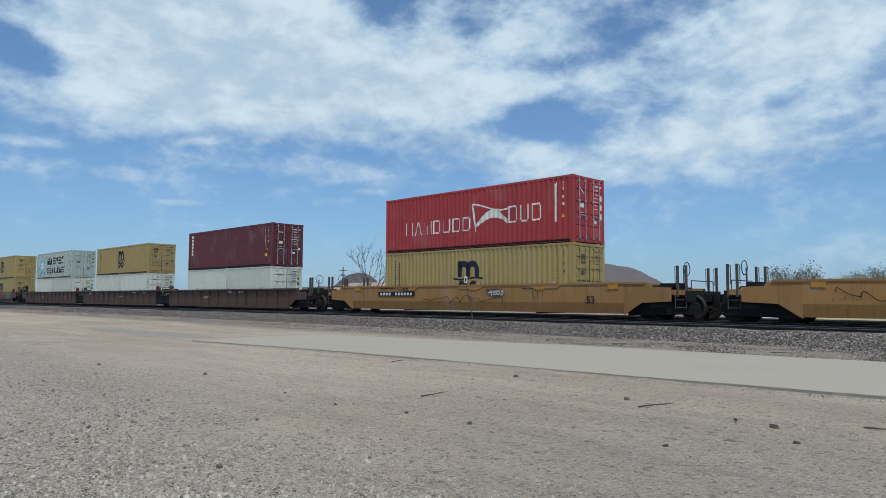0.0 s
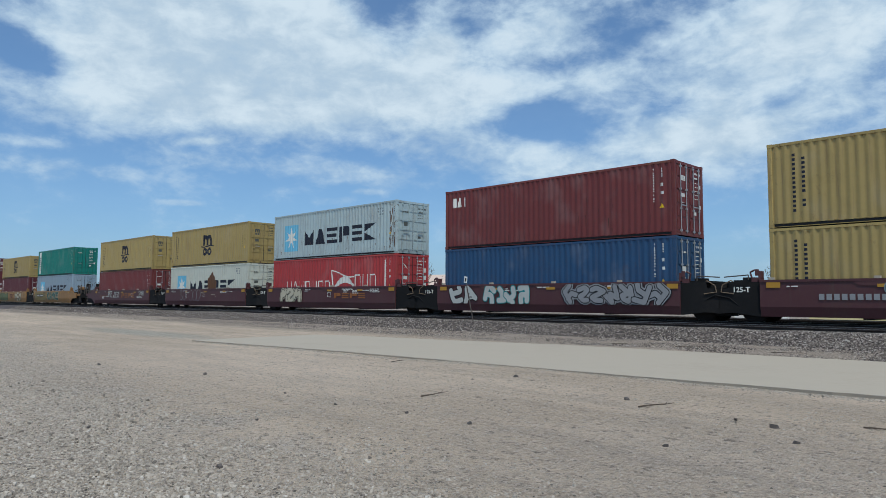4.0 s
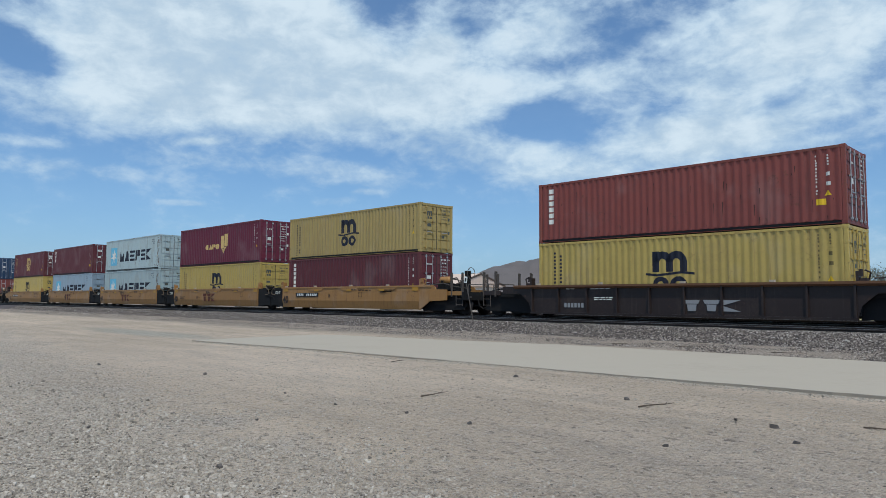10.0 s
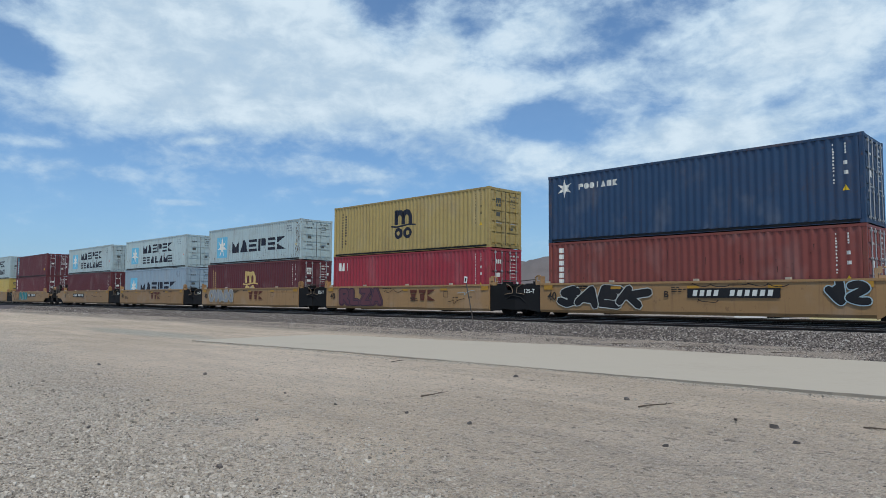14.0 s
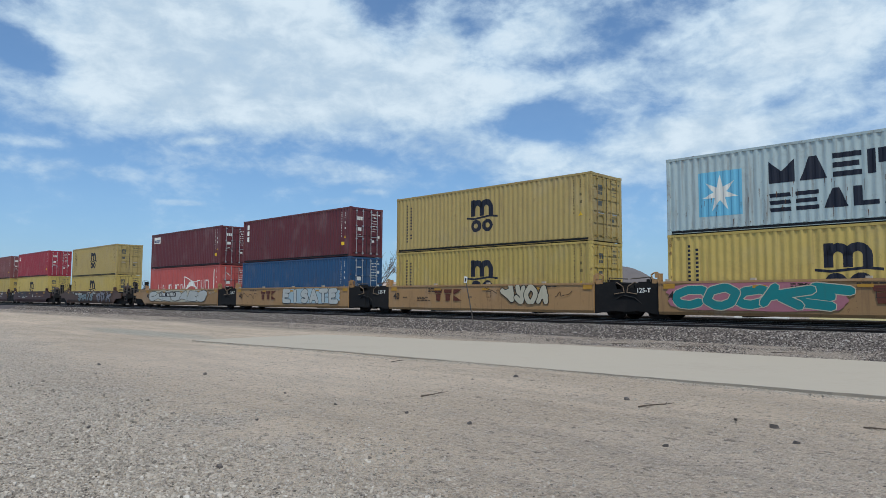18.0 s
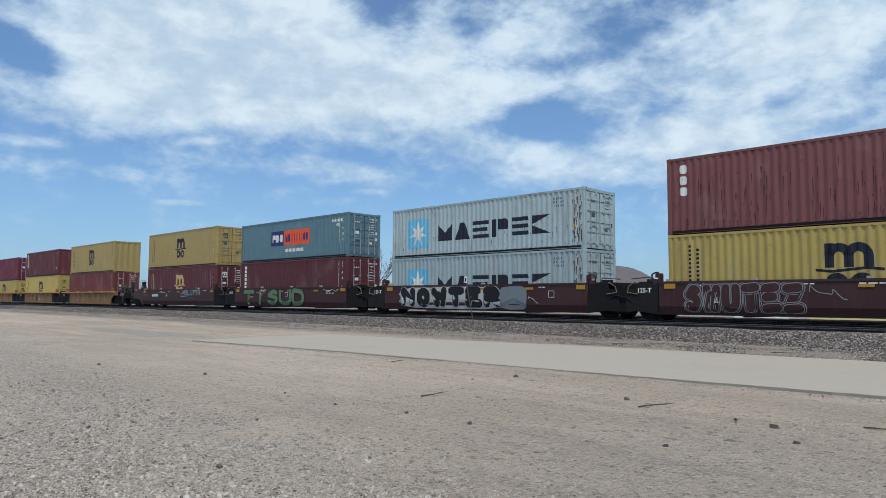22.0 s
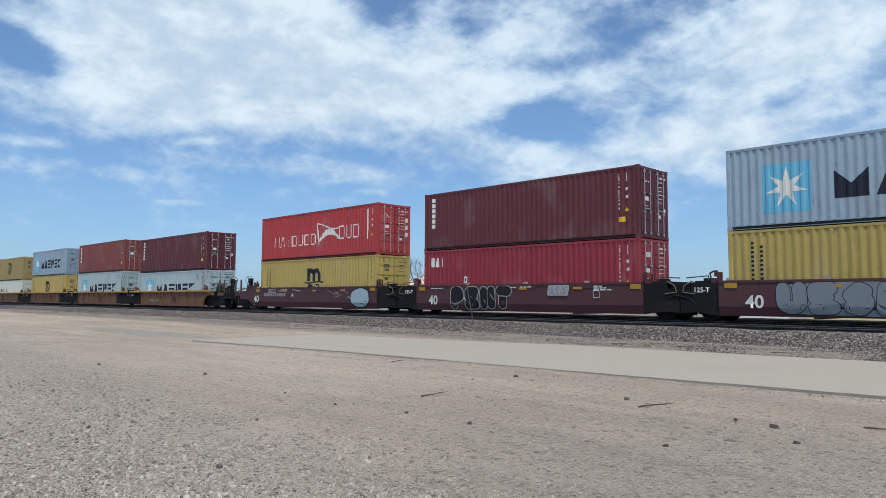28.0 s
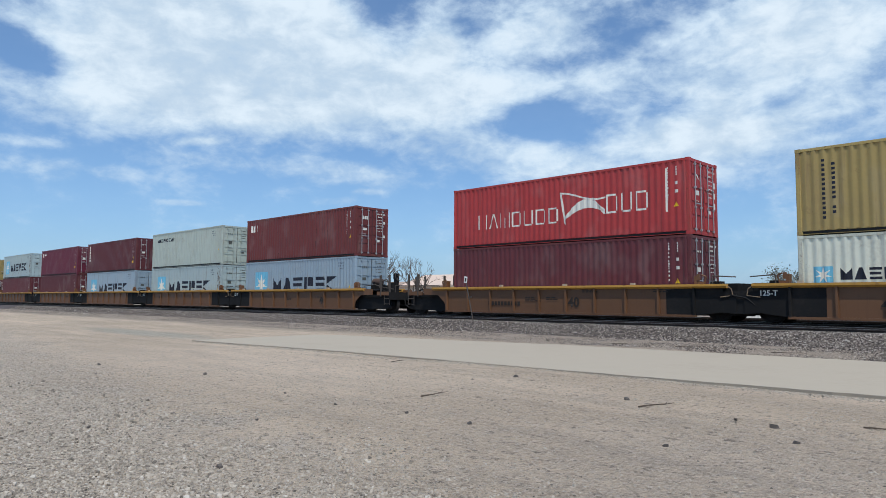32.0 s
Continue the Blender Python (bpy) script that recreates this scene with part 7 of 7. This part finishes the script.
    35: [numbers(-4.33, 0.88, 1.15, 0.2, CHALK, 6), (add_brand, -6.2, 0.88, FADED, 4, 0.2, 1.1), (add_text, "A", 0.34, -1.68, 0.86, CHALK), (add_word, 1.67, 2.65, 0.95, 1.40, CYAN, plain("spray_slate_dim", (62, 66, 74)), "BLUTTR", 0.12, 0.012), (add_scrawl, -3.3, 1.2, CYAN, 84, 1.1, 1.4), (add_scrawl, 1.9, 1.6, CYAN, 85, 0.66, 0.92)],
    37: [(add_text, "40", 0.56, -0.76, 0.48, LOADINK), (add_brand, 0.26, 0.42, SKIN, 3, 0.30, 1.0), (add_scrawl, 1.4, 1.0, BLACK, 86, 0.5, 0.95)], 38: [(add_text, "40", 0.56, -2.0, 0.48, LOADINK), (add_scrawl, -5.0, 1.2, GREYS, 46)],
    41: [(add_haze, -4.55, 8.2, 0.28, 1.38, SILVER, 87), (add_word, -4.4, 7.8, 0.30, 1.38, SILVER, BLACK, "UESKORBL", 0.20, 0.022), (add_word, 4.19, 2.0, 0.26, 1.40, ICE, BLACK, "G", 0.26, 0.06), (add_graffiti, 6.05, 0.5, ICE, BLACK, 88, 0.9, 1.35)],
    42: [(add_word, -3.9, 3.8, 0.30, 1.40, BLACK, WHITEP, "PENT", 0.20, 0.035), (add_graffiti, 1.97, 0.9, GREYS, WHITEP, 49, 0.95, 1.36)],
    43: [numbers(-5.12, 0.90, 2.6, 0.2, GREYS, 10), (add_text, "A", 0.34, -1.9, 0.88, CHALK), (add_word, 4.06, 1.85, 0.26, 1.40, ICE, BLACK, "G", 0.26, 0.06), (add_scrawl, 1.85, 2.0, GREYS, 51, 0.85, 1.4), (add_scrawl, -3.0, 5.0, FADED, 89, 0.4, 0.8)],
    39: [(add_graffiti, -2.0, 0.8, GREYS, BLACK, 52)], 40: [(add_scrawl, -3.0, 4.0, GREYS, 53)],
    44: [(add_text, "40", 0.62, 1.0, 0.44, LOADINK), numbers(-3.5, 0.46, 1.9, 0.18, GREYS, 10)], 45: [(add_text, "40", 0.56, -3.9, 0.44, LOADINK), brand(0.3, 0.42, 1.6, 0.50)], 46: [(add_text, "40", 0.56, -3.6, 0.46, LOADINK), brand(1.6, 0.42, 1.6, 0.50)],
    47: [(add_text, "40", 0.56, -3.68, 0.48, LOADINK), brand(-2.08, 0.42, 1.58, 0.50)], 48: [(add_text, "40", 0.56, 0.8, 0.48, LOADINK), numbers(-3.6, 0.50, 1.9, 0.18, LOADINK, 10)], 49: [(add_text, "40", 0.56, 3.0, 0.48, LOADINK)],
})
decorate()


# ---- beyond the tracks ----
def build_far():
    x, y = bearing(-43.9, 95)
    build_house(x, y, 0.4, 9.4, 9, 3.0, 1.5, (214, 206, 194), (202, 180, 164))
    x, y = bearing(-49.8, 105)
    build_house(x, y, 0.4, 13, 9, 2.5, 1.1, (190, 178, 162), (160, 140, 126))
    x, y = bearing(-50.2, 80)
    build_bare_tree(x, y, 0.4, 8.6, 21, -0.3)
    x, y = bearing(-47.2, 82)
    build_bare_tree(x, y, 0.4, 8.4, 22, 0.9)
    x, y = bearing(-52.85, 150)
    build_pole(x, y, 0.4, 8.0)
    x, y = bearing(-58.9, 120)
    build_pole(x, y, 0.4, 9.0)
    build_barrier(-13.4, 36.5, 2.6, (222, 222, 218), "white")
    build_barrier(-9.4, 36.5, 3.4, (208, 198, 150), "cream")
    build_barrier(-4.6, 36.5, 4.4, (208, 198, 150), "cream")
    for az, d, h, seed in ((-19.2, 96, 2.6, 1), (-17.8, 88, 5.7, 2), (-16.3, 95, 3.8, 3), (-14.9, 92, 4.3, 4), (-13.5, 88, 5.0, 5), (-11.4, 90, 4.0, 6)):
        x, y = bearing(az, d)
        build_leafy_tree(x, y, 0.4, h, seed)


build_far()
motions()
